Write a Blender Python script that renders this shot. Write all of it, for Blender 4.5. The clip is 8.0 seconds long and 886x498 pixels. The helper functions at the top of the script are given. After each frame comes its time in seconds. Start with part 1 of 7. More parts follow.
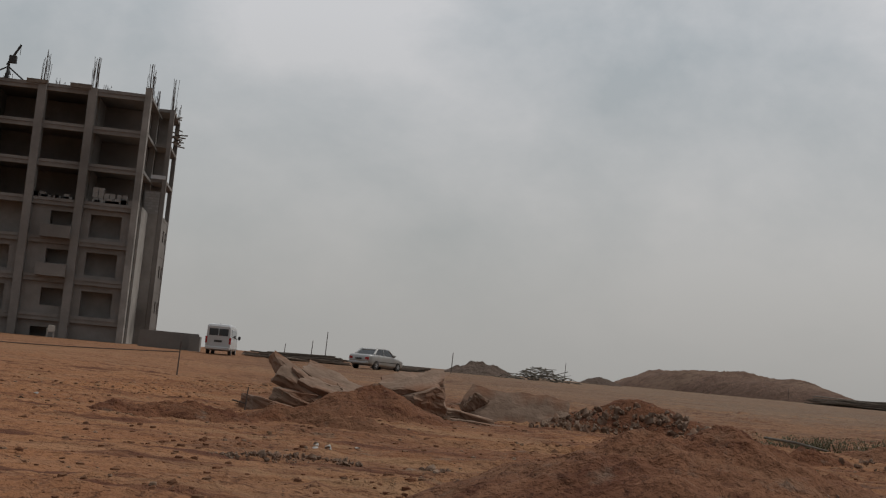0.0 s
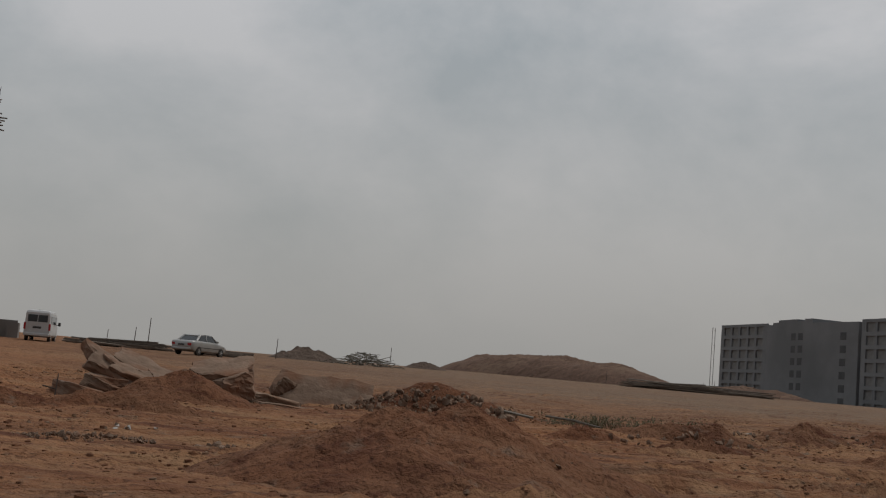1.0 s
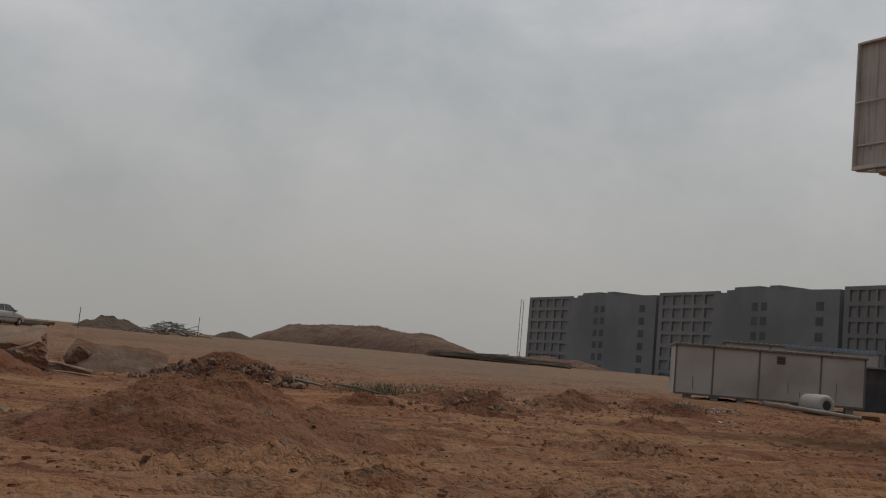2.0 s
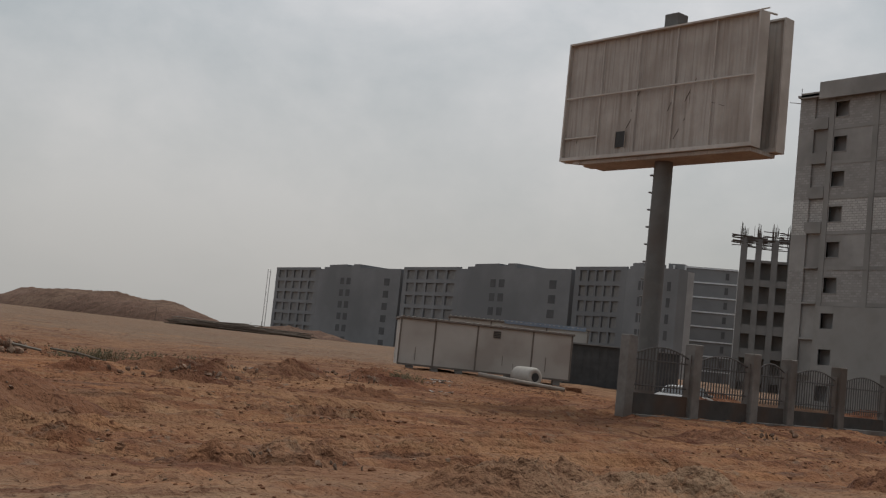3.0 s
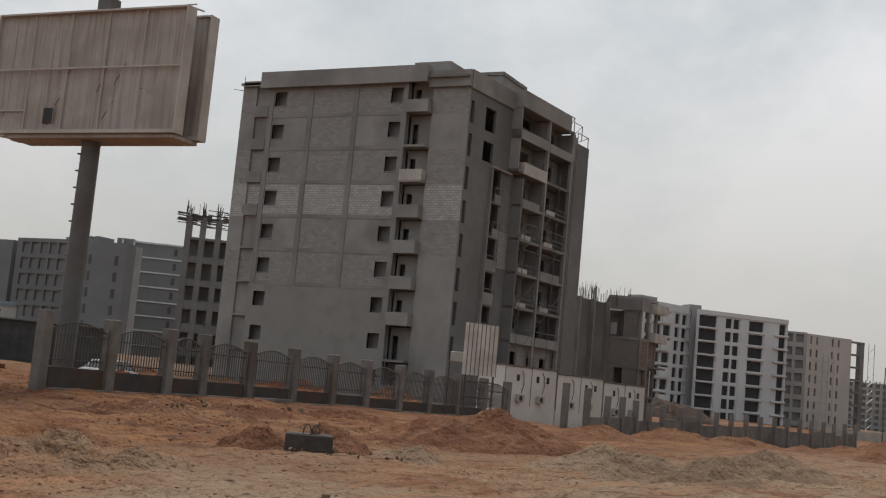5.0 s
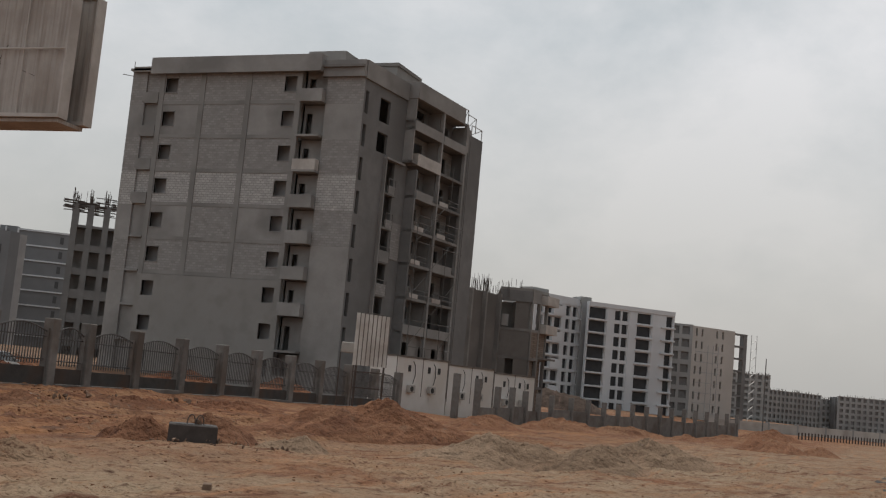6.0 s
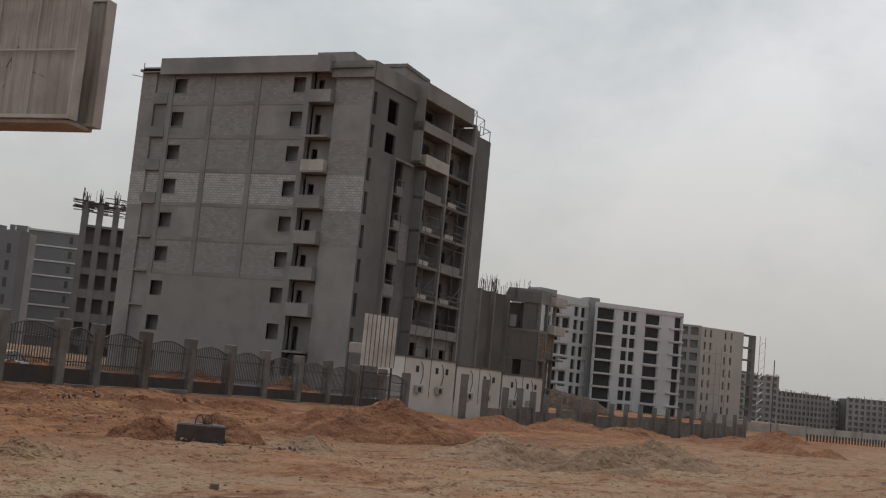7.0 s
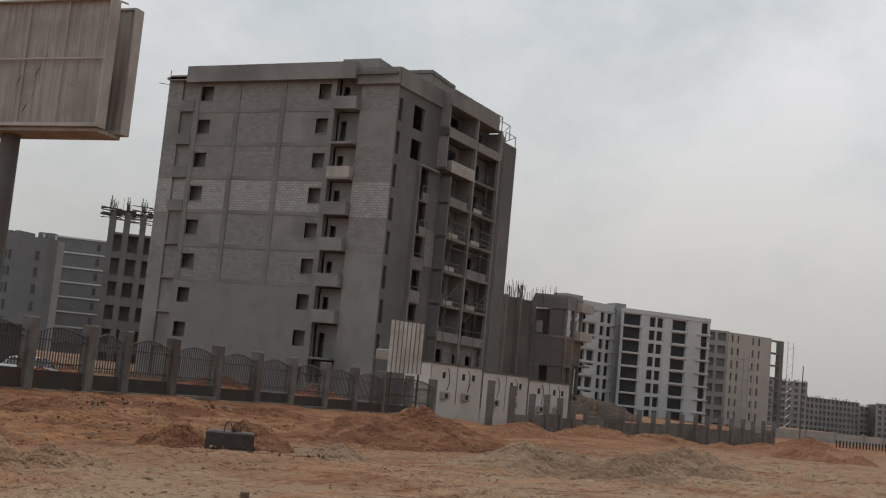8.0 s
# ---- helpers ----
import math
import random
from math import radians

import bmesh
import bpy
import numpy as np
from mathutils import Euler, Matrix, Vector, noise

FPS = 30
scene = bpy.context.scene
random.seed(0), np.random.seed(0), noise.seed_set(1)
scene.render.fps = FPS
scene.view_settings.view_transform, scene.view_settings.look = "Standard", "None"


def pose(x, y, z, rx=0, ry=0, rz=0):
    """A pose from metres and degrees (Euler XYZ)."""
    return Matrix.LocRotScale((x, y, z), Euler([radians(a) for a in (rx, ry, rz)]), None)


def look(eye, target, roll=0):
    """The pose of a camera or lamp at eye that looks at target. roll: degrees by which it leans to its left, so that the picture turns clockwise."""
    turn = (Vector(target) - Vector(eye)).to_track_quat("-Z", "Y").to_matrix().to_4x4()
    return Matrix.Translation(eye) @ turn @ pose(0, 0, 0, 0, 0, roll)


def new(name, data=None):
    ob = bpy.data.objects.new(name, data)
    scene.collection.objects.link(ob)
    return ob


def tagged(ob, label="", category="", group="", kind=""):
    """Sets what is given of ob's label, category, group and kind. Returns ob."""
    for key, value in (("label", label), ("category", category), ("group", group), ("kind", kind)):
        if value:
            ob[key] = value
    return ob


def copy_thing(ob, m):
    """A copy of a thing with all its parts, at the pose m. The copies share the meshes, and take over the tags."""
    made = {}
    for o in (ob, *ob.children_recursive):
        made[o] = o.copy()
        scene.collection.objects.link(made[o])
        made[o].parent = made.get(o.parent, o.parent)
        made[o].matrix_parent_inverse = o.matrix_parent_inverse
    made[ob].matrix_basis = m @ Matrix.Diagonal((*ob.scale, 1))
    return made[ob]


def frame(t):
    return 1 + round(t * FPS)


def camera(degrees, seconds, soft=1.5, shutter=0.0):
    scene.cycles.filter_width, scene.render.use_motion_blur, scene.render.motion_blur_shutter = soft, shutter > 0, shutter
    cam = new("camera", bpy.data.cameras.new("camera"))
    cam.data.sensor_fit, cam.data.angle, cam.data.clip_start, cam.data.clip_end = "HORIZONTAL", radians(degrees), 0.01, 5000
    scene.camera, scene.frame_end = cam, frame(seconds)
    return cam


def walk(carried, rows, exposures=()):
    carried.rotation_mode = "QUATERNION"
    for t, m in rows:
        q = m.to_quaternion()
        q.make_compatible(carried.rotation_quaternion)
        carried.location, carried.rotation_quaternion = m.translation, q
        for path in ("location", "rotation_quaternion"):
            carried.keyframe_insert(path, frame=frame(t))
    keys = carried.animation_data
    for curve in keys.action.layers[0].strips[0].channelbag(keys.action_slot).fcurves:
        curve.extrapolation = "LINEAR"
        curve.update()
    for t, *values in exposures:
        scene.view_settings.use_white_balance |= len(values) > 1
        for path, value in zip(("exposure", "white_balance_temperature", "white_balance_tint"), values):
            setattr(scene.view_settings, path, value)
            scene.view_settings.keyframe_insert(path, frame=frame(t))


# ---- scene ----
cam = camera(41.19, 8.0, soft=1.2)
# seconds, eye (x, y, z), yaw, pitch, roll
ROWS = [
    (0.0, 0.638, -1.959, 1.613, -7.96, 6.43, -5.20),
    (0.5, 0.886, -3.212, 1.645, -12.19, 6.92, -4.98),
    (1.0, 1.098, -4.414, 1.678, -15.94, 6.40, -4.84),
    (1.2, 1.173, -4.891, 1.691, -17.28, 6.68, -4.84),
    (2.3, 1.233, -7.333, 1.752, -28.80, 5.13, -4.88),
    (2.5, 1.257, -7.731, 1.765, -31.62, 5.11, -4.84),
    (3.0, 1.118, -8.814, 1.793, -37.08, 5.45, -5.95),
    (3.5, 0.930, -9.628, 1.793, -45.73, 6.63, -5.12),
    (4.0, 0.528, -10.436, 1.801, -52.87, 6.74, -5.52),
    (4.5, 0.258, -10.970, 1.828, -58.62, 6.75, -5.30),
    (5.0, 0.131, -11.273, 1.852, -63.29, 6.84, -5.25),
    (5.2, 0.101, -11.325, 1.852, -64.95, 6.84, -5.27),
    (6.3, 0.150, -11.437, 1.836, -68.69, 6.89, -5.16),
    (6.5, 0.196, -11.426, 1.839, -68.24, 6.80, -5.23),
    (7.0, -0.012, -11.528, 1.853, -68.06, 6.86, -5.34),
    (7.5, -0.066, -11.514, 1.867, -67.39, 6.87, -5.30),
    (8.0, 0.072, -11.411, 1.867, -66.82, 7.04, -5.29),
]
EXPOSE = [(0.0, -0.24), (0.5, -0.34), (1.2, -0.44), (2.4, -0.25), (3.0, -0.02), (3.5, 0.14), (4.2, 0.25), (5.1, 0.23), (6.5, 0.13), (7.5, 0.17), (8.0, 0.17)]
walk(cam, [(t, pose(x, y, z, 90 + pitch, roll, yaw)) for t, x, y, z, yaw, pitch, roll in ROWS], EXPOSE)

# ---------------------------------------------------------------- world and sun
SUN_AZ, SUN_EL = 76.0, 60.0   # compass bearing from +y towards +x, and height
world = bpy.data.worlds.new("hazy_sky")
scene.world = world
world.use_nodes = True
wn, wl = world.node_tree.nodes, world.node_tree.links
wn.clear()
w_out = wn.new("ShaderNodeOutputWorld")
w_bg = wn.new("ShaderNodeBackground")
w_sky = wn.new("ShaderNodeTexSky")
w_sky.sky_type, w_sky.sun_disc = "NISHITA", False
w_sky.sun_elevation, w_sky.sun_rotation = radians(SUN_EL), radians(SUN_AZ)
w_sky.air_density, w_sky.dust_density = 1.5, 6.0
w_dim = wn.new("ShaderNodeMix")
w_dim.data_type, w_dim.blend_type = "RGBA", "MULTIPLY"
w_dim.inputs[0].default_value = 1.0
w_dim.inputs[7].default_value = (0.085, 0.085, 0.085, 1)
wl.new(w_sky.outputs[0], w_dim.inputs[6])
w_co = wn.new("ShaderNodeTexCoord")
w_map = wn.new("ShaderNodeMapping")
w_map.inputs["Scale"].default_value = (1.0, 1.0, 1.5)
wl.new(w_co.outputs["Generated"], w_map.inputs[0])
w_n1 = wn.new("ShaderNodeTexNoise")
w_n1.inputs["Scale"].default_value, w_n1.inputs["Detail"].default_value = 3.4, 10.0
w_n1.inputs["Roughness"].default_value, w_n1.inputs["Distortion"].default_value = 0.58, 0.12
wl.new(w_map.outputs[0], w_n1.inputs[0])
# cloud cover: pale lit clouds over a blue-grey veil
w_cl = wn.new("ShaderNodeValToRGB")
w_cl.color_ramp.elements[0].position, w_cl.color_ramp.elements[0].color = 0.36, (0.475, 0.52, 0.55, 1)
w_cl.color_ramp.elements[1].position, w_cl.color_ramp.elements[1].color = 0.64, (0.75, 0.75, 0.765, 1)
wl.new(w_n1.outputs[0], w_cl.inputs[0])
# dusty haze towards the horizon
w_sep = wn.new("ShaderNodeSeparateXYZ")
wl.new(w_co.outputs["Generated"], w_sep.inputs[0])
w_hz = wn.new("ShaderNodeMapRange")
w_hz.inputs[1].default_value, w_hz.inputs[2].default_value = 0.0, 0.30
w_hz.inputs[3].default_value, w_hz.inputs[4].default_value = 1.0, 0.0
wl.new(w_sep.outputs[2], w_hz.inputs[0])
w_m1 = wn.new("ShaderNodeMix")
w_m1.data_type = "RGBA"
w_m1.inputs[7].default_value = (0.485, 0.475, 0.455, 1)
wl.new(w_hz.outputs[0], w_m1.inputs[0])
wl.new(w_cl.outputs[0], w_m1.inputs[6])
w_m2 = wn.new("ShaderNodeMix")
w_m2.data_type = "RGBA"
w_m2.inputs[0].default_value = 0.86
wl.new(w_dim.outputs[2], w_m2.inputs[6])
wl.new(w_m1.outputs[2], w_m2.inputs[7])
# the veil thickens a little towards the east
w_side = wn.new("ShaderNodeMapRange")
w_side.inputs[1].default_value, w_side.inputs[2].default_value = -0.1, 0.9
w_side.inputs[3].default_value, w_side.inputs[4].default_value = 1.0, 0.95
wl.new(w_sep.outputs[0], w_side.inputs[0])
w_mul = wn.new("ShaderNodeVectorMath")
w_mul.operation = "SCALE"
wl.new(w_m2.outputs[2], w_mul.inputs[0])
wl.new(w_side.outputs[0], w_mul.inputs["Scale"])
# and the sky is dimmer to the south
w_away = wn.new("ShaderNodeMapRange")
w_away.inputs[1].default_value, w_away.inputs[2].default_value = -0.9, 0.03
w_away.inputs[3].default_value, w_away.inputs[4].default_value = 0.54, 1.0
wl.new(w_sep.outputs[1], w_away.inputs[0])
w_mul2 = wn.new("ShaderNodeVectorMath")
w_mul2.operation = "SCALE"
wl.new(w_mul.outputs[0], w_mul2.inputs[0])
wl.new(w_away.outputs[0], w_mul2.inputs["Scale"])
wl.new(w_mul2.outputs[0], w_bg.inputs[0])
w_bg.inputs[1].default_value = 1.0
wl.new(w_bg.outputs[0], w_out.inputs[0])

sun = new("sun", bpy.data.lights.new("sun", "SUN"))
sun.data.energy, sun.data.angle, sun.data.color = 1.6, radians(18), (1.0, 0.95, 0.88)
sa, se = radians(SUN_AZ), radians(SUN_EL)
sun.matrix_world = look((60 * math.sin(sa), 60 * math.cos(sa), 60), (0, 0, 60 - 60 * math.tan(se)))


# ---------------------------------------------------------------- materials
def shade(name, lo, hi, scale=1.0, rough=0.9, bump=0.15, bump_scale=None, stain=None, stain_scale=0.15, metal=0.0, spec=0.3, vary=0.0):
    """Two-scale mottled surface: fine grain between lo and hi, a broad stain, and relief."""
    m = bpy.data.materials.new(name)
    m.use_nodes = True
    n, k = m.node_tree.nodes, m.node_tree.links
    b = n["Principled BSDF"]
    b.inputs["Roughness"].default_value, b.inputs["Metallic"].default_value = rough, metal
    b.inputs["Specular IOR Level"].default_value = spec
    co = n.new("ShaderNodeTexCoord")
    a = n.new("ShaderNodeTexNoise")
    a.inputs["Scale"].default_value, a.inputs["Detail"].default_value, a.inputs["Roughness"].default_value = scale, 6, 0.65
    k.new(co.outputs["Object"], a.inputs[0])
    r = n.new("ShaderNodeValToRGB")
    r.color_ramp.elements[0].position, r.color_ramp.elements[0].color = 0.3, (*lo, 1)
    r.color_ramp.elements[1].position, r.color_ramp.elements[1].color = 0.7, (*hi, 1)
    k.new(a.outputs[0], r.inputs[0])
    colour = r.outputs[0]
    if stain:
        s = n.new("ShaderNodeTexNoise")
        s.inputs["Scale"].default_value, s.inputs["Detail"].default_value = stain_scale, 4
        k.new(co.outputs["Object"], s.inputs[0])
        f = n.new("ShaderNodeMapRange")
        f.inputs[1].default_value, f.inputs[2].default_value = 0.45, 0.65
        k.new(s.outputs[0], f.inputs[0])
        x = n.new("ShaderNodeMix")
        x.data_type = "RGBA"
        x.inputs[7].default_value = (*stain, 1)
        k.new(f.outputs[0], x.inputs[0])
        k.new(colour, x.inputs[6])
        colour = x.outputs[2]
    if vary:
        o = n.new("ShaderNodeObjectInfo")
        g = n.new("ShaderNodeMapRange")
        g.inputs[3].default_value, g.inputs[4].default_value = 1 - vary, 1 + vary
        k.new(o.outputs["Random"], g.inputs[0])
        v = n.new("ShaderNodeHueSaturation")
        k.new(g.outputs[0], v.inputs["Value"])
        k.new(colour, v.inputs["Color"])
        colour = v.outputs[0]
    k.new(colour, b.inputs["Base Color"])
    if bump:
        c = n.new("ShaderNodeTexNoise")
        c.inputs["Scale"].default_value, c.inputs["Detail"].default_value = bump_scale or scale * 3, 5
        k.new(co.outputs["Object"], c.inputs[0])
        u = n.new("ShaderNodeBump")
        u.inputs["Strength"].default_value, u.inputs["Distance"].default_value = bump, 0.05
        k.new(c.outputs[0], u.inputs["Height"])
        k.new(u.outputs[0], b.inputs["Normal"])
    return m


def block_wall(name, lo, hi, joint, across="y", bw=0.42, bh=0.21):
    """Blockwork: staggered courses with mortar joints and uneven block tones."""
    m = shade(name, lo, hi, 1.2, 0.92, 0.1)
    n, k = m.node_tree.nodes, m.node_tree.links
    b = n["Principled BSDF"]
    base = b.inputs["Base Color"].links[0].from_socket
    co = n.new("ShaderNodeTexCoord")
    sp = n.new("ShaderNodeSeparateXYZ")
    cb = n.new("ShaderNodeCombineXYZ")
    k.new(co.outputs["Object"], sp.inputs[0])
    k.new(sp.outputs[1 if across == "y" else 0], cb.inputs[0])
    k.new(sp.outputs[2], cb.inputs[1])
    t = n.new("ShaderNodeTexBrick")
    t.inputs["Scale"].default_value = 1.0
    t.inputs["Brick Width"].default_value, t.inputs["Row Height"].default_value = bw, bh
    t.inputs["Mortar Size"].default_value = 0.028
    t.inputs["Color1"].default_value, t.inputs["Color2"].default_value = (1, 1, 1, 1), (0.78, 0.78, 0.78, 1)
    t.inputs["Mortar"].default_value = (*joint, 1)
    k.new(cb.outputs[0], t.inputs[0])
    x = n.new("ShaderNodeMix")
    x.data_type, x.blend_type = "RGBA", "MULTIPLY"
    x.inputs[0].default_value = 1.0
    k.new(base, x.inputs[6])
    k.new(t.outputs[0], x.inputs[7])
    k.new(x.outputs[2], b.inputs["Base Color"])
    return m


M = {}
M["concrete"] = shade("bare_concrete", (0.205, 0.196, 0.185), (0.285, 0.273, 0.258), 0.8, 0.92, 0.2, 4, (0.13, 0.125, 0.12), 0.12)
# darker copy of bare concrete, with shade put into its tone
M["concrete_dark"] = shade("shaded_concrete", (0.17, 0.168, 0.165), (0.225, 0.222, 0.218), 0.7, 0.93, 0.2, 4, (0.145, 0.142, 0.138), 0.1)
M["plaster"] = shade("grey_render", (0.262, 0.254, 0.244), (0.335, 0.325, 0.313), 0.5, 0.94, 0.2, 6, (0.21, 0.203, 0.195), 0.22)
M["coat"] = shade("smooth_cement_coat", (0.25, 0.242, 0.23), (0.29, 0.281, 0.268), 0.35, 0.95, 0.15, 9, (0.24, 0.231, 0.219), 0.7)
M["frame_render"] = shade("grey_frame_render", (0.23, 0.223, 0.214), (0.295, 0.286, 0.274), 0.6, 0.94, 0.2, 6, (0.198, 0.192, 0.184), 0.3)
M["block_grey"] = block_wall("grey_blockwork", (0.282, 0.274, 0.264), (0.352, 0.343, 0.331), (0.8, 0.78, 0.78))
M["block_pale"] = block_wall("pale_blockwork", (0.40, 0.39, 0.375), (0.52, 0.508, 0.49), (0.62, 0.62, 0.62))
M["block_grey_x"] = block_wall("grey_blockwork_side", (0.282, 0.274, 0.264), (0.352, 0.343, 0.331), (0.8, 0.78, 0.78), "x")
# both far greys are lightened: distance haze is put into their colour
M["far_grey"] = shade("hazed_weathered_grey", (0.175, 0.18, 0.187), (0.222, 0.227, 0.234), 0.15, 0.9, 0.05, 1, (0.155, 0.16, 0.166), 0.05)
M["far_mid"] = shade("hazed_mid_grey", (0.30, 0.30, 0.295), (0.36, 0.36, 0.352), 0.15, 0.9, 0.05, 1, (0.26, 0.26, 0.255), 0.05)
M["white_paint"] = shade("white_facade_paint", (0.56, 0.575, 0.592), (0.64, 0.655, 0.672), 0.2, 0.8, 0.05, 2, (0.5, 0.513, 0.528), 0.06)
M["beige_paint"] = shade("beige_facade_paint", (0.46, 0.435, 0.405), (0.52, 0.49, 0.458), 0.2, 0.85, 0.05, 2, (0.42, 0.395, 0.365), 0.06)
M["brown_grey"] = shade("brown_grey_cement", (0.15, 0.138, 0.128), (0.2, 0.186, 0.172), 0.8, 0.93, 0.1, 5, (0.125, 0.115, 0.106), 0.2)
M["brown_block"] = block_wall("brown_blockwork", (0.20, 0.16, 0.13), (0.27, 0.21, 0.17), (0.6, 0.6, 0.6))
# pale tone for added, unseen room walls; lifts the dark openings
M["room_backing"] = shade("pale_backing_plaster", (0.3, 0.3, 0.3), (0.37, 0.37, 0.37), 0.5, 0.95, 0.0)
M["steel"] = shade("rusty_steel", (0.07, 0.06, 0.055), (0.13, 0.10, 0.085), 6, 0.75, 0.1, 20, metal=0.3)
M["galv"] = shade("galvanised_tube", (0.33, 0.33, 0.33), (0.45, 0.45, 0.44), 5, 0.55, 0.05, 20, metal=0.5)
M["tube"] = shade("dull_scaffold_tube", (0.13, 0.125, 0.12), (0.2, 0.19, 0.18), 5, 0.6, 0.05, 20, metal=0.3)
M["fence_post"] = shade("cast_concrete_post", (0.145, 0.137, 0.128), (0.225, 0.213, 0.20), 2.5, 0.92, 0.3, 12, (0.135, 0.115, 0.10), 0.7, vary=0.12)
M["rail_iron"] = shade("dark_painted_iron", (0.07, 0.066, 0.065), (0.115, 0.108, 0.104), 8, 0.6, 0.05, 20, metal=0.2)
M["board_sheet"] = shade("weathered_brown_sheet", (0.375, 0.345, 0.315), (0.465, 0.432, 0.4), 1.4, 0.8, 0.1, 8, (0.33, 0.295, 0.265), 0.5)
M["board_frame"] = shade("pale_board_frame", (0.45, 0.42, 0.39), (0.55, 0.52, 0.485), 1.6, 0.75, 0.08, 8, (0.39, 0.355, 0.325), 0.6)
sn, sk = M["board_sheet"].node_tree.nodes, M["board_sheet"].node_tree.links
s_co, s_map, s_tex, s_rng, s_mix = (sn.new("ShaderNode" + k) for k in ("TexCoord", "Mapping", "TexNoise", "MapRange", "Mix"))
s_map.inputs["Scale"].default_value = (6.0, 6.0, 0.22)
s_tex.inputs["Scale"].default_value, s_tex.inputs["Detail"].default_value = 1.6, 6
s_rng.inputs[1].default_value, s_rng.inputs[2].default_value = 0.48, 0.72
s_mix.data_type = "RGBA"
s_mix.inputs[7].default_value = (0.285, 0.25, 0.222, 1)
sk.new(s_co.outputs["Object"], s_map.inputs[0])
sk.new(s_map.outputs[0], s_tex.inputs[0])
sk.new(s_tex.outputs[0], s_rng.inputs[0])
sk.new(s_rng.outputs[0], s_mix.inputs[0])
sk.new(sn["Principled BSDF"].inputs["Base Color"].links[0].from_socket, s_mix.inputs[6])
sk.new(s_mix.outputs[2], sn["Principled BSDF"].inputs["Base Color"])
M["mast"] = shade("grey_mast_paint", (0.105, 0.108, 0.107), (0.15, 0.152, 0.148), 1.5, 0.7, 0.05, 6, (0.12, 0.105, 0.095), 0.5)
M["cabin"] = shade("off_white_cabin_panel", (0.42, 0.40, 0.37), (0.50, 0.475, 0.44), 0.7, 0.7, 0.05, 4, (0.34, 0.31, 0.28), 0.35)
M["cabin_trim"] = shade("brown_cabin_trim", (0.13, 0.11, 0.095), (0.19, 0.165, 0.145), 2, 0.75, 0.05)
M["blue_sheet"] = shade("faded_blue_sheet", (0.16, 0.20, 0.26), (0.22, 0.26, 0.32), 1.5, 0.6, 0.05)
M["dark_shed"] = shade("dark_shed_sheet", (0.05, 0.052, 0.055), (0.085, 0.088, 0.09), 1.5, 0.8, 0.05)
M["wood"] = shade("grey_weathered_timber", (0.13, 0.105, 0.085), (0.24, 0.20, 0.165), 4, 0.9, 0.2, 14, vary=0.3)
M["slab"] = shade("broken_concrete", (0.15, 0.102, 0.074), (0.25, 0.174, 0.13), 2.2, 0.95, 0.5, 9, (0.19, 0.098, 0.06), 0.8, vary=0.15)
M["rock"] = shade("dusty_rubble", (0.155, 0.108, 0.08), (0.28, 0.203, 0.152), 3.5, 0.95, 0.4, 14, (0.15, 0.088, 0.06), 1.2, spec=0.1, vary=0.3)
M["clod"] = shade("dry_soil_clod", (0.12, 0.056, 0.034), (0.215, 0.107, 0.062), 0.9, 0.97, 0.3, 14, (0.2, 0.125, 0.08), 0.3, spec=0.1)
M["stone"] = shade("dusty_small_stone", (0.17, 0.115, 0.08), (0.31, 0.225, 0.165), 1.6, 0.97, 0.3, 14, (0.19, 0.115, 0.075), 0.4, spec=0.1)
M["white_car"] = shade("white_car_paint", (0.44, 0.45, 0.46), (0.50, 0.51, 0.52), 2, 0.25, 0.0, stain=(0.38, 0.36, 0.335), stain_scale=0.8, spec=0.5)
M["glass_dark"] = shade("tinted_glass", (0.02, 0.022, 0.025), (0.035, 0.037, 0.04), 2, 0.08, 0.0, spec=0.6)
M["silver"] = shade("silver_car_paint", (0.34, 0.345, 0.345), (0.40, 0.405, 0.405), 2, 0.3, 0.0, stain=(0.30, 0.285, 0.265), stain_scale=0.8, metal=0.2, spec=0.5)
# dull dark tone for empty openings, in place of room shade
M["opening_shade"] = shade("shaded_opening_sheet", (0.075, 0.077, 0.08), (0.105, 0.107, 0.11), 0.4, 0.8, 0.0)
M["pane_dark"] = shade("dark_window_pane", (0.028, 0.03, 0.034), (0.05, 0.052, 0.056), 0.4, 0.35, 0.0)
M["tyre"] = shade("dusty_rubber", (0.03, 0.029, 0.028), (0.06, 0.052, 0.046), 6, 0.9, 0.1)
M["rim"] = shade("alloy_rim", (0.4, 0.4, 0.4), (0.5, 0.5, 0.5), 6, 0.4, 0.0, metal=0.7)
M["red_lens"] = shade("red_lamp_lens", (0.30, 0.02, 0.02), (0.36, 0.03, 0.03), 6, 0.25, 0.0)
M["plastic_dark"] = shade("black_plastic", (0.03, 0.03, 0.03), (0.05, 0.05, 0.05), 6, 0.6, 0.0)
M["white_plastic"] = shade("white_plastic", (0.35, 0.33, 0.30), (0.43, 0.41, 0.38), 3, 0.5, 0.0)
M["white_wall"] = shade("white_cabin_panel", (0.62, 0.60, 0.57), (0.7, 0.68, 0.65), 0.5, 0.7, 0.05, 3, (0.58, 0.54, 0.49), 0.3)
M["tin"] = shade("ribbed_tin_sheet", (0.56, 0.54, 0.50), (0.66, 0.64, 0.60), 1.2, 0.55, 0.05, 6, (0.46, 0.42, 0.38), 0.8, metal=0.1)
M["trash"] = shade("scattered_white_litter", (0.38, 0.37, 0.355), (0.52, 0.51, 0.49), 9, 0.8, 0.1)
M["pipe"] = shade("dusty_pale_pipe", (0.24, 0.21, 0.18), (0.32, 0.285, 0.25), 3, 0.7, 0.05)
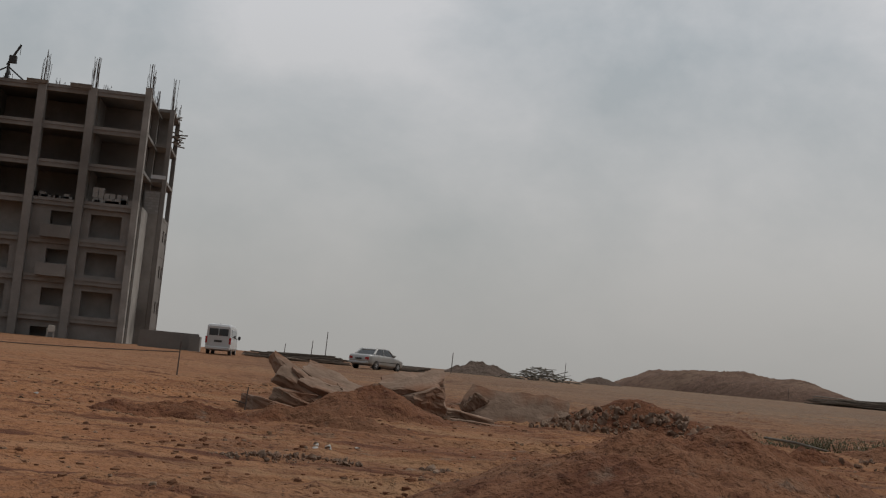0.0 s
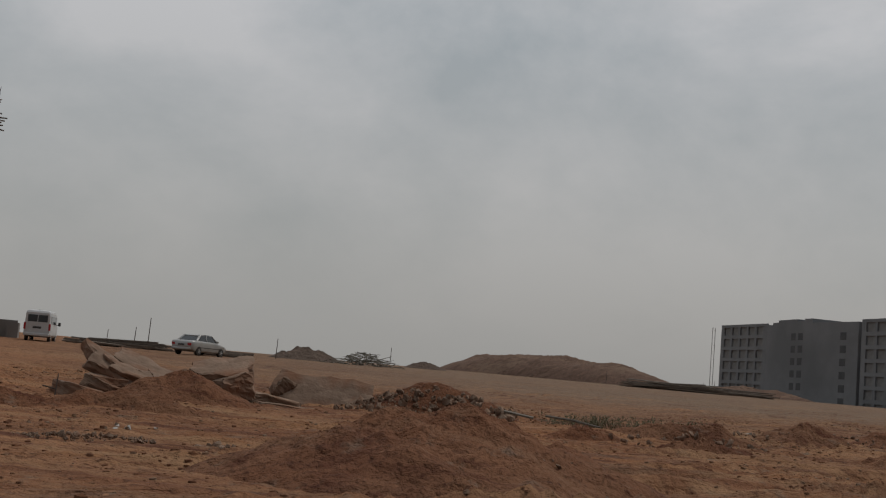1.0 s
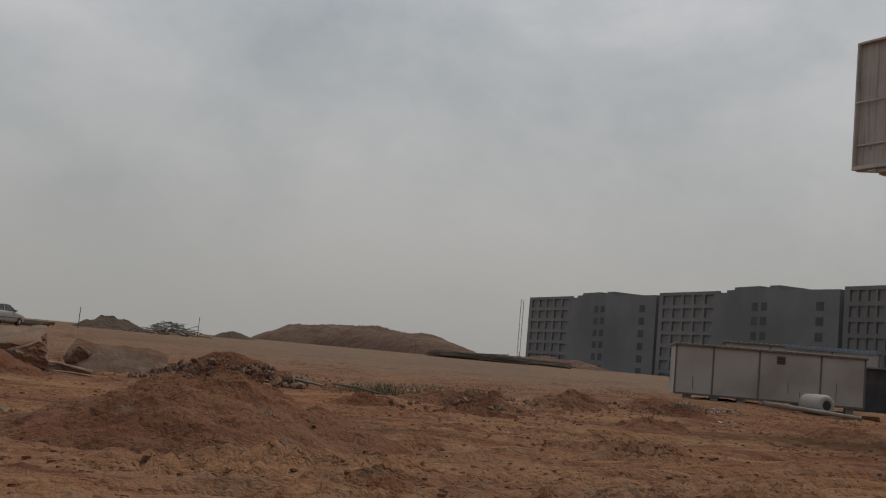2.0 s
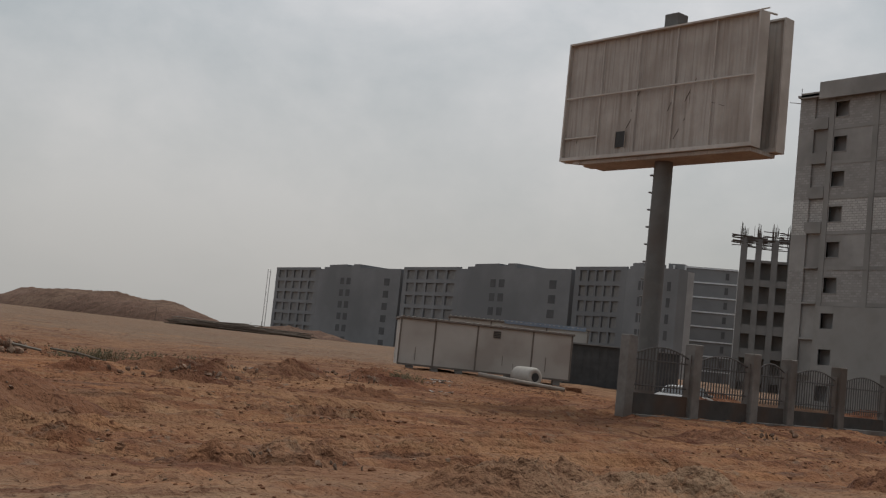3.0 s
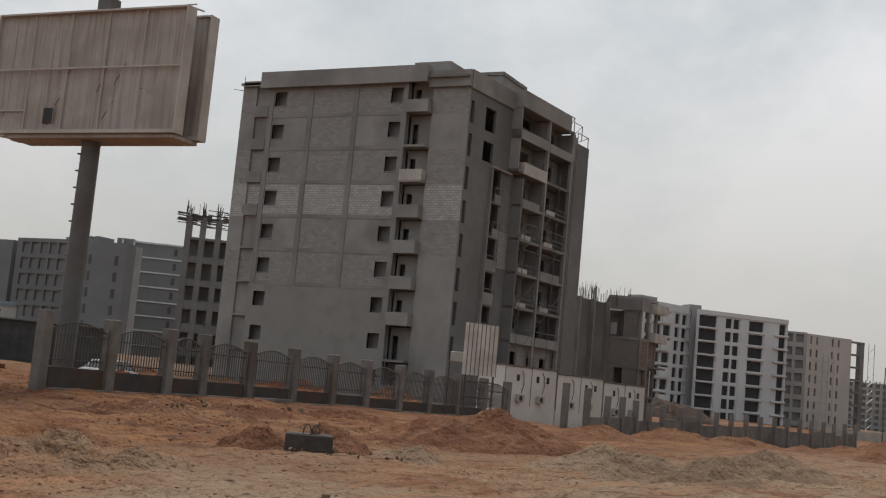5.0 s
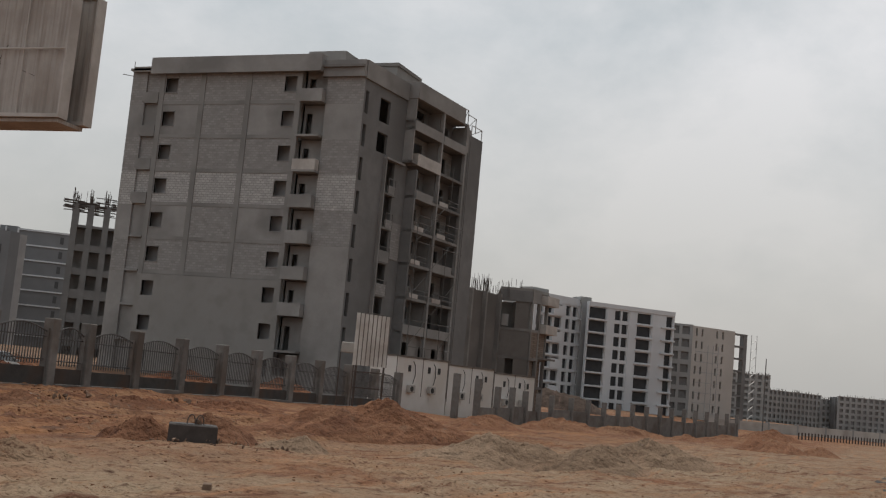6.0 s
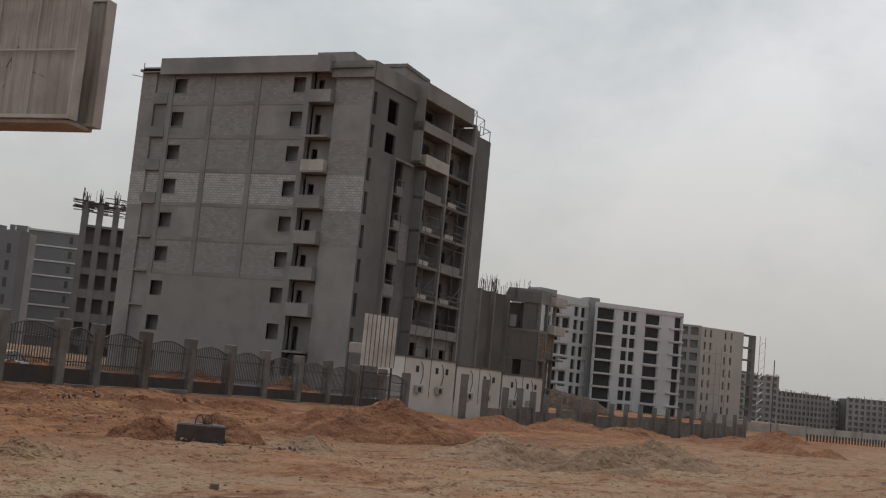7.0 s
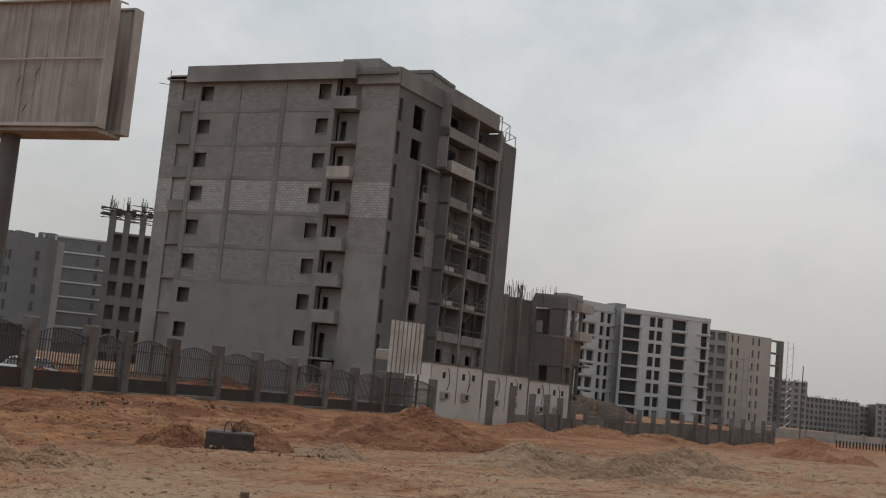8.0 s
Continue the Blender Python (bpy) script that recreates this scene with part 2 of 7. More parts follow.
M["asphalt"] = shade("worn_asphalt", (0.045, 0.045, 0.046), (0.075, 0.074, 0.073), 6, 0.9, 0.2, 30, (0.11, 0.085, 0.065), 0.3, spec=0.08)
M["brush"] = shade("dry_brushwood", (0.10, 0.09, 0.075), (0.20, 0.18, 0.15), 3, 0.95, 0.0)
M["weed"] = shade("dusty_green_weed", (0.075, 0.072, 0.04), (0.14, 0.125, 0.075), 4, 0.9, 0.0)
M["pool"] = shade("stained_dark_concrete", (0.05, 0.042, 0.038), (0.09, 0.075, 0.068), 4, 0.8, 0.15, 15)


def soil(name, cols, pale, grey, sandy):
    """Laterite soil: red to orange grain, trodden pale dust, grey grit; 'sandy' mixes in a tan sand towards the road."""
    m = shade(name, cols[0], cols[1], 0.9, 0.97, 0.0, spec=0.1)
    n, k = m.node_tree.nodes, m.node_tree.links
    b = n["Principled BSDF"]
    base = b.inputs["Base Color"].links[0].from_socket
    co = n.new("ShaderNodeTexCoord")

    def layer(scale, lo, hi, colour, over, stretch=(1, 1, 1), detail=6.0, turn_=0):
        mp = n.new("ShaderNodeMapping")
        mp.vector_type = "TEXTURE" if turn_ else "POINT"
        if turn_:
            stretch = tuple(1 / v for v in stretch)
            mp.inputs["Rotation"].default_value = (0, 0, radians(turn_))
        mp.inputs["Scale"].default_value = stretch
        k.new(co.outputs["Object"], mp.inputs[0])
        t = n.new("ShaderNodeTexNoise")
        t.inputs["Scale"].default_value, t.inputs["Detail"].default_value, t.inputs["Roughness"].default_value = scale, detail, 0.62
        k.new(mp.outputs[0], t.inputs[0])
        f = n.new("ShaderNodeMapRange")
        f.inputs[1].default_value, f.inputs[2].default_value = lo, hi
        k.new(t.outputs[0], f.inputs[0])
        x = n.new("ShaderNodeMix")
        x.data_type = "RGBA"
        x.inputs[7].default_value = (*colour, 1)
        k.new(f.outputs[0], x.inputs[0])
        k.new(over, x.inputs[6])
        return x.outputs[2]

    c = layer(0.11, 0.48, 0.62, pale, base, (0.6, 1, 1))
    c = layer(0.35, 0.52, 0.68, cols[2], c)
    if sandy:
        c = layer(0.2, 0.5, 0.64, (0.27, 0.128, 0.062), c, (0.5, 1.3, 1), 8.0, -20)
        c = layer(0.75, 0.56, 0.68, (0.13, 0.075, 0.052), c, (0.6, 1.2, 1), 10.0)
    c = layer(1.7, 0.58, 0.72, grey, c)
    fine_dark = tuple(v * 0.6 for v in cols[2])
    fine_pale = tuple(min(1.0, v * k_) for v, k_ in zip(pale, (1.18, 1.1, 1.08)))
    if sandy:
        sp = n.new("ShaderNodeSeparateXYZ")
        k.new(co.outputs["Object"], sp.inputs[0])
        wob = n.new("ShaderNodeTexNoise")
        wob.inputs["Scale"].default_value, wob.inputs["Detail"].default_value = 0.16, 5
        k.new(co.outputs["Object"], wob.inputs[0])
        ma = n.new("ShaderNodeMath")
        ma.operation = "MULTIPLY_ADD"
        ma.inputs[1].default_value = 14.0
        k.new(wob.outputs[0], ma.inputs[0])
        sk_ = n.new("ShaderNodeMath")
        sk_.operation = "MULTIPLY_ADD"
        sk_.inputs[1].default_value = 0.04
        k.new(sp.outputs[0], sk_.inputs[0])
        k.new(sp.outputs[1], sk_.inputs[2])
        k.new(sk_.outputs[0], ma.inputs[2])
        f = n.new("ShaderNodeMapRange")
        f.inputs[1].default_value, f.inputs[2].default_value = 5.5, 13.5
        f.inputs[3].default_value, f.inputs[4].default_value = 1.0, 0.0
        k.new(ma.outputs[0], f.inputs[0])
        x = n.new("ShaderNodeMix")
        x.data_type = "RGBA"
        k.new(f.outputs[0], x.inputs[0])
        k.new(c, x.inputs[6])
        s2 = layer(0.8, 0.45, 0.7, (0.345, 0.272, 0.19), base, (1, 1, 1))
        s3 = layer(0.25, 0.35, 0.6, (0.285, 0.21, 0.142), s2)
        k.new(s3, x.inputs[7])
        c = x.outputs[2]
        # pale orange sand trodden flat on the west side
        wx = n.new("ShaderNodeMath")
        wx.operation = "MULTIPLY_ADD"
        wx.inputs[1].default_value = 9.0
        k.new(wob.outputs[0], wx.inputs[0])
        k.new(sp.outputs[0], wx.inputs[2])
        f3 = n.new("ShaderNodeMapRange")
        f3.inputs[1].default_value, f3.inputs[2].default_value = 1.0, 6.5
        f3.inputs[3].default_value, f3.inputs[4].default_value = 0.62, 0.0
        k.new(wx.outputs[0], f3.inputs[0])
        x3 = n.new("ShaderNodeMix")
        x3.data_type = "RGBA"
        x3.inputs[7].default_value = (0.34, 0.16, 0.078, 1)
        k.new(f3.outputs[0], x3.inputs[0])
        k.new(c, x3.inputs[6])
        c = x3.outputs[2]
        # far plateau turns a greyer tan northwards
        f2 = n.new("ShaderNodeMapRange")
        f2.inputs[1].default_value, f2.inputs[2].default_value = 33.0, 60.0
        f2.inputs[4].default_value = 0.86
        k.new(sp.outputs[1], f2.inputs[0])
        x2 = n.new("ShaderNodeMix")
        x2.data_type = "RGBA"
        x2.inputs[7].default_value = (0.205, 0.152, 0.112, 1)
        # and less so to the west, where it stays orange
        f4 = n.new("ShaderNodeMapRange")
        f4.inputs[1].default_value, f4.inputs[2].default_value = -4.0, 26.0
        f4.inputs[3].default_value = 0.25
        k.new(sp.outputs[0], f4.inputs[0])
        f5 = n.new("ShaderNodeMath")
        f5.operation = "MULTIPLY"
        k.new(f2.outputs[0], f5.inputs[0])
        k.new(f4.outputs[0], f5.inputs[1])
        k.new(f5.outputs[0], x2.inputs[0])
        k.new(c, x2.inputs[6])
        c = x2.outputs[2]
    if sandy:
        # soil pressed pale along the wheel tracks, broken up
        at_ = n.new("ShaderNodeAttribute")
        at_.attribute_name = "track"
        br = n.new("ShaderNodeTexNoise")
        br.inputs["Scale"].default_value, br.inputs["Detail"].default_value = 1.4, 8
        k.new(co.outputs["Object"], br.inputs[0])
        bm_ = n.new("ShaderNodeMapRange")
        bm_.inputs[1].default_value, bm_.inputs[2].default_value = 0.38, 0.6
        bm_.inputs[4].default_value = 0.8
        k.new(br.outputs[0], bm_.inputs[0])
        mu = n.new("ShaderNodeMath")
        mu.operation = "MULTIPLY"
        k.new(at_.outputs["Fac"], mu.inputs[0])
        k.new(bm_.outputs[0], mu.inputs[1])
        x4 = n.new("ShaderNodeMix")
        x4.data_type = "RGBA"
        x4.inputs[7].default_value = (0.32, 0.19, 0.108, 1)
        k.new(mu.outputs[0], x4.inputs[0])
        k.new(c, x4.inputs[6])
        c = x4.outputs[2]
    c = layer(5.5, 0.54, 0.7, fine_dark, c, (1, 1, 1), 12.0)
    c = layer(7.5, 0.60, 0.72, fine_pale, c, (1, 1, 1), 9.0)
    c = layer(0.9, 0.58, 0.72, cols[2], c, (0.3, 1.6, 1), 8.0)
    c = layer(0.55, 0.54, 0.68, pale, c, (0.16, 2.2, 1), 8.0, -24)
    c = layer(0.8, 0.56, 0.66, cols[2], c, (0.14, 2.6, 1), 8.0, -18)
    c = layer(1.1, 0.56, 0.70, fine_pale, c, (0.12, 1.9, 1), 8.0)
    c = layer(19.0, 0.58, 0.76, fine_dark, c, (1, 1, 1), 3.0)
    k.new(c, b.inputs["Base Color"])
    last = None
    for sc, st, dist in ((1.6, 0.8, 0.13 if sandy else 0.22), (6.0, 0.8, 0.06 if sandy else 0.09), (22.0, 0.7, 0.03)):
        t = n.new("ShaderNodeTexNoise")
        t.inputs["Scale"].default_value, t.inputs["Detail"].default_value = sc, 6
        k.new(co.outputs["Object"], t.inputs[0])
        u = n.new("ShaderNodeBump")
        u.inputs["Strength"].default_value, u.inputs["Distance"].default_value = st, dist
        k.new(t.outputs[0], u.inputs["Height"])
        if last:
            k.new(last, u.inputs["Normal"])
        last = u.outputs[0]
    # long wheel ruts across the flat ground
    if sandy:
        for sc, turn_, dist in ((2.2, -14, 0.14), (4.5, 9, 0.07)):
            mp = n.new("ShaderNodeMapping")
            mp.inputs["Rotation"].default_value = (0, 0, radians(turn_))
            mp.inputs["Scale"].default_value = (0.09, 1.2, 1.0)
            k.new(co.outputs["Object"], mp.inputs[0])
            t = n.new("ShaderNodeTexNoise")
            t.inputs["Scale"].default_value, t.inputs["Detail"].default_value, t.inputs["Distortion"].default_value = sc, 3, 0.4
            k.new(mp.outputs[0], t.inputs[0])
            u = n.new("ShaderNodeBump")
            u.inputs["Strength"].default_value, u.inputs["Distance"].default_value = 0.9, dist
            k.new(t.outputs[0], u.inputs["Height"])
            k.new(last, u.inputs["Normal"])
            last = u.outputs[0]
    # crumbs and clods
    for sc, st, dist in ((4.5, 0.55, 0.09), (13.0, 0.6, 0.04)):
        wv = n.new("ShaderNodeTexNoise")
        wv.inputs["Scale"].default_value = sc * 0.7
        k.new(co.outputs["Object"], wv.inputs[0])
        sh_ = n.new("ShaderNodeVectorMath")
        sh_.operation = "MULTIPLY_ADD"
        sh_.inputs[1].default_value = (0.25, 0.25, 0.25)
        k.new(wv.outputs["Color"], sh_.inputs[0])
        k.new(co.outputs["Object"], sh_.inputs[2])
        t = n.new("ShaderNodeTexVoronoi")
        t.inputs["Scale"].default_value = sc
        k.new(sh_.outputs[0], t.inputs["Vector"])
        u = n.new("ShaderNodeBump")
        u.invert = True
        u.inputs["Strength"].default_value, u.inputs["Distance"].default_value = st, dist
        k.new(t.outputs["Distance"], u.inputs["Height"])
        k.new(last, u.inputs["Normal"])
        last = u.outputs[0]
    k.new(last, b.inputs["Normal"])
    return m


RED = ((0.156, 0.07, 0.039), (0.232, 0.11, 0.06), (0.115, 0.05, 0.031))
M["soil"] = soil("laterite_ground", RED, (0.275, 0.157, 0.088), (0.172, 0.128, 0.095), True)
M["soil_heap"] = soil("dug_red_soil", ((0.122, 0.053, 0.031), (0.196, 0.089, 0.049), (0.10, 0.041, 0.026)), (0.196, 0.104, 0.062), (0.180, 0.128, 0.096), False)
M["soil_orange"] = soil("dug_orange_soil", ((0.165, 0.077, 0.043), (0.238, 0.117, 0.066), (0.13, 0.06, 0.036)), (0.25, 0.138, 0.082), (0.183, 0.127, 0.092), False)
M["soil_tan"] = soil("dug_tan_sand", ((0.17, 0.115, 0.077), (0.255, 0.178, 0.122), (0.145, 0.098, 0.066)), (0.285, 0.20, 0.137), (0.17, 0.125, 0.092), False)
M["soil_grey"] = soil("dark_grey_soil", ((0.085, 0.064, 0.052), (0.135, 0.10, 0.082), (0.072, 0.054, 0.044)), (0.14, 0.105, 0.085), (0.12, 0.098, 0.082), False)
M["soil_far"] = soil("old_brown_soil", ((0.13, 0.084, 0.064), (0.19, 0.122, 0.094), (0.11, 0.07, 0.053)), (0.2, 0.135, 0.1), (0.146, 0.118, 0.098), False)
M["frame_concrete"] = shade("brown_frame_concrete", (0.18, 0.168, 0.158), (0.245, 0.23, 0.216), 0.8, 0.93, 0.2, 4, (0.15, 0.138, 0.128), 0.15)
M["frame_pale"] = shade("pale_frame_concrete", (0.26, 0.248, 0.233), (0.33, 0.315, 0.295), 0.8, 0.93, 0.2, 4, (0.16, 0.15, 0.14), 0.3)
M["plinth"] = shade("dirty_dark_plinth", (0.05, 0.047, 0.045), (0.085, 0.08, 0.075), 1.5, 0.95, 0.15, 8, (0.09, 0.06, 0.045), 0.5)


# ---------------------------------------------------------------- mesh helpers
class Mesh:
    """Collects boxes, tubes and sheets into one mesh."""

    def __init__(self):
        self.v, self.f = [], []

    def add(self, verts, faces):
        o = len(self.v)
        self.v += [tuple(p) for p in verts]
        self.f += [tuple(o + i for i in q) for q in faces]
        return self

    def box(self, x0, x1, y0, y1, z0, z1, m=None):
        c = [(x, y, z) for z in (z0, z1) for x, y in ((x0, y0), (x1, y0), (x1, y1), (x0, y1))]
        if m is not None:
            c = [m @ Vector(p) for p in c]
        return self.add(c, [(3, 2, 1, 0), (4, 5, 6, 7), (0, 1, 5, 4), (1, 2, 6, 5), (2, 3, 7, 6), (3, 0, 4, 7)])

    def tube(self, p, q, r, r2=None, n=6, cap=True):
        p, q = Vector(p), Vector(q)
        r2 = r if r2 is None else r2
        d = (q - p).normalized()
        a = d.orthogonal().normalized()
        b = d.cross(a)
        ring = [(math.cos(2 * math.pi * i / n), math.sin(2 * math.pi * i / n)) for i in range(n)]
        vs = [p + (a * c + b * s) * r for c, s in ring] + [q + (a * c + b * s) * r2 for c, s in ring]
        fs = [(i, (i + 1) % n, n + (i + 1) % n, n + i) for i in range(n)]
        if cap:
            fs += [tuple(range(n - 1, -1, -1)), tuple(range(n, 2 * n))]
        return self.add(vs, fs)

    def path(self, pts, r, n=6):
        """One bent rod through the points."""
        pts = [Vector(p) for p in pts]
        rings, a = [], None
        for i, p in enumerate(pts):
            d = (pts[min(i + 1, len(pts) - 1)] - pts[max(i - 1, 0)]).normalized()
            a = d.orthogonal().normalized() if a is None else (a - d * a.dot(d)).normalized()
            b = d.cross(a)
            rings.append([p + (a * math.cos(2 * math.pi * k / n) + b * math.sin(2 * math.pi * k / n)) * r for k in range(n)])
        return self.loft(rings)

    def loft(self, rings, cap=True):
        n = len(rings[0])
        vs = [p for r in rings for p in r]
        fs = [(k * n + i, k * n + (i + 1) % n, (k + 1) * n + (i + 1) % n, (k + 1) * n + i) for k in range(len(rings) - 1) for i in range(n)]
        if cap:
            fs += [tuple(range(n - 1, -1, -1)), tuple(range((len(rings) - 1) * n, len(rings) * n))]
        return self.add(vs, fs)

    def data(self, name, mat, smooth=False, bevel=0.0):
        me = bpy.data.meshes.new(name)
        me.from_pydata(self.v, [], self.f)
        bm = bmesh.new()
        bm.from_mesh(me)
        bmesh.ops.recalc_face_normals(bm, faces=bm.faces)
        if bevel:
            bmesh.ops.bevel(bm, geom=[e for e in bm.edges if e.is_manifold and e.calc_face_angle(0) > 0.6], offset=bevel, segments=1, affect="EDGES", clamp_overlap=True)
        bm.to_mesh(me)
        bm.free()
        me.materials.append(mat)
        if smooth:
            me.shade_smooth()
        return me

    def part(self, name, mat, parent=None, label="", smooth=False, bevel=0.0):
        ob = new(name, self.data(name, mat, smooth, bevel))
        ob.parent = parent
        return tagged(ob, label)


def thing(name, label, category, at=(0, 0, 0), turn=0.0, group="", kind=""):
    ob = new(name)
    ob.matrix_basis = pose(*at, 0, 0, turn)
    ob.empty_display_size = 0.2
    return tagged(ob, label, category, group, kind)


def smooth(a, b, x):
    t = np.clip((x - a) / (b - a), 0, 1)
    return t * t * (3 - 2 * t)


# ---------------------------------------------------------------- the lie of the land
RISE_Y = [-3000, -60, -10, 2, 13, 20, 33, 44, 77, 106, 127, 230, 320, 4000]
RISE_Z = [-0.5, -0.2, 0.0, 0.24, 0.14, 0.28, 0.42, 0.92, 2.02, 2.55, 2.9, 4.1, 4.4, 4.4]


def land(x, y):
    """Broad height of the ground: a plain rising gently northwards, lower towards the east."""
    yy = sum(np.interp(y + o, RISE_Y, RISE_Z) for o in (-4, -2, 0, 2, 4)) / 5
    z = yy - 0.75 * smooth(66, 105, x) * smooth(48, 12, y)
    z = z + 0.52 * np.exp(-((y - 20.4) / 2.6) ** 2) * smooth(26, 33, x) * (1 - 0.6 * smooth(40, 68, x)) * smooth(80, 70, x)
    z = z + 0.35 * np.exp(-((y - 42) / 8) ** 2) * smooth(22, 34, x) * smooth(70, 55, x)
    z = z - 0.10 * np.exp(-(((x - 33) / 7) ** 2 + ((y - 28) / 4.5) ** 2))
    z = z + 0.3 * np.exp(-(((x - 22) / 12) ** 2 + ((y - 29.5) / 1.6) ** 2))
    z = z + 0.16 * np.exp(-(((x - 20.2) / 3) ** 2 + ((y - 1.5) / 3) ** 2))
    return z


def ground(x, y):
    return float(land(np.float64(x), np.float64(y)))


def spaced(lo, hi, step, far, grow=1.22):
    """Coordinates at an even step from lo to hi, then ever wider out to +-far."""
    mid = list(np.arange(lo, hi + step / 2, step))
    left, right, s = [], [], step
    a, b = lo, hi
    while a > -far or b < far:
        s *= grow
        a, b = a - s, b + s
        if a > -far * 1.3:
            left.append(a)
        if b < far * 1.3:
            right.append(b)
    return np.array(left[::-1] + mid + right)


xs, ys = spaced(-9, 46, 0.125, 2600, 1.1), spaced(-11, 44, 0.125, 2600, 1.1)
gx, gy = np.meshgrid(xs, ys)
gz = land(gx, gy)
near = smooth(-40, -5, gx) * smooth(90, 50, gx) * smooth(-30, -12, gy) * smooth(95, 55, gy)
rough = np.zeros_like(gz)
flat_x, flat_y, flat_n = gx.ravel(), gy.ravel(), near.ravel()
rr = rough.ravel()
for i in np.nonzero(flat_n > 0.01)[0]:
    p = (flat_x[i], flat_y[i], 0.0)
    heap = max(0.0, noise.noise((p[0] * 0.22, p[1] * 0.3, 7.0)))
    x_, y_ = p[0], p[1]
    broken = abs(noise.noise((x_ * 1.7, y_ * 2.1, 3))) + 0.6 * abs(noise.noise((x_ * 3.7, y_ * 3.9, 5))) + 0.45 * abs(noise.noise((x_ * 7.9, y_ * 7.9, 6)))
    rr[i] = 0.09 * noise.noise((x_ * 0.35, y_ * 0.5, 0)) + 0.05 * noise.noise((x_ * 1.1, y_ * 2.4, 8)) + (0.035 + 0.30 * heap) * broken + (0.02 + 0.05 * heap) * noise.noise((x_ * 5.1, y_ * 5.1, 9))
rough = rr.reshape(gz.shape)
# wheel ruts worn along the track
ruts, worn = np.zeros_like(gz), np.zeros_like(gz)
for c, w, y0, slope in ((0, 0.3, 14.0, 0.10), (1, 0.28, 15.9, 0.10), (2, 0.3, 10.2, -0.06), (3, 0.3, 12.0, -0.06), (4, 0.26, 7.0, 0.04), (5, 0.26, 8.8, 0.04), (6, 0.3, 18.0, 0.22), (7, 0.3, 22.5, 0.05), (8, 0.3, 19.8, 0.22), (9, 0.28, 12.6, -0.32), (10, 0.28, 14.4, -0.32), (11, 0.26, 4.6, -0.12), (12, 0.26, 6.3, -0.12)):
    line = y0 + slope * (gx - 18) + 0.9 * np.sin(gx * 0.13 + c) + 0.12 * np.sin(gx * 1.1 + 2 * c)
    ruts += -0.13 * np.exp(-((gy - line) / w) ** 2) + 0.09 * np.exp(-((gy - line - 0.55) / w) ** 2)
    worn = np.maximum(worn, np.exp(-((gy - line) / (w * 1.5)) ** 2))
along = smooth(0, 7, gx) * smooth(46, 38, gx)
ruts *= along
worn *= along
gz = gz + near * rough + ruts
nx, ny = len(xs), len(ys)
me = bpy.data.meshes.new("ground")
idx = np.arange(nx * ny).reshape(ny, nx)
quads = np.stack([idx[:-1, :-1], idx[:-1, 1:], idx[1:, 1:], idx[1:, :-1]], -1).reshape(-1, 4)
me.from_pydata(np.stack([gx, gy, gz], -1).reshape(-1, 3).tolist(), [], quads.tolist())
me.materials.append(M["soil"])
me.shade_smooth()
me.attributes.new("track", "FLOAT", "POINT").data.foreach_set("value", worn.ravel().astype(np.float32))
GX, GY, GZ = xs, ys, gz


def surf(x, y):
    """Height of the finished ground sheet."""
    i = min(max(int(np.searchsorted(GX, x)) - 1, 0), len(GX) - 2)
    j = min(max(int(np.searchsorted(GY, y)) - 1, 0), len(GY) - 2)
    u, v = (x - GX[i]) / (GX[i + 1] - GX[i]), (y - GY[j]) / (GY[j + 1] - GY[j])
    return float((GZ[j, i] * (1 - u) + GZ[j, i + 1] * u) * (1 - v) + (GZ[j + 1, i] * (1 - u) + GZ[j + 1, i + 1] * u) * v)


tagged(new("ground", me), "rutted orange laterite ground of a building site", "ground", kind="structure")


def heap(name, label, cx, cy, rx, ry, h, mat, seed=0, turn=0.0, power=1.3, rough_amp=0.12, lumps=1.6, n=72, rings=26, category="dirt mound", sink=0.1):
    """A tipped heap of soil: a cone that flattens at its foot, with slumps and clods."""
    m = Mesh()
    a = radians(turn)
    vs, fs = [], []
    for k in range(rings + 1):
        r = k / rings
        for i in range(n if k else 1):
            t = 2 * math.pi * i / n
            w = 1 + 0.22 * noise.noise((math.cos(t) * 1.3 + seed, math.sin(t) * 1.3, seed * 1.7))
            lx, ly = rx * r * w * math.cos(t), ry * r * w * math.sin(t)
            x, y = cx + lx * math.cos(a) - ly * math.sin(a), cy + lx * math.sin(a) + ly * math.cos(a)
            up = h * (1 - r ** power)
            up *= 1 + 0.3 * noise.noise((lx * lumps / max(rx, ry) * 2 + seed, ly * lumps / max(rx, ry) * 2, seed))
            up += (1 - r ** 3) * (rough_amp * noise.noise((x * 1.5, y * 1.5, seed)) + rough_amp * 0.5 * noise.noise((x * 4.2, y * 4.2, seed)) + rough_amp * 0.45 * abs(noise.noise((x * 8, y * 8, seed))) + rough_amp * 0.3 * noise.noise((x * 17, y * 17, seed)))
            vs.append((x, y, ground(x, y) + up - sink * r ** 2))
    for i in range(n):
        fs.append((0, 1 + i, 1 + (i + 1) % n))
    for k in range(rings - 1):
        o, p = 1 + k * n, 1 + (k + 1) * n
        fs += [(o + i, p + i, p + (i + 1) % n, o + (i + 1) % n) for i in range(n)]
    m.add(vs, fs)
    ob = m.part(name, mat, None, label, smooth=True)
    return tagged(ob, label, category, "", "")


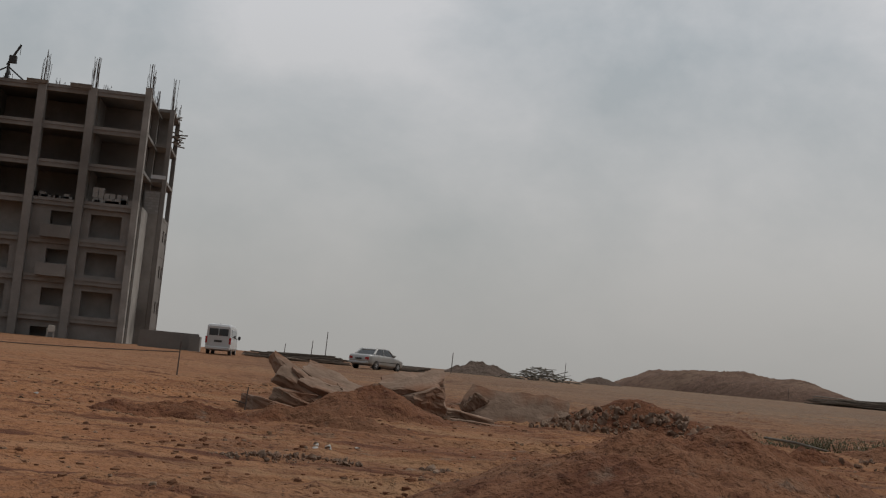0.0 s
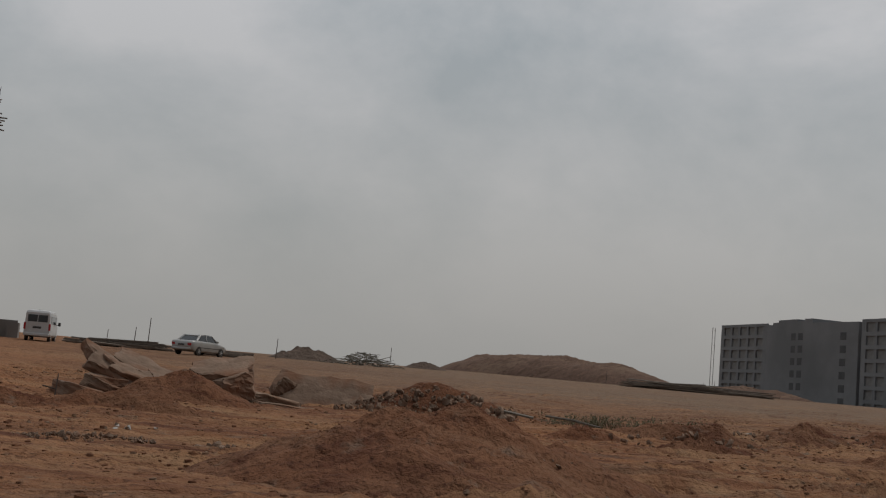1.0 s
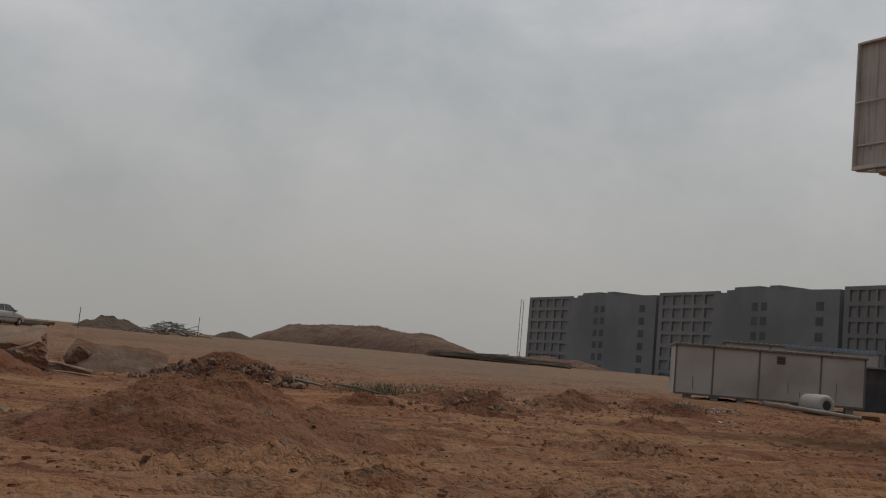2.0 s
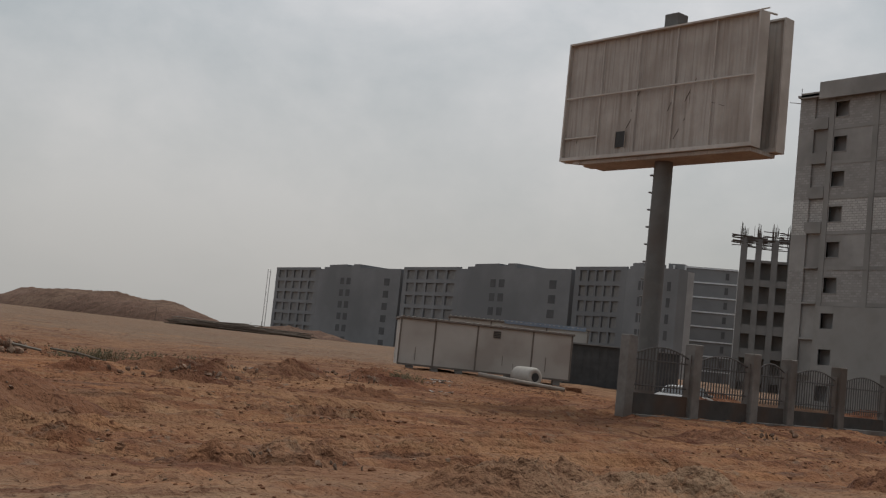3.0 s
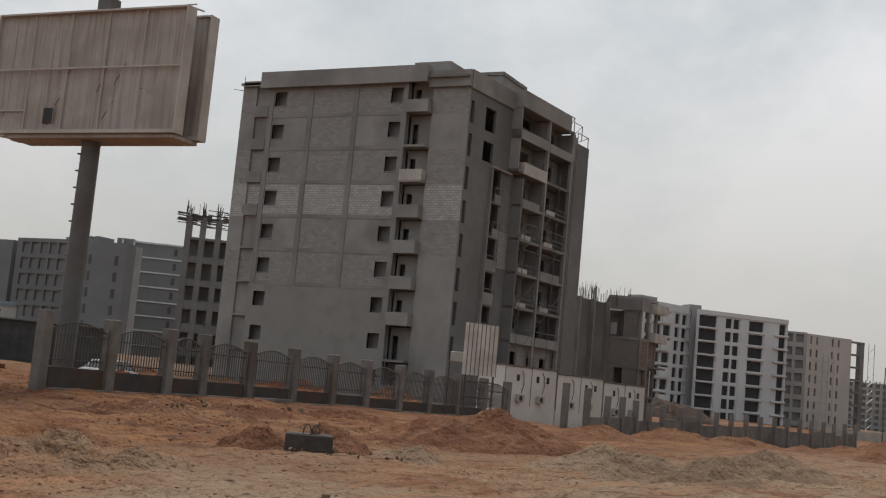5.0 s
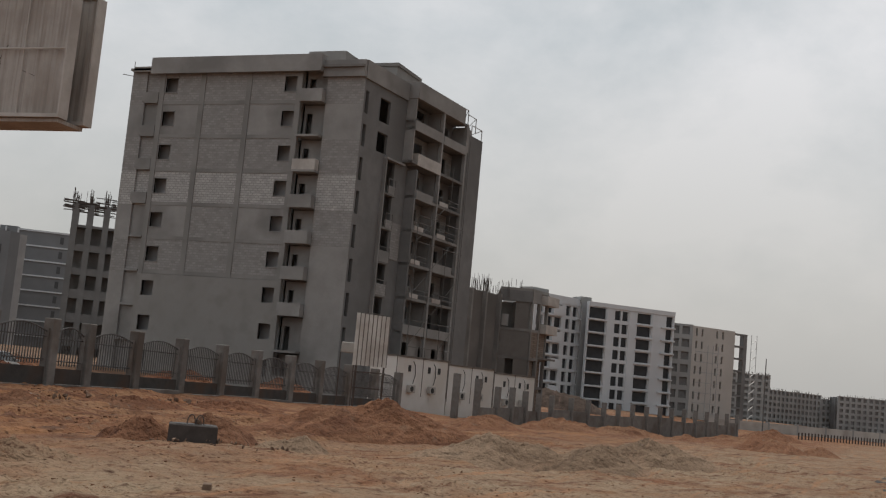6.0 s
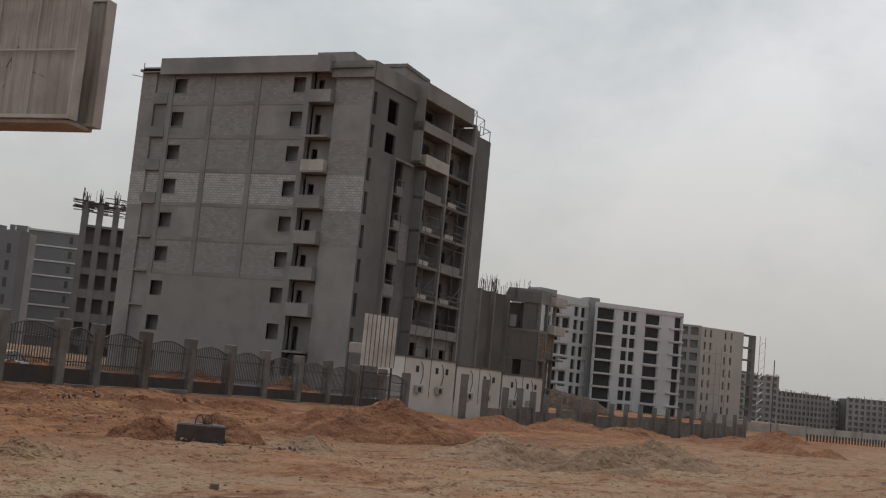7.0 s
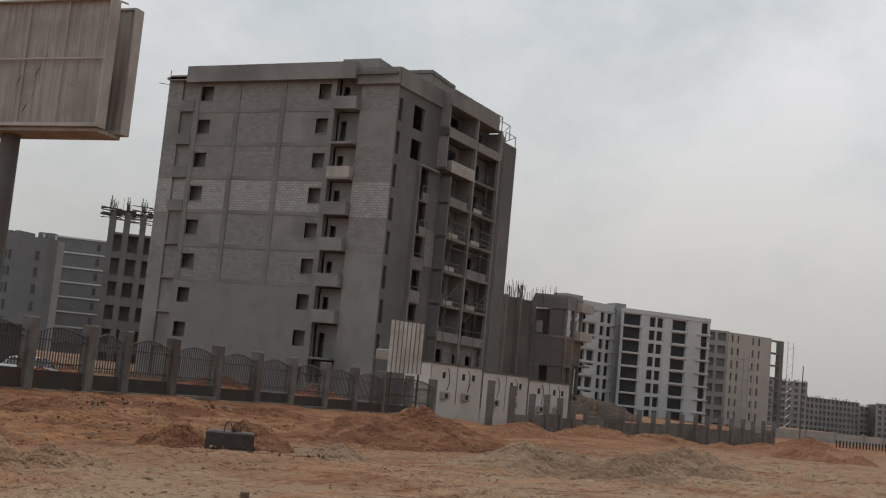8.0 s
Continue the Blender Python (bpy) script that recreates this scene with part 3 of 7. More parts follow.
# ---------------------------------------------------------------- buildings
def pierced(m, fr, xb, zb, solid, depth):
    """A wall of one piece in the frame fr, over the breaks xb and zb; solid(i, k) tells which cells are filled."""
    idn = {}
    vs, fs = [], []

    def vid(i, k, s):
        if (i, k, s) not in idn:
            idn[(i, k, s)] = len(vs)
            vs.append(fr @ Vector((xb[i], depth * s, zb[k])))
        return idn[(i, k, s)]

    nx_, nz_ = len(xb) - 1, len(zb) - 1
    full = [[solid(i, k) for k in range(nz_)] for i in range(nx_)]
    for i in range(nx_):
        for k in range(nz_):
            if not full[i][k]:
                continue
            for s in (0, 1):
                fs.append((vid(i, k, s), vid(i + 1, k, s), vid(i + 1, k + 1, s), vid(i, k + 1, s)))
            for di, dk, a, b in ((-1, 0, (i, k), (i, k + 1)), (1, 0, (i + 1, k), (i + 1, k + 1)), (0, -1, (i, k), (i + 1, k)), (0, 1, (i, k + 1), (i + 1, k + 1))):
                ii, kk = i + di, k + dk
                if 0 <= ii < nx_ and 0 <= kk < nz_ and full[ii][kk]:
                    continue
                fs.append((vid(*a, 0), vid(*b, 0), vid(*b, 1), vid(*a, 1)))
    return m.add(vs, fs)


def panel(m, axis, at, thick, a0, a1, z0, z1, holes=()):
    """A wall piece across x or y, from a0 to a1, with openings (a0, a1, z0, z1) side by side."""
    if axis == "x":
        fr = Matrix(((0, 1, 0, at), (1, 0, 0, 0), (0, 0, 1, 0), (0, 0, 0, 1)))
    else:
        fr = Matrix(((1, 0, 0, 0), (0, 1, 0, at), (0, 0, 1, 0), (0, 0, 0, 1)))
    xb = sorted({a0, a1, *[h[0] for h in holes], *[h[1] for h in holes]})
    zb = sorted({z0, z1, *[h[2] for h in holes], *[h[3] for h in holes]})

    def solid(i, k):
        x, z = (xb[i] + xb[i + 1]) / 2, (zb[k] + zb[k + 1]) / 2
        return not any(h[0] < x < h[1] and h[2] < z < h[3] for h in holes)

    return pierced(m, fr, xb, zb, solid, thick)


def rebar_tuft(m, x, y, z, spread, height, count, rng):
    for _ in range(count):
        dx, dy = rng.uniform(-spread, spread), rng.uniform(-spread, spread)
        hh = height * rng.uniform(0.6, 1.05)
        m.tube((x + dx, y + dy, z - 0.2), (x + dx + rng.uniform(-0.12, 0.12), y + dy + rng.uniform(-0.12, 0.12), z + hh), 0.022, n=4)


def apartment_block():
    """Eight-storey unfinished block with a rendered and blockwork front, recessed corner strips, balconies and a scaffolded side."""
    t = thing("apartment_building", "unfinished grey eight-storey apartment block with bare blockwork and scaffolding", "building", (85.05, 31.05, 1.6))
    ox, oy, oz = 85.05, 31.05, 1.6

    def P(m, name, mat, label="", parent=None, bevel=0.0):
        m.v = [(x - ox, y - oy, z - oz) for x, y, z in m.v]
        return m.part(name, mat, parent or t, label, bevel=bevel)

    floor0 = 3.93   # underside of the lowest storey that shows in full
    lev = [floor0 + 3.0 * k for k in range(-1, 9)]          # slab tops
    F, SIDE, BACK = 85.05, 31.05, 106.0
    top = lev[-1] - 0.22
    L, CL, CR = 54.6, 51.54, 37.25
    # slabs, one a storey
    for z in lev:
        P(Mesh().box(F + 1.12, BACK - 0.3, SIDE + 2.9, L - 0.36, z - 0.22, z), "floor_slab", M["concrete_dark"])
    # rear wall, and pale backing walls added behind openings to lighten them
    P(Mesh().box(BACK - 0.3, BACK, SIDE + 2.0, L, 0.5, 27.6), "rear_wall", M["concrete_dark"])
    P(Mesh().box(F + 0.95, F + 1.1, 37.5, L - 0.4, 0.5, 27.6), "inner_wall", M["room_backing"])
    P(Mesh().box(F + 2.1, F + 2.3, 34.2, 37.5, 0.5, 27.6), "inner_wall", M["room_backing"])
    P(Mesh().box(F + 0.4, BACK - 0.3, L - 0.35, L, 0.5, 27.6), "far_side_wall", M["concrete_dark"])
    cols = [51.3, 47.05, 42.4, 37.5]
    for y in cols:
        P(Mesh().box(F - 0.05, F + 0.3, y - 0.25, y + 0.25, 0.5, 27.7), "column", M["frame_render"])
    for k, z in enumerate(lev[:-1]):
        P(Mesh().box(F - 0.02, F + 0.28, CR - 0.02, CL + 0.02, z - 0.28, z + 0.04), "beam", M["frame_render"])
        kk = 9 - k                 # storeys counted from the top
        wz0, wz1 = z + 0.82, z + 2.1
        for b, (a0, a1) in enumerate(((47.3, 51.05), (42.65, 46.8), (37.75, 42.15))):
            hole = [(49.72, 50.94, wz0, wz1)] if b == 0 else [(37.78, 38.92, wz0, wz1)] if b == 2 else []
            m = panel(Mesh(), "x", F + 0.02, 0.22, a0, a1, z + 0.04, z + 2.72, hole)
            pale = kk == 4
            mix = {1: "block_grey", 2: "block_grey" if b == 1 else "plaster", 3: "block_grey", 4: "block_pale", 5: "block_grey" if b == 1 else "plaster", 6: "block_grey"}.get(kk, "plaster")
            P(m, "infill_wall", M[mix], "pale blockwork infill" if pale else "")
            for h0, h1, g0, g1 in hole:
                fr = Mesh().box(F - 0.0, F + 0.2, h0 - 0.06, h0, g0 - 0.08, g1 + 0.1).box(F - 0.0, F + 0.2, h1, h1 + 0.06, g0 - 0.08, g1 + 0.1)
                fr.box(F - 0.0, F + 0.2, h0, h1, g1, g1 + 0.12).box(F - 0.03, F + 0.22, h0 - 0.08, h1 + 0.08, g0 - 0.09, g0)
                P(fr, "window_surround", M["plaster"])
        # left strip: a recess with a balcony beside the centre block, then wall to the corner
        style = M["block_pale"] if kk == 4 else M["block_grey"] if kk in (1, 3, 6) else M["plaster"]
        P(panel(Mesh(), "x", F + 0.24, 0.22, CL - 0.2, CL + 1.5, z - 0.25, z + 2.75), "infill_wall", style)
        P(panel(Mesh(), "x", F + 0.03, 0.22, CL + 1.5, L, z - 0.25, z + 2.75), "infill_wall", style)
        bal = Mesh().box(F - 0.1, F + 0.5, CL + 0.03, CL + 1.5, z - 0.14, z + 0.02)
        P(bal, "balcony_slab", M["plaster"])
        if kk in (1, 2, 3, 4):
            P(Mesh().box(F - 0.1, F + 0.02, CL + 0.03, CL + 1.7, z + 0.02, z + 0.85), "balcony_parapet", M["plaster"])
        # right strip: the same, the other way round
        P(panel(Mesh(), "x", F + 0.85, 0.22, 35.0, CR, z, z + 2.75, [(36.45, 37.0, z + 0.02, z + 2.05)]), "infill_wall", M["plaster"])
        P(panel(Mesh(), "x", F + 0.25, 0.22, 31.5, 35.0, z - 0.25, z + 2.75), "infill_wall", M["block_pale"] if kk == 4 else M["block_grey"] if kk in (1, 3, 5) else M["plaster"])
        P(Mesh().box(F + 0.47, F + 0.85, 34.85, 35.0, z - 0.25, z + 2.75), "recess_cheek", M["plaster"])
        P(Mesh().box(F - 0.45, F + 0.85, 35.05, CR - 0.05, z - 0.16, z + 0.02), "balcony_slab", M["plaster"])
        if kk not in (2, 8):
            P(Mesh().box(F - 0.45, F - 0.32, 35.05, CR - 0.05, z + 0.02, z + 0.92).box(F - 0.32, F + 0.25, 35.05, 35.17, z + 0.02, z + 0.92), "balcony_parapet", M["board_frame"] if kk == 3 else M["plaster"], "pale rendered balcony front" if kk == 3 else "")
    # the lowest storeys already carry a flush coat of render
    holes = [(a0, a1, lev[k] + 0.82, lev[k] + 2.1) for k in range(3) for a0, a1 in ((49.72, 50.94), (37.78, 38.92))]
    P(panel(Mesh(), "x", F - 0.1, 0.045, CR - 0.02, CL + 0.02, 0.5, 9.62, holes), "render_coat", M["coat"])
    # the side runs back from the corner at a slight angle: along it x, into the building y
    S = pose(85.3, 31.5, 0, 0, 0, -4.6)

    def side_box(x0, x1, y0, y1, z0, z1):
        return Mesh().box(x0, x1, y0, y1, z0, z1, S)

    def side_panel(y, thick, x0, x1, z0, z1, holes):
        xb = sorted({x0, x1, *[h[0] for h in holes], *[h[1] for h in holes]})
        zb = sorted({z0, z1, *[h[2] for h in holes], *[h[3] for h in holes]})

        def solid(i, k):
            x, z = (xb[i] + xb[i + 1]) / 2, (zb[k] + zb[k + 1]) / 2
            return not any(h[0] < x < h[1] and h[2] < z < h[3] for h in holes)

        return pierced(Mesh(), S @ Matrix.Translation((0, y, 0)), xb, zb, solid, thick)

    # stair wall beside the corner: slots at half-landings, two wide upper openings, a stack of small balconies below
    slots = [(0.28, 0.8, 24.0 - 2.81 * k, 25.9 - 2.81 * k) for k in range(8)]
    doors = [(2.75, 4.55, 23.95, 25.95), (2.75, 4.5, 21.35, 23.05)]
    stack = [(4.45, 6.25, 6.75 + 2.95 * k, 9.2 + 2.95 * k) for k in range(5)] + [(4.45, 6.25, 3.9, 6.2)]
    # side wall takes the darker concrete copy: its shade is in the colour
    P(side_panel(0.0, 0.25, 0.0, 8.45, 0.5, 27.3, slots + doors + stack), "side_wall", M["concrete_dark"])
    # added backing walls, to close off the sky behind the openings
    P(side_box(0.25, 8.4, 2.4, 2.6, 0.5, 27.3), "inner_wall", M["concrete"])
    P(side_box(8.4, 18.4, 2.6, 2.8, 0.5, 27.1), "inner_wall", M["concrete"])
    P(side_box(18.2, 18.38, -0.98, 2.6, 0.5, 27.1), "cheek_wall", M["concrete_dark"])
    P(side_box(6.9, 7.1, 0.25, 2.4, 0.5, 27.3), "partition", M["concrete"])
    P(side_box(2.5, 2.65, 0.25, 2.4, 0.5, 27.3), "partition", M["concrete"])
    P(side_box(4.22, 4.42, -0.3, 0.0, 0.5, 21.0), "fin", M["frame_render"])
    P(side_box(4.22, 7.5, -0.35, 0.0, 21.0, 21.16), "ledge", M["plaster"])
    for k, z in enumerate((18.15, 15.2, 12.25, 9.42, 6.5)):
        x0 = 5.0 if k in (0, 1) else 4.42
        P(side_box(x0, 6.3, -0.28, -0.16, z, z + (0.7 if k < 2 else 0.95)), "balcony_parapet", M["block_grey_x"] if k % 2 else M["plaster"])
        P(side_box(4.42, 6.35, -0.28, 0.25, z - 0.16, z), "balcony_slab", M["concrete"])
        P(Mesh().box(x0, x0 + 0.06, -0.3, -0.24, z, z + 1.3, S).box(6.2, 6.26, -0.3, -0.24, z, z + 1.3, S).box(x0, 6.26, -0.3, -0.24, z + 1.24, z + 1.3, S), "guard_rail", M["tube"])
    P(side_box(6.6, 8.2, -0.05, 0.0, 12.7, 15.9), "infill_wall", M["block_grey_x"])
    # open balcony bays standing out from the side
    for j in range(8):
        z = 6.5 + 2.97 * j
        x0 = 7.45 if j > 4 else 8.45
        if j < 7:
            P(side_box(x0, 17.9, -1.0, 0.55, z, z + 0.24), "balcony_slab", M["concrete"])
        if j < 7:
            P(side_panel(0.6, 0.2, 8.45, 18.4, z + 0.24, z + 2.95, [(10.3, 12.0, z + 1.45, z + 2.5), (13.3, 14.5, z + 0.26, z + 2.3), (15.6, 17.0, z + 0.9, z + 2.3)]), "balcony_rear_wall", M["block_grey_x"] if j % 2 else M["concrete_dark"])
            P(side_box(12.85, 13.0, -0.6, 0.6, z + 0.24, z + 2.95), "partition", M["plaster"])
    fronts = {6: ((7.45, 12.75, 0.85), (13.1, 17.8, 0.75)), 5: ((8.4, 12.95, 1.0),), 4: ((8.7, 11.9, 0.75),), 2: ((13.1, 17.0, 0.85),), 0: ((8.5, 13.0, 0.8), (13.2, 17.6, 0.78))}
    for j, walls in fronts.items():
        z = 6.5 + 2.97 * j
        for x0, x1, h in walls:
            m = Mesh().box(x0, x1, -1.06, -0.92, z - 0.04, z + h, S)
            if j > 3:
                m.box(x0, x0 + 0.12, -0.92, 0.0, z - 0.04, z + h, S)
            P(m, "balcony_parapet", M["board_frame"] if j == 5 else M["plaster"], "pale rendered balcony front" if j == 5 else "")
    # guard tubes and boards left on the open bays
    for j, x0, x1 in ((4, 13.2, 17.4), (3, 8.8, 12.4), (3, 13.2, 17.4), (2, 8.7, 11.8), (1, 8.9, 12.8), (1, 13.4, 17.4)):
        z = 6.5 + 2.97 * j
        for h in (0.55, 1.0):
            P(Mesh().tube(S @ Vector((x0, -0.98, z + h)), S @ Vector((x1, -0.98, z + h)), 0.03, n=5), "guard_rail", M["tube"])
        for x in (x0 + 0.3, (x0 + x1) / 2, x1 - 0.3):
            P(Mesh().tube(S @ Vector((x, -0.98, z + 0.2)), S @ Vector((x, -0.98, z + 1.05)), 0.03, n=5), "guard_post", M["tube"])
        P(side_box(x0 + 0.2, x0 + 1.9, -1.02, -0.97, z + 0.24, z + 0.62), "toe_board", M["board_frame"])
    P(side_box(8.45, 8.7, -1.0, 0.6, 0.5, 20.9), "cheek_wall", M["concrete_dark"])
    P(side_box(7.45, 7.6, -0.95, 0.0, 21.4, 27.3), "cheek_wall", M["plaster"])
    for x in (12.9, 17.9):
        P(side_box(x - 0.14, x + 0.14, -1.04, -0.72, 0.5, 27.3), "column", M["plaster"])
    P(side_panel(-0.4, 0.2, 8.7, 18.4, 0.5, 6.5, [(9.2, 11.0, 4.4, 5.8), (13.0, 14.4, 4.2, 5.6), (15.6, 16.8, 4.2, 5.6)]), "side_wall", M["plaster"])
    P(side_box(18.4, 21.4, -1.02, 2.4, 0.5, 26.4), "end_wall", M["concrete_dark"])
    P(side_box(17.9, 18.75, -1.0, 0.6, 24.6, 26.9), "end_wall", M["plaster"])
    # roof cornice and parapet, lower over the corner strip than over the middle
    P(Mesh().box(F - 0.35, BACK, SIDE + 0.45, L + 0.05, top, top + 0.2), "roof_slab", M["concrete"])
    P(Mesh().box(F - 0.6, F - 0.35, 35.3, 52.3, top - 0.38, top + 1.08), "parapet", M["plaster"])
    P(Mesh().box(F - 0.35, F + 0.3, 35.3, 35.5, top - 0.38, top + 1.08), "parapet", M["plaster"])
    P(Mesh().box(F - 0.35, F - 0.1, 52.3, 54.3, top - 0.1, top + 0.35), "parapet", M["plaster"])
    P(Mesh().box(F - 0.1, F + 0.15, 31.42, 35.3, 26.95, 28.36), "parapet", M["plaster"])
    P(side_box(-0.05, 7.4, -0.16, 0.12, 26.85, 28.4), "parapet", M["plaster"])
    P(side_box(7.4, 17.0, -1.12, -0.86, 27.1, 28.6), "parapet", M["plaster"])
    P(side_box(7.4, 7.65, -0.86, 0.12, 27.1, 28.6), "parapet", M["plaster"])
    P(side_box(7.45, 17.9, -0.86, 1.0, 27.1, 27.35), "roof_slab", M["concrete"])
    P(Mesh().box(88.0, 92.5, 35.0, 38.6, top + 0.2, 30.1), "stair_head", M["plaster"])
    P(Mesh().box(94.0, 99.1, 32.8, 36.0, top + 0.2, 30.7), "stair_head", M["plaster"])
    P(Mesh().box(93.85, 99.25, 32.65, 36.0, 30.45, 30.75), "stair_head_coping", M["concrete"])
    # tube scaffold before the lower balconies, and guard frames on the roof's end
    g0 = S @ Vector((13.0, -1.5, 0))
    sc = thing("scaffold", "tube scaffold standing against the balconies of the grey block", "scaffold", (g0.x, g0.y, ground(g0.x, g0.y)), -4.6)
    gz_ = ground(g0.x, g0.y)
    for i, h in enumerate((16.6, 16.6, 22.5, 25.6)):
        Mesh().tube((-4.3 + 3.0 * i, 0, -0.1), (-4.3 + 3.0 * i, 0, h - gz_), 0.032, n=5).part("standard", M["tube"], sc)
    for k in range(6):
        zz = 5.4 + 2.3 * k - gz_
        Mesh().tube((-4.5, -0.05, zz), (4.9, -0.05, zz + 0.05), 0.028, n=5).part("ledger", M["tube"], sc)
        for i in range(3):
            if (i + k) % 2 == 0:
                Mesh().tube((-4.3 + 3 * i, 0.05, zz), (-1.3 + 3 * i, 0.05, zz + 2.2), 0.025, n=5).part("brace", M["tube"], sc)
    g1 = S @ Vector((18.0, -0.95, 26.4))
    rt = thing("roof_scaffold", "pale tube guard frames on the roof edge of the grey block", "scaffold", tuple(g1), -4.6)
    for x0, x1, z0, z1 in ((-1.0, -0.1, 0.9, 2.25), (-0.1, 1.7, 0.4, 1.85), (0.9, 3.2, 0.0, 1.05)):
        for x in (x0, x1):
            Mesh().tube((x, 0, z0), (x, 0, z1), 0.05, n=5).part("standard", M["galv"], rt)
        Mesh().tube((x0, 0, z1), (x1, 0, z1), 0.045, n=5).part("ledger", M["galv"], rt)
        Mesh().tube((x0, 0.05, z0 + 0.1), (x1, 0.05, z1), 0.035, n=5).part("brace", M["tube"], rt)
    # short rods at the far roof corner
    Mesh().tube((0, 0, -0.3), (0, 0, 1.1), 0.03, n=4).tube((-0.9, 0.5, -0.3), (0.2, -0.2, -0.25), 0.03, n=4).part("stub", M["steel"], thing("roof_rod", "thin bent steel rod at the roof corner", "rod", (F + 0.2, L + 0.1, 27.6)))
    return t


apartment_block()


def frame_building():
    """Bare concrete frame, seven storeys; the lower three are walled in, the upper ones open; a narrow bay set back at its east end."""
    F, R = 90.9, -11.2            # front plane (y) and its east edge (x)
    base = 2.2
    t = thing("concrete_frame_building", "dark unfinished concrete frame building with rebar on its roof", "building", (R, F, base))
    rng = random.Random(4)

    def P(m, name, mat, label="", parent=None):
        m.v = [(x - R, y - F, z - base) for x, y, z in m.v]
        return m.part(name, mat, parent or t, label)

    top = 21.75
    sto = 2.95
    lev = [top - sto * k for k in range(7)][::-1]          # slab tops, from 4.05 up
    W, D = 26.0, 13.0
    xs_c = [-11.55, -15.75, -19.55, -23.7, -28.0, -32.4, R - W]
    ys_c = [F + 0.3, F + 6.0, F + D - 0.3]
    for i, x in enumerate(xs_c):
        for j, y in enumerate(ys_c):
            w = 0.24 if i == 0 else 0.31
            P(Mesh().box(x - w, x + w, y - 0.33 - (0.22 if j == 0 else 0), y + 0.3, 1.0, top + (0.5 if i == 0 and j == 0 else 0)), "column", M["frame_pale"] if i == 0 and j == 0 else M["frame_concrete"])
    for k, z in enumerate(lev):
        P(Mesh().box(R - W - 0.3, R - 0.1, F - 0.02, F + D, z - 0.24, z), "floor_slab", M["frame_concrete"])
        P(Mesh().box(R - W, R - 0.1, F + 0.05, F + 0.35, z - 0.55, z - 0.24), "beam", M["frame_concrete"])
    P(Mesh().box(R - 0.08, R + 0.1, F + 0.6, F + 4.6, 1.0, lev[3] + 0.1), "side_wall", M["frame_pale"])
    P(Mesh().box(R - W, R - 0.6, F + 5.2, F + 5.4, 1.0, top - 0.3), "inner_wall", M["frame_concrete"])
    # nearer backing wall, added so the lower windows catch more light
    P(Mesh().box(R - W, R - 0.4, F + 1.5, F + 1.7, 1.0, lev[3] - 0.26), "inner_wall", M["concrete"])
    P(Mesh().box(R - W, R - 0.2, F + D - 0.4, F + D - 0.2, 1.0, top - 0.3), "rear_wall", M["frame_concrete"])
    for x in (-15.7, -23.6):
        P(Mesh().box(x, x + 0.2, F + 1.8, F + 5.2, 1.0, top - 0.3), "partition", M["frame_concrete"])
    # walled lower storeys: one wide and one small window bay in turn
    for k in range(0, 4):
        z0 = 1.2 if k == 0 else lev[k - 1]
        z1 = lev[k] - 0.55
        for b in range(6):
            a1, a0 = xs_c[b] - (0.24 if b == 0 else 0.31), xs_c[b + 1] + 0.31
            if k == 3 and b > 1:
                continue
            w = a1 - a0
            zz = lev[k] - sto
            if b % 2:
                hole = [(a0 + 0.45 * w, a0 + 0.96 * w, zz + 0.9, zz + 2.0)]
            else:
                hole = [(a0 + 0.17 * w, a0 + 0.81 * w, zz + 0.25, zz + 2.0)]
            if k == 1:
                hole = [(h[0], h[1], h[2] - 0.28, h[3] - 0.05) for h in hole]
            if k == 0:
                hole = [(a0 + 0.3 * w, a0 + 0.7 * w, 1.9, 3.0)] if b % 2 else []
            P(panel(Mesh(), "y", F + 0.3, 0.22, a0, a1, z0, z1, hole), "infill_wall", M["frame_concrete"])
            if b % 2 and k > 1:
                P(Mesh().box(a0 + 0.3 * w, a1, F - 0.7, F + 0.02, zz - 0.12, zz + 0.82), "balcony", M["frame_concrete"])
    # half-built wall of loose blocks on the storey above
    for i in range(34):
        x = R - 0.8 - rng.random() * 8.0
        h = rng.choice((0.2, 0.2, 0.4))
        z = lev[3]
        P(Mesh().box(x, x + 0.42, F + 0.15, F + 0.4, z, z + h), "block", M["concrete"])
    for i in range(14):
        x, h = -14.9 + 0.44 * (i % 6) + (0.1 if i % 5 == 0 else 0), i // 6
        P(Mesh().box(x, x + 0.4, F + 0.3, F + 0.7, lev[3] + 0.4 * h, lev[3] + 0.4 * h + 0.385), "block", M["concrete"])
    # the bay set back at the east end: walled below, open above
    G, E, B = F + 4.6, -9.95, F + 10.3
    for z in lev:
        P(Mesh().box(R, E, G + 0.22, B, z - 0.24, z), "floor_slab", M["frame_concrete"])
    for y in (G + 0.15, G + 5.2):
        P(Mesh().box(E - 0.32, E + 0.03, y - 0.17, y + 0.17, 1.0, top), "column", M["frame_concrete"])
    P(Mesh().box(R - 0.3, E - 0.34, G, G + 0.2, 1.0, lev[3] + 0.1), "infill_wall", M["frame_pale"])
    P(Mesh().box(R - 0.3, E - 0.35, G, G + 0.2, lev[3] + 0.1, lev[3] + 1.95), "infill_wall", M["block_grey_x"], "pale blockwork infill")
    P(Mesh().box(R - 0.2, E - 0.4, G + 3.0, G + 3.2, lev[3], top - 0.3), "inner_wall", M["frame_concrete"])
    for k in range(4):
        z0, z1 = (1.0 if k == 0 else lev[k - 1]), lev[k] - 0.24
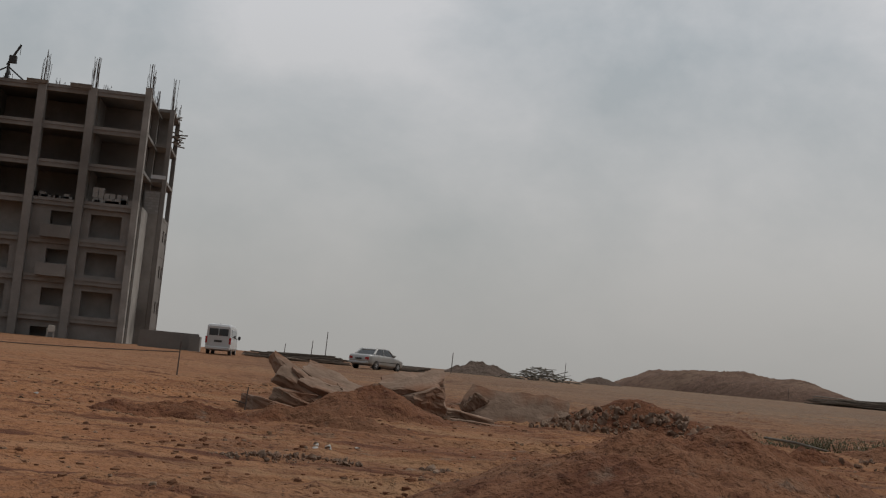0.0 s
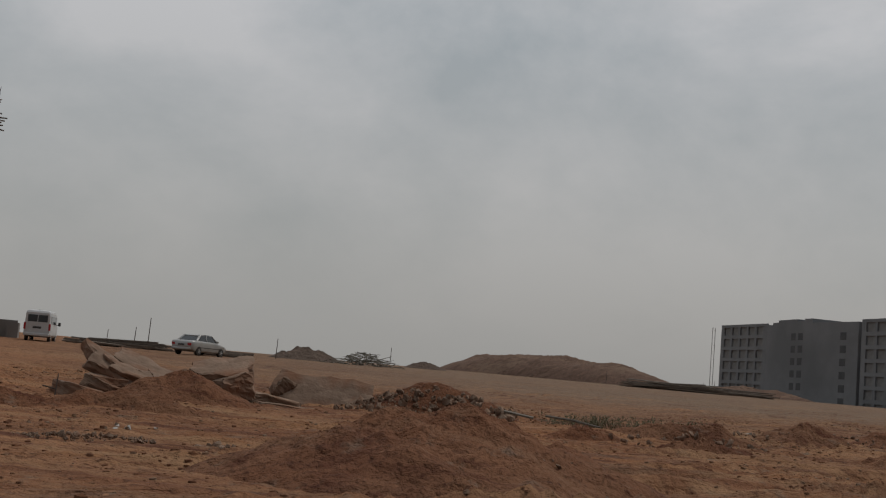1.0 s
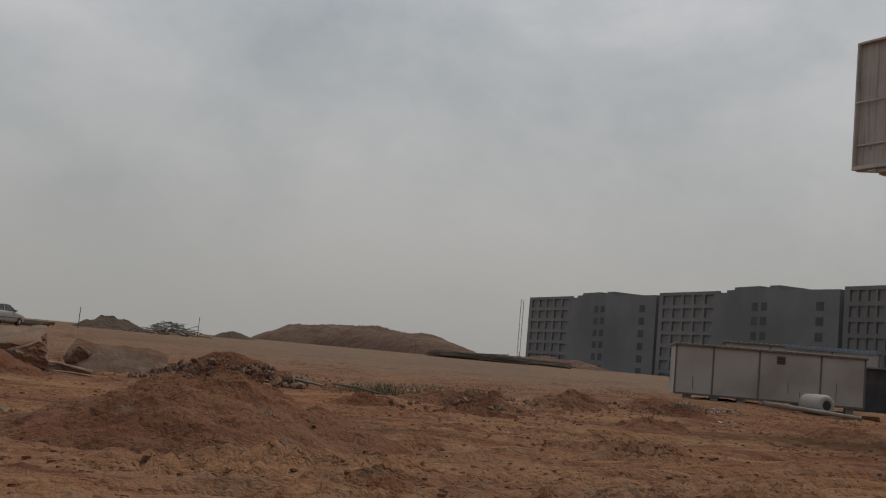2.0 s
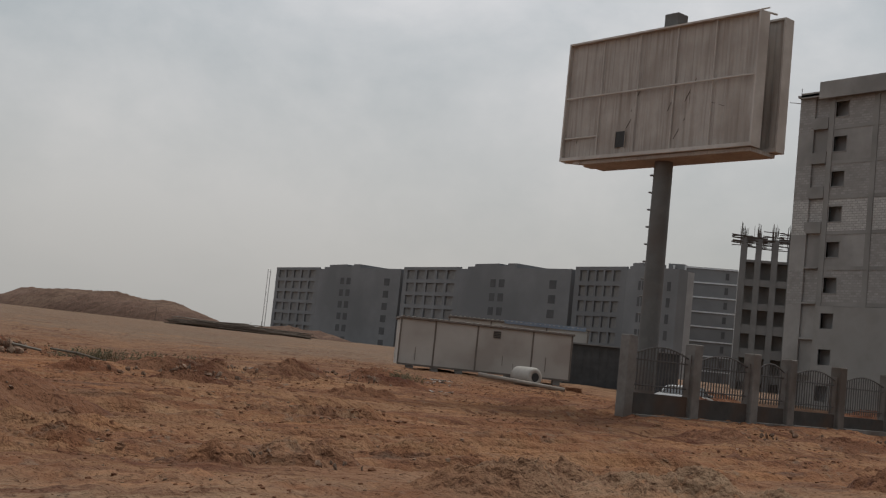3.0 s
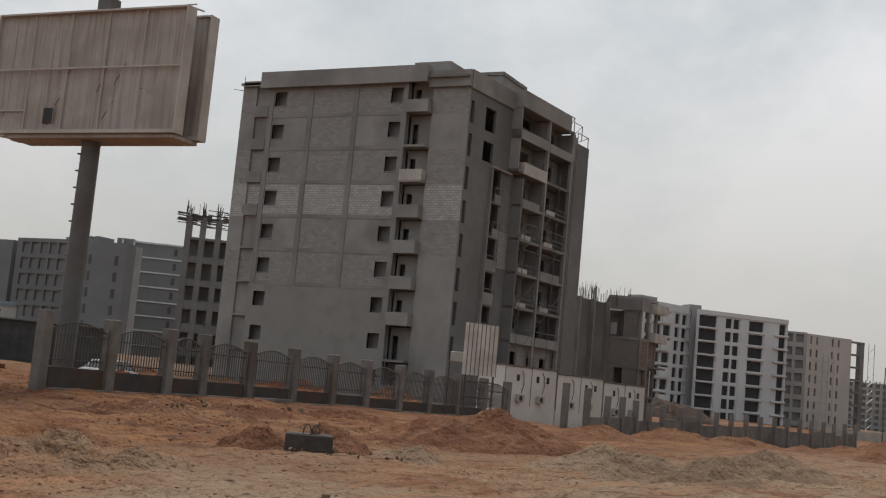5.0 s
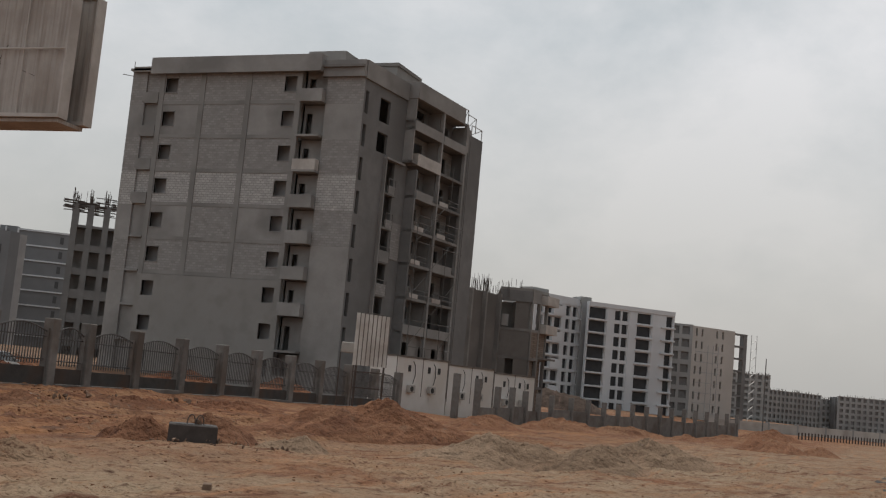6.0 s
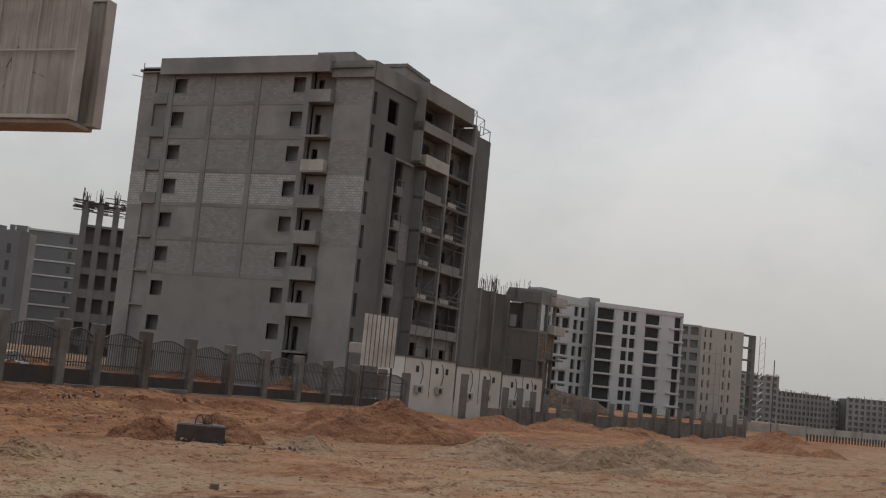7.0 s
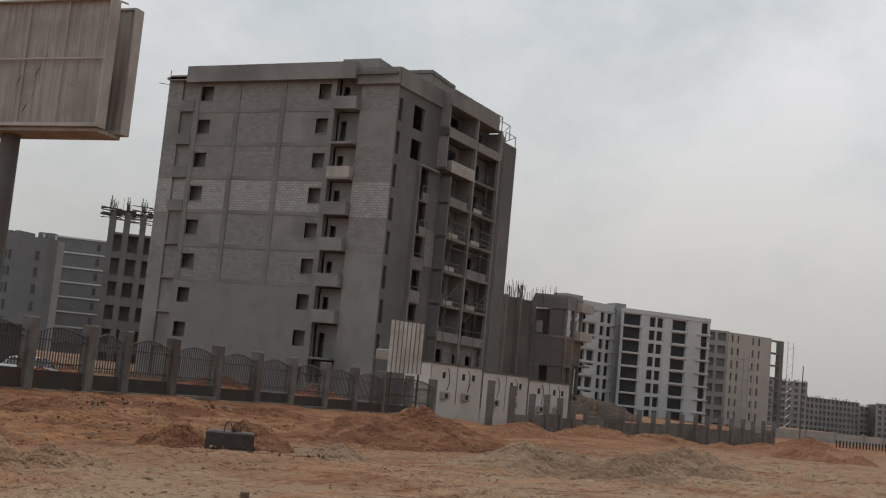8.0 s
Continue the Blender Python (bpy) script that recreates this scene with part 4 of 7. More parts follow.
        P(panel(Mesh(), "x", E - 0.2, 0.18, G + 0.35, B, z0, z1, [(G + 2.2, G + 3.0, z0 + 1.0, z0 + 2.0), (G + 4.0, G + 4.7, z0 + 1.0, z0 + 2.0)]), "side_wall", M["frame_concrete"])
    P(Mesh().box(R + 0.02, E - 0.05, G - 0.3, G - 0.24, 15.85, 16.15), "pale_board", M["white_paint"])
    # ragged formwork planks at the roof's end, and rebar tufts on the columns
    for i in range(16):
        y = G + rng.uniform(0.3, 5.0)
        z = top + rng.uniform(-2.4, 0.1)
        P(Mesh().tube((E - 0.2, y, z), (E + rng.uniform(0.3, 0.95), y + rng.uniform(-0.4, 0.4), z + rng.uniform(-0.25, 0.15)), 0.07, n=4), "formwork_plank", M["wood"])
    for i in range(10):
        x = R - rng.uniform(0, W)
        P(Mesh().box(x - 0.8, x + 0.8, F - 0.35, F - 0.22, top - 0.15, top + rng.uniform(0.05, 0.2)), "formwork_plank", M["wood"])
    for i, x in enumerate(xs_c):
        for y in ys_c[:2]:
            m = Mesh()
            rebar_tuft(m, x, y, top, 0.3, 2.5 if y == ys_c[0] else 1.7, 14, rng)
            P(m, "rebar", M["steel"])
    m = Mesh()
    rebar_tuft(m, E - 0.2, G + 0.4, top, 0.22, 2.6, 9, rng)
    rebar_tuft(m, E - 0.2, G + 5.0, top, 0.25, 1.6, 8, rng)
    P(m, "rebar", M["steel"])
    # hoist on the roof
    h = thing("roof_hoist", "small black winch hoist with a tilted jib on the roof", "hoist", (-22.3, F - 0.0, top))
    Mesh().tube((0, 0, 0), (0, 0, 1.3), 0.12).part("mast", M["plastic_dark"], h)
    for a in range(4):
        Mesh().tube((0, 0, 0.9), (1.3 * math.cos(a * 1.57 + 0.4), 1.3 * math.sin(a * 1.57 + 0.4), 0.02), 0.06, n=5).part("stay", M["plastic_dark"], h)
    Mesh().tube((-0.1, 0, 1.0), (0.75, 0, 2.7), 0.12, 0.09).part("jib", M["plastic_dark"], h)
    Mesh().box(0.0, 0.55, -0.2, 0.2, 1.2, 1.8).part("winch", M["plastic_dark"], h, bevel=0.04)
    Mesh().tube((0.75, 0, 2.7), (0.75, 0, 1.9), 0.02, n=4).part("cable", M["plastic_dark"], h)


frame_building()


def grid_facade(t, a, b, z0, z1, rows, cols, mat, wide=0.62, tall=0.55, depth=0.5, margin=(0.4, 0.4), pane="concrete_dark"):
    """Between two plan points a and b (in t's space), a wall with a grid of openings and a dark sheet set back in each.
    """
    a, b = Vector((*a, 0)), Vector((*b, 0))
    d = (b - a)
    w = d.length
    d.normalize()
    out = Vector((d.y, -d.x, 0))      # towards the viewer's side
    fr = Matrix(((d.x, -out.x, 0, a.x), (d.y, -out.y, 0, a.y), (0, 0, 1, 0), (0, 0, 0, 1)))
    sh = (z1 - z0) / rows
    cw = (w - sum(margin)) / max(1 if type(cols) is tuple else cols, 1)
    xb, zb = [0.0], [z0]
    for f0, f1 in (cols if type(cols) is tuple else ()):
        xb += [w * f0, w * f1]
    for c in range(0 if type(cols) is tuple else cols):
        x0 = margin[0] + c * cw + cw * (1 - wide) / 2
        xb += [x0, x0 + cw * wide]
    for r in range(rows):
        q0 = z0 + r * sh + sh * (1 - tall) * 0.55
        zb += [q0, q0 + sh * tall]
    xb.append(w)
    zb.append(z1)
    pierced(Mesh(), fr, xb, zb, lambda i, k: not (i % 2 and k % 2), depth).part("facade_wall", mat, t)
    # sheets close the openings; the default tone stands in for room shade
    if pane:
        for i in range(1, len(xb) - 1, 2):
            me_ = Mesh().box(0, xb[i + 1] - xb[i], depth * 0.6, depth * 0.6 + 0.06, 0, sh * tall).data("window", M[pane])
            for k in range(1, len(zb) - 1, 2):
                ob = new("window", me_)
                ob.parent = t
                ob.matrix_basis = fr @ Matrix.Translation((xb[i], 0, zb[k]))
    return fr


def box_between(m, a, b, thick, z0, z1):
    """A straight wall from plan point a to b, set back by thick on the far side."""
    a, b = Vector((*a, 0)), Vector((*b, 0))
    d = (b - a)
    w = d.length
    d.normalize()
    out = Vector((d.y, -d.x, 0))
    fr = Matrix(((d.x, -out.x, 0, a.x), (d.y, -out.y, 0, a.y), (0, 0, 1, 0), (0, 0, 0, 1)))
    return m.box(0, w, 0, thick, z0, z1, fr)


def terrace_unit(y_hi, y_lo, x=170.0, top=24.0, base=2.0, part_=0.38, deep=16.0):
    """One long block of the distant terrace: a gridded frame front, then a blank curved stair front."""
    t = thing("apartment_terrace", "distant dark grey seven-storey apartment block with rows of empty windows", "building", (x, y_lo, base), group="distant terrace")
    L = y_hi - y_lo
    H = top - base

    def q(y):
        return (0.0, y - y_lo)

    grid_facade(t, q(y_hi), q(y_hi - part_ * L), 0, H, 7, 5, M["far_grey"], 0.78, 0.7, 0.7, (1.2, 1.5))
    Mesh().box(1.5, deep, 0.02 * L, L - 0.2, 0, H - 0.3).part("core", M["room_backing"], t)
    # blank front bulging out in a shallow curve, its parapet raised in two steps
    for k in range(12):
        f0, f1 = k / 12, (k + 1) / 12
        ya, yb = L * (1 - part_) * (1 - f0), L * (1 - part_) * (1 - f1)
        b0, b1 = -1.6 * math.sin(math.pi * f0), -1.6 * math.sin(math.pi * f1)
        rise = 0.9 if 2 <= k <= 4 or k == 6 else 0.35 if k in (1, 5) else -0.15
        v = [(x_, y_, z_) for z_ in (0, H + rise) for x_, y_ in ((b0, ya), (b1, yb), (deep / 2, yb), (deep / 2, ya))]
        Mesh().add(v, [(0, 1, 2, 3), (7, 6, 5, 4), (0, 4, 5, 1), (1, 5, 6, 2), (2, 6, 7, 3), (3, 7, 4, 0)]).part("curved_front", M["far_grey"], t)
        # dark sheets on the curved front imitate shaded openings
        if k in (4, 5, 10):
            p0, p1 = (b0 + 0.2 * (b1 - b0), ya - 0.2 * (ya - yb)), (b0 + 0.8 * (b1 - b0), ya - 0.8 * (ya - yb))
            for r in range(6):
                z = 1.5 + r * H / 7
                v = [(x_ + o, y_, z_) for z_ in (z + 0.3, z + 2.1) for (x_, y_), o in ((p0, -0.06), (p1, -0.06), (p1, 0.3), (p0, 0.3))]
                Mesh().add(v, [(0, 1, 2, 3), (7, 6, 5, 4), (0, 4, 5, 1), (1, 5, 6, 2), (2, 6, 7, 3), (3, 7, 4, 0)]).part("window", M["opening_shade"], t)
    Mesh().box(0.0, 0.4, L * (1 - part_), L, H, H + 0.35).part("parapet", M["far_grey"], t)
    return t


terrace_unit(300.6, 236.0)
terrace_unit(234.8, 173.3)
terrace_unit(172.1, 143.5, part_=0.52, deep=5.0)
# thin mast lattice at the terrace's far end
s = thing("scaffold", "thin pale scaffold at the end of the distant terrace", "scaffold", (169.0, 302.4, 4.0))
for dy in (0, 1.6):
    Mesh().tube((0, dy, -1), (0, dy, 19.6), 0.09, n=4).part("standard", M["galv"], s)
for k in range(9):
    Mesh().tube((0, 0, 1 + 2.2 * k), (0, 1.6, 2.2 + 2.2 * k), 0.08, n=4).part("brace", M["galv"], s)


def striped_block():
    """Distant block whose slab edges are painted white."""
    a, b = (186.0, 156.5), (192.5, 148.0)
    t = thing("striped_apartment_block", "distant grey block with pale slab edges on each storey", "building", (a[0], a[1], 2.0))
    qa, qb = (0, 0), (b[0] - a[0], b[1] - a[1])
    d = Vector((*qb, 0)).normalized()
    n_out = Vector((d.y, -d.x, 0))
    H = 24.6
    box_between(Mesh(), qa, qb, 12, 0, H).part("wall", M["far_grey"], t)
    pa = tuple(-d.xy * 3.4)
    box_between(Mesh(), tuple(Vector(pa) + Vector((0.4, 0.3))), qa, 11, 0, H + 0.3).part("wall", M["far_grey"], t)
    for k in range(8):
        z = H - 0.35 - 3.0 * k
        box_between(Mesh(), tuple((-n_out * -0.25).xy), tuple((Vector((*qb, 0)) + n_out * 0.25).xy), 0.4, z, z + 0.28).part("slab_edge", M["white_paint"], t)
        o = n_out * 0.06
        # flat dark sheets here too, as the shade of open windows
        for f in (0.78,):
            p = Vector((*qb, 0)) * f + o
            box_between(Mesh(), tuple(p.xy), tuple((p + d * 0.7).xy), 0.2, z - 2.0, z - 0.6).part("window", M["opening_shade"], t)
        p = -d * 2.6 + n_out * 0.3
        box_between(Mesh(), tuple(p.xy), tuple((p + d * 1.1).xy), 0.4, z - 2.2, z - 0.3).part("window", M["opening_shade"], t)
    for f in (-0.22, 0.0):
        p = Vector((*qb, 0)) * f + n_out * 0.35
        box_between(Mesh(), tuple(p.xy), tuple((p + d * 0.35).xy), 0.4, 0, H).part("fin", M["white_paint"], t)


striped_block()


def rebar_tower():
    """Dark concrete frame topped by bare columns and rebar, behind the grey block."""
    t = thing("concrete_frame_tower", "dark half-built concrete frame with open bays and rebar bristling on top", "building", (117.0, 86.0, 2.0))
    rng = random.Random(9)
    d = Vector((0.62, -0.78, 0))
    H = 16.2
    for k in range(8):
        z = H - 2.95 * k
        box_between(Mesh(), (0, 0), tuple((d * 9).xy), 7, z - 0.3, z).part("floor_slab", M["concrete_dark"], t)
        if k >= 1:
            box_between(Mesh(), tuple((d * 0.1).xy), tuple((d * 8.9).xy), 0.2, z, z + (0.85 if k > 2 else 0.55)).part("low_wall", M["concrete_dark"], t)
    for f in (0.0, 0.2, 0.42, 0.64, 0.97):
        p = d * 9 * f
        for back in (0, 3.5, 6.6):
            pp = p + Vector((0.78, 0.62, 0)) * (back - 0.08)
            box_between(Mesh(), tuple(pp.xy), tuple((pp + d * 0.75).xy), 0.6, -1, H + 2.6).part("column", M["concrete_dark"], t)
            m = Mesh()
            rebar_tuft(m, pp.x + 0.3, pp.y, H + 2.6, 0.35, 2.0, 10, rng)
            for _ in range(5):
                zz = H + rng.uniform(2.0, 3.6)
                m.tube((pp.x - 0.9, pp.y + 0.8, zz), (pp.x + 1.0, pp.y - 0.9, zz + rng.uniform(-0.2, 0.2)), 0.06, n=4)
            m.part("rebar", M["steel"], t)
    box_between(Mesh(), (0.2, 0.1), tuple((d * 9).xy), 0.4, H + 2.3, H + 2.6).part("beam", M["concrete_dark"], t)
    pb = Vector((0.78, 0.62, 0)) * 1.3
    box_between(Mesh(), tuple(pb.xy), tuple((pb + d * 9).xy), 0.3, -1, H).part("rear_wall", M["concrete"], t)


rebar_tower()


def brown_block():
    """Four-storey shell of brownish blockwork with corner balconies and rebar on its roof."""
    t = thing("blockwork_building", "unfinished brown blockwork building with corner balconies and roof rebar", "building", (116.8, 32.6, 0.0))
    rng = random.Random(12)
    H = 13.9
    # long flank between columns, then the front corner and its balcony side
    A, B, C, D = (0, 0), (6.0, -1.4), (7.3, -4.7), (11.4, -5.3)
    lev = (H, 9.45, 6.35, 3.25, 0.2)
    box_between(Mesh(), A, B, 9, -1, 12.9).part("wall", M["brown_grey"], t)
    for f in (0.0, 0.45, 0.93):
        p = Vector(A).lerp(Vector(B), f)
        Mesh().box(p.x - 0.2, p.x + 0.25, p.y - 0.4, p.y + 0.2, -1, 13.0).part("column", M["concrete"], t)

    def along(p, q, f0, f1, z0, z1, thick, name, mat, out=0.0, label=""):
        p, q = Vector(p), Vector(q)
        d = (q - p).normalized()
        o = Vector((d.y, -d.x)) * out
        box_between(Mesh(), tuple(p.lerp(q, f0) + o), tuple(p.lerp(q, f1) + o), thick, z0, z1).part(name, M[mat], t, label)

    for z in lev:
        along(B, C, 0, 1, z - 0.3, z, 7.5, "floor_slab", "concrete")
        along(C, D, 0.02, 1, z - 0.3, z, 3.6, "floor_slab", "concrete")
    along(B, C, 0, 1, 12.4, H - 0.3, 0.3, "fascia", "concrete_dark", 0.06)
    along(C, D, 0.02, 0.5, 12.4, H - 0.3, 0.3, "fascia", "plaster", 0.06)
    along(B, C, 0.5, 0.92, 9.45, 12.4, 0.25, "wall", "brown_grey", -0.1)
    along(B, C, 0.1, 0.3, 9.6, 10.9, 0.25, "parapet", "plaster", 0.05)
    along(B, C, 0.0, 0.98, 6.35, 9.15, 0.25, "wall", "brown_grey", -0.05)
    along(B, C, 0.0, 0.3, 0.0, 6.05, 0.25, "wall", "brown_grey", -0.05)
    along(B, C, 0.55, 0.98, 0.0, 6.05, 0.25, "wall", "brown_grey", -0.05)
    along(B, C, 0.0, 1.0, 0.0, 12.4, 0.25, "inner_wall", "concrete", -2.4)
    along(C, D, 0.05, 0.95, 6.35, 9.15, 0.25, "wall", "brown_block", -0.05, "brown blockwork infill")
    along(C, D, 0.1, 0.95, 0.0, 6.05, 0.25, "wall", "brown_block", -0.4)
    along(C, D, 0.05, 1.0, 9.45, 12.4, 0.25, "inner_wall", "brown_grey", -2.2)
    along(C, D, 0.5, 0.95, 9.45, 10.3, 0.2, "balcony_parapet", "concrete", 0.0)
    for f in (0.03, 0.5, 0.97):
        along(C, D, f, f + 0.07, -1, H - 0.3, 0.35, "column", "concrete", 0.03)
    for z in (9.3, 12.5):
        along(C, D, 0.62, 1.35, z - 0.1, z + 0.9, 1.2, "balcony", "board_frame", 0.7, "pale rendered balcony front")
    along(C, D, 0.62, 1.35, 6.3, 6.5, 1.2, "balcony_slab", "concrete", 0.7)
    m = Mesh()
    for i in range(70):
        f = rng.random()
        p = Vector(A).lerp(Vector(B), f) if rng.random() < 0.75 else Vector(B).lerp(Vector(C), f)
        dpt = rng.uniform(0, 6)
        rebar_tuft(m, p.x + 0.4 * dpt, p.y + dpt, 12.9, 0.4, 2.0, 2, rng)
    m.part("rebar", M["steel"], t)


brown_block()


def white_blocks():
    """Far finished blocks: white with broad window bands, beige with slot windows."""
    t = thing("white_apartment_block", "white painted apartment block with tall bands of dark windows", "building", (268.4, 59.8, 0.0))
    a, b = (0, 0), (17.3, -16.9)
    H = 25.4
    d = Vector((*b, 0)).normalized()
    w = Vector(b).length
    o = Vector((d.y, -d.x, 0))

    def at(f, out=0.0):
        p = d * (w * f) + o * out
        return (p.x, p.y)

    bands = ((0.0, 0.215, 1, 0.92, 0.84), (0.215, 0.29, 0, 0, 0), (0.29, 0.47, 2, 0.78, 0.72), (0.47, 0.55, 0, 0, 0), (0.55, 0.74, 1, 0.9, 0.76), (0.74, 0.895, 0, 0, 0), (0.895, 0.99, 1, 0.86, 0.8), (0.99, 1.0, 0, 0, 0))
    for f0, f1, n, wide, tall in bands:
        if n:
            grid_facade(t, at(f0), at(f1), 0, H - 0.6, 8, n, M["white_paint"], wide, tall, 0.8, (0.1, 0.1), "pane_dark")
        else:
            box_between(Mesh(), at(f0, 0.15), at(f1, 0.15), 1.0, 0, H - 0.6).part("pier", M["white_paint"], t)
    box_between(Mesh(), at(0, 0.3), at(1, 0.3), 1.2, H - 0.6, H + 0.4).part("parapet", M["white_paint"], t)
    box_between(Mesh(), at(0.0, -3.0), at(1.0, -3.0), 9.0, -1, H).part("core", M["room_backing"], t)
    box_between(Mesh(), at(-0.02, -3), at(0.1, -3), 4, H, H + 1.6).part("stair_head", M["far_mid"], t)
    for k in range(8):
        z = k * (H - 0.6) / 8
        box_between(Mesh(), at(0.0, 0.9), at(0.2, 0.9), 1.0, z - 0.1, z + 0.25).part("balcony", M["white_paint"], t)
        box_between(Mesh(), at(0.55, 0.5), at(0.74, 0.5), 0.6, z - 0.1, z + 0.25).part("balcony", M["white_paint"], t)
        box_between(Mesh(), at(0.84, 0.7), at(1.0, 0.7), 0.8, z - 0.1, z + 0.2).part("balcony", M["white_paint"], t)
    t2 = thing("white_apartment_block", "white painted block with slot windows and thin balconies", "building", (259.6, 67.0, 0.0))
    a2, b2 = (-4, 2.0), (13.8, -5.6)
    v2, w2 = Vector(a2), Vector(b2)

    def on2(f, out=0.0):
        d2 = (w2 - v2).normalized()
        return tuple(v2.lerp(w2, f) + Vector((d2.y, -d2.x)) * out)

    grid_facade(t2, on2(0.0), on2(0.54), 0, 24.6, 8, ((0.08, 0.3), (0.38, 0.62), (0.7, 0.94)), M["white_paint"], tall=0.74, depth=0.8, pane="pane_dark")
    grid_facade(t2, on2(0.54), on2(0.9), 0, 24.6, 8, ((0.14, 0.36), (0.5, 0.74)), M["white_paint"], tall=0.74, depth=0.8, pane="pane_dark")
    box_between(Mesh(), (-2, 4.0), (14, -2.8), 8, -1, 25.2).part("core", M["far_mid"], t2)
    box_between(Mesh(), on2(0.0, 0.2), on2(0.9, 0.2), 1.2, 24.6, 26.3).part("parapet", M["white_paint"], t2)
    box_between(Mesh(), on2(0.12, -3), on2(0.42, -3), 4, 26.0, 27.6).part("stair_head", M["far_mid"], t2)
    for k in range(8):
        z = k * 24.6 / 8
        box_between(Mesh(), on2(0.16, 0.9), on2(0.5, 0.9), 0.9, z - 0.1, z + 0.25).part("balcony", M["white_paint"], t2)
        if k % 2:
            box_between(Mesh(), on2(0.3, 1.0), on2(0.48, 1.0), 0.9, z + 0.25, z + 2.4).part("balcony_box", M["white_paint"], t2)
        box_between(Mesh(), on2(0.8, 0.5), on2(0.92, 0.5), 0.5, z - 0.1, z + 0.2).part("balcony", M["white_paint"], t2)
    t3 = thing("beige_apartment_block", "beige apartment block with narrow slot windows beside scaffolded grey bays", "building", (312.0, 47.8, -1.5))
    p0, p1, p2 = (-12, 2.0), (-7.9, -6.3), (4.6, -15.2)
    grid_facade(t3, p0, p1, 0, 26.0, 8, ((0.45, 0.62), (0.7, 0.92)), M["far_mid"], tall=0.62, depth=0.8)
    grid_facade(t3, p1, p2, 0, 25.8, 8, ((0.075, 0.115), (0.205, 0.245), (0.55, 0.59), (0.69, 0.73)), M["beige_paint"], tall=0.58, depth=0.7, pane="pane_dark")
    q1, q2 = Vector(p1), Vector(p2)
    # the open end bay is a bare frame with the sky behind it
    far_end = q2 + (q2 - q1) * 0.3
    fd = (far_end - q2).normalized()
    box_between(Mesh(), tuple(far_end - fd * 1.3), tuple(far_end), 1.4, 0, 25.4).part("pier", M["concrete_dark"], t3)
    for k in range(8):
        z = 25.4 - 3.2 * k
        box_between(Mesh(), tuple(q2), tuple(far_end - fd * 1.3), 0.6, z - 0.5, z).part("beam", M["concrete_dark"], t3)
    box_between(Mesh(), tuple(Vector(p0) + Vector((3, 2.5))), tuple(q2 + Vector((-1.2, 1.6))), 8, -1, 25.4).part("core", M["far_mid"], t3)
    s = thing("scaffold", "pale tube scaffold up the front of the beige block", "scaffold", (305.2, 39.2, -1.5))
    for i in range(3):
        Mesh().tube((i * 1.4, -1.6 - i * 1.1, -0.5), (i * 1.4, -1.6 - i * 1.1, 21), 0.09, n=4).part("standard", M["galv"], s)
    for k in range(8):
        Mesh().tube((-3.0, 1.0, 1 + 2.6 * k), (3.2, -4.2, 1 + 2.6 * k), 0.09, n=4).part("ledger", M["galv"], s)
    s = thing("scaffold", "pale scaffold tower at the corner of the beige block", "scaffold", (321.5, 29.0, -1.5))
    for i in range(2):
        Mesh().tube((i * 1.8, -i * 1.2, -0.5), (i * 1.8, -i * 1.2, 25.5), 0.09, n=4).part("standard", M["galv"], s)
    for k in range(11):
        Mesh().tube((0, 0, 1 + 2.2 * k), (1.8, -1.2, 2.4 + 2.2 * k), 0.08, n=4).part("brace", M["galv"], s)


white_blocks()


def far_rows():
    """Far half-built rows on the skyline."""
    for (a, b, z1, rows, cols) in (((618.0, 76.0), (629.0, 57.0), 25.0, 8, 6), ((648.0, 62.0), (694.0, 36.0), 18.6, 6, 14), ((694.0, 36.0), (716.0, 20.0), 16.8, 5, 7), ((690.0, 27.0), (712.0, -22.0), 19.0, 6, 16)):
        t = thing("half_built_row", "far half-built grey concrete row with open window bays", "building", (a[0], a[1], 0.0), group="far half-built rows")
        qb = (b[0] - a[0], b[1] - a[1])
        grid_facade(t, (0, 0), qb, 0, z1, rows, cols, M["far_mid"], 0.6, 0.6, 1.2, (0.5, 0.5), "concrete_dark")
        p = Vector((*qb, 0)).normalized()
        off = Vector((-p.y, p.x)) * 4
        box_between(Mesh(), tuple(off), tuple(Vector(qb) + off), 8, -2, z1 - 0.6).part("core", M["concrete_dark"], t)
        rng = random.Random(int(a[0]))
        m = Mesh()
        for _ in range(50):
            f = rng.random()
            m.tube((qb[0] * f, qb[1] * f, z1 - 0.2), (qb[0] * f, qb[1] * f, z1 + rng.uniform(0.4, 1.4)), 0.1, n=4)
        m.part("rebar", M["steel"], t)


far_rows()


# ---------------------------------------------------------------- heaps of soil
heap("dirt_mound", "long flat-topped heap of red soil on the skyline", 85, 216, 30, 11, 4.1, M["soil_far"], 3, -63, 3.2, 0.45, 2.0)
heap("dirt_mound", "low tan soil bank on the plain", 107, 176, 11, 4, 1.5, M["soil_far"], 5, -55, 2.0, 0.2)
heap("dirt_mound", "dark grey soil heap on the plain", 19.3, 107, 3.6, 3.0, 1.15, M["soil_grey"], 8, 0, 1.4, 0.2)
heap("dirt_mound", "small dark soil heap far across the plain", 36, 126, 2.8, 2.2, 0.75, M["soil_grey"], 9, 0, 1.5, 0.15)
heap("dirt_mound", "red soil heap leaning on broken concrete slabs", 3.35, 30.6, 2.6, 1.9, 1.0, M["soil_heap"], 11, 8, 0.92, 0.12, n=96, rings=36)
heap("dirt_mound", "broad heap of freshly dug red soil with stones", 5.95, 12.5, 3.7, 2.7, 1.04, M["soil_heap"], 13, 10, 1.4, 0.16, n=130, rings=50)
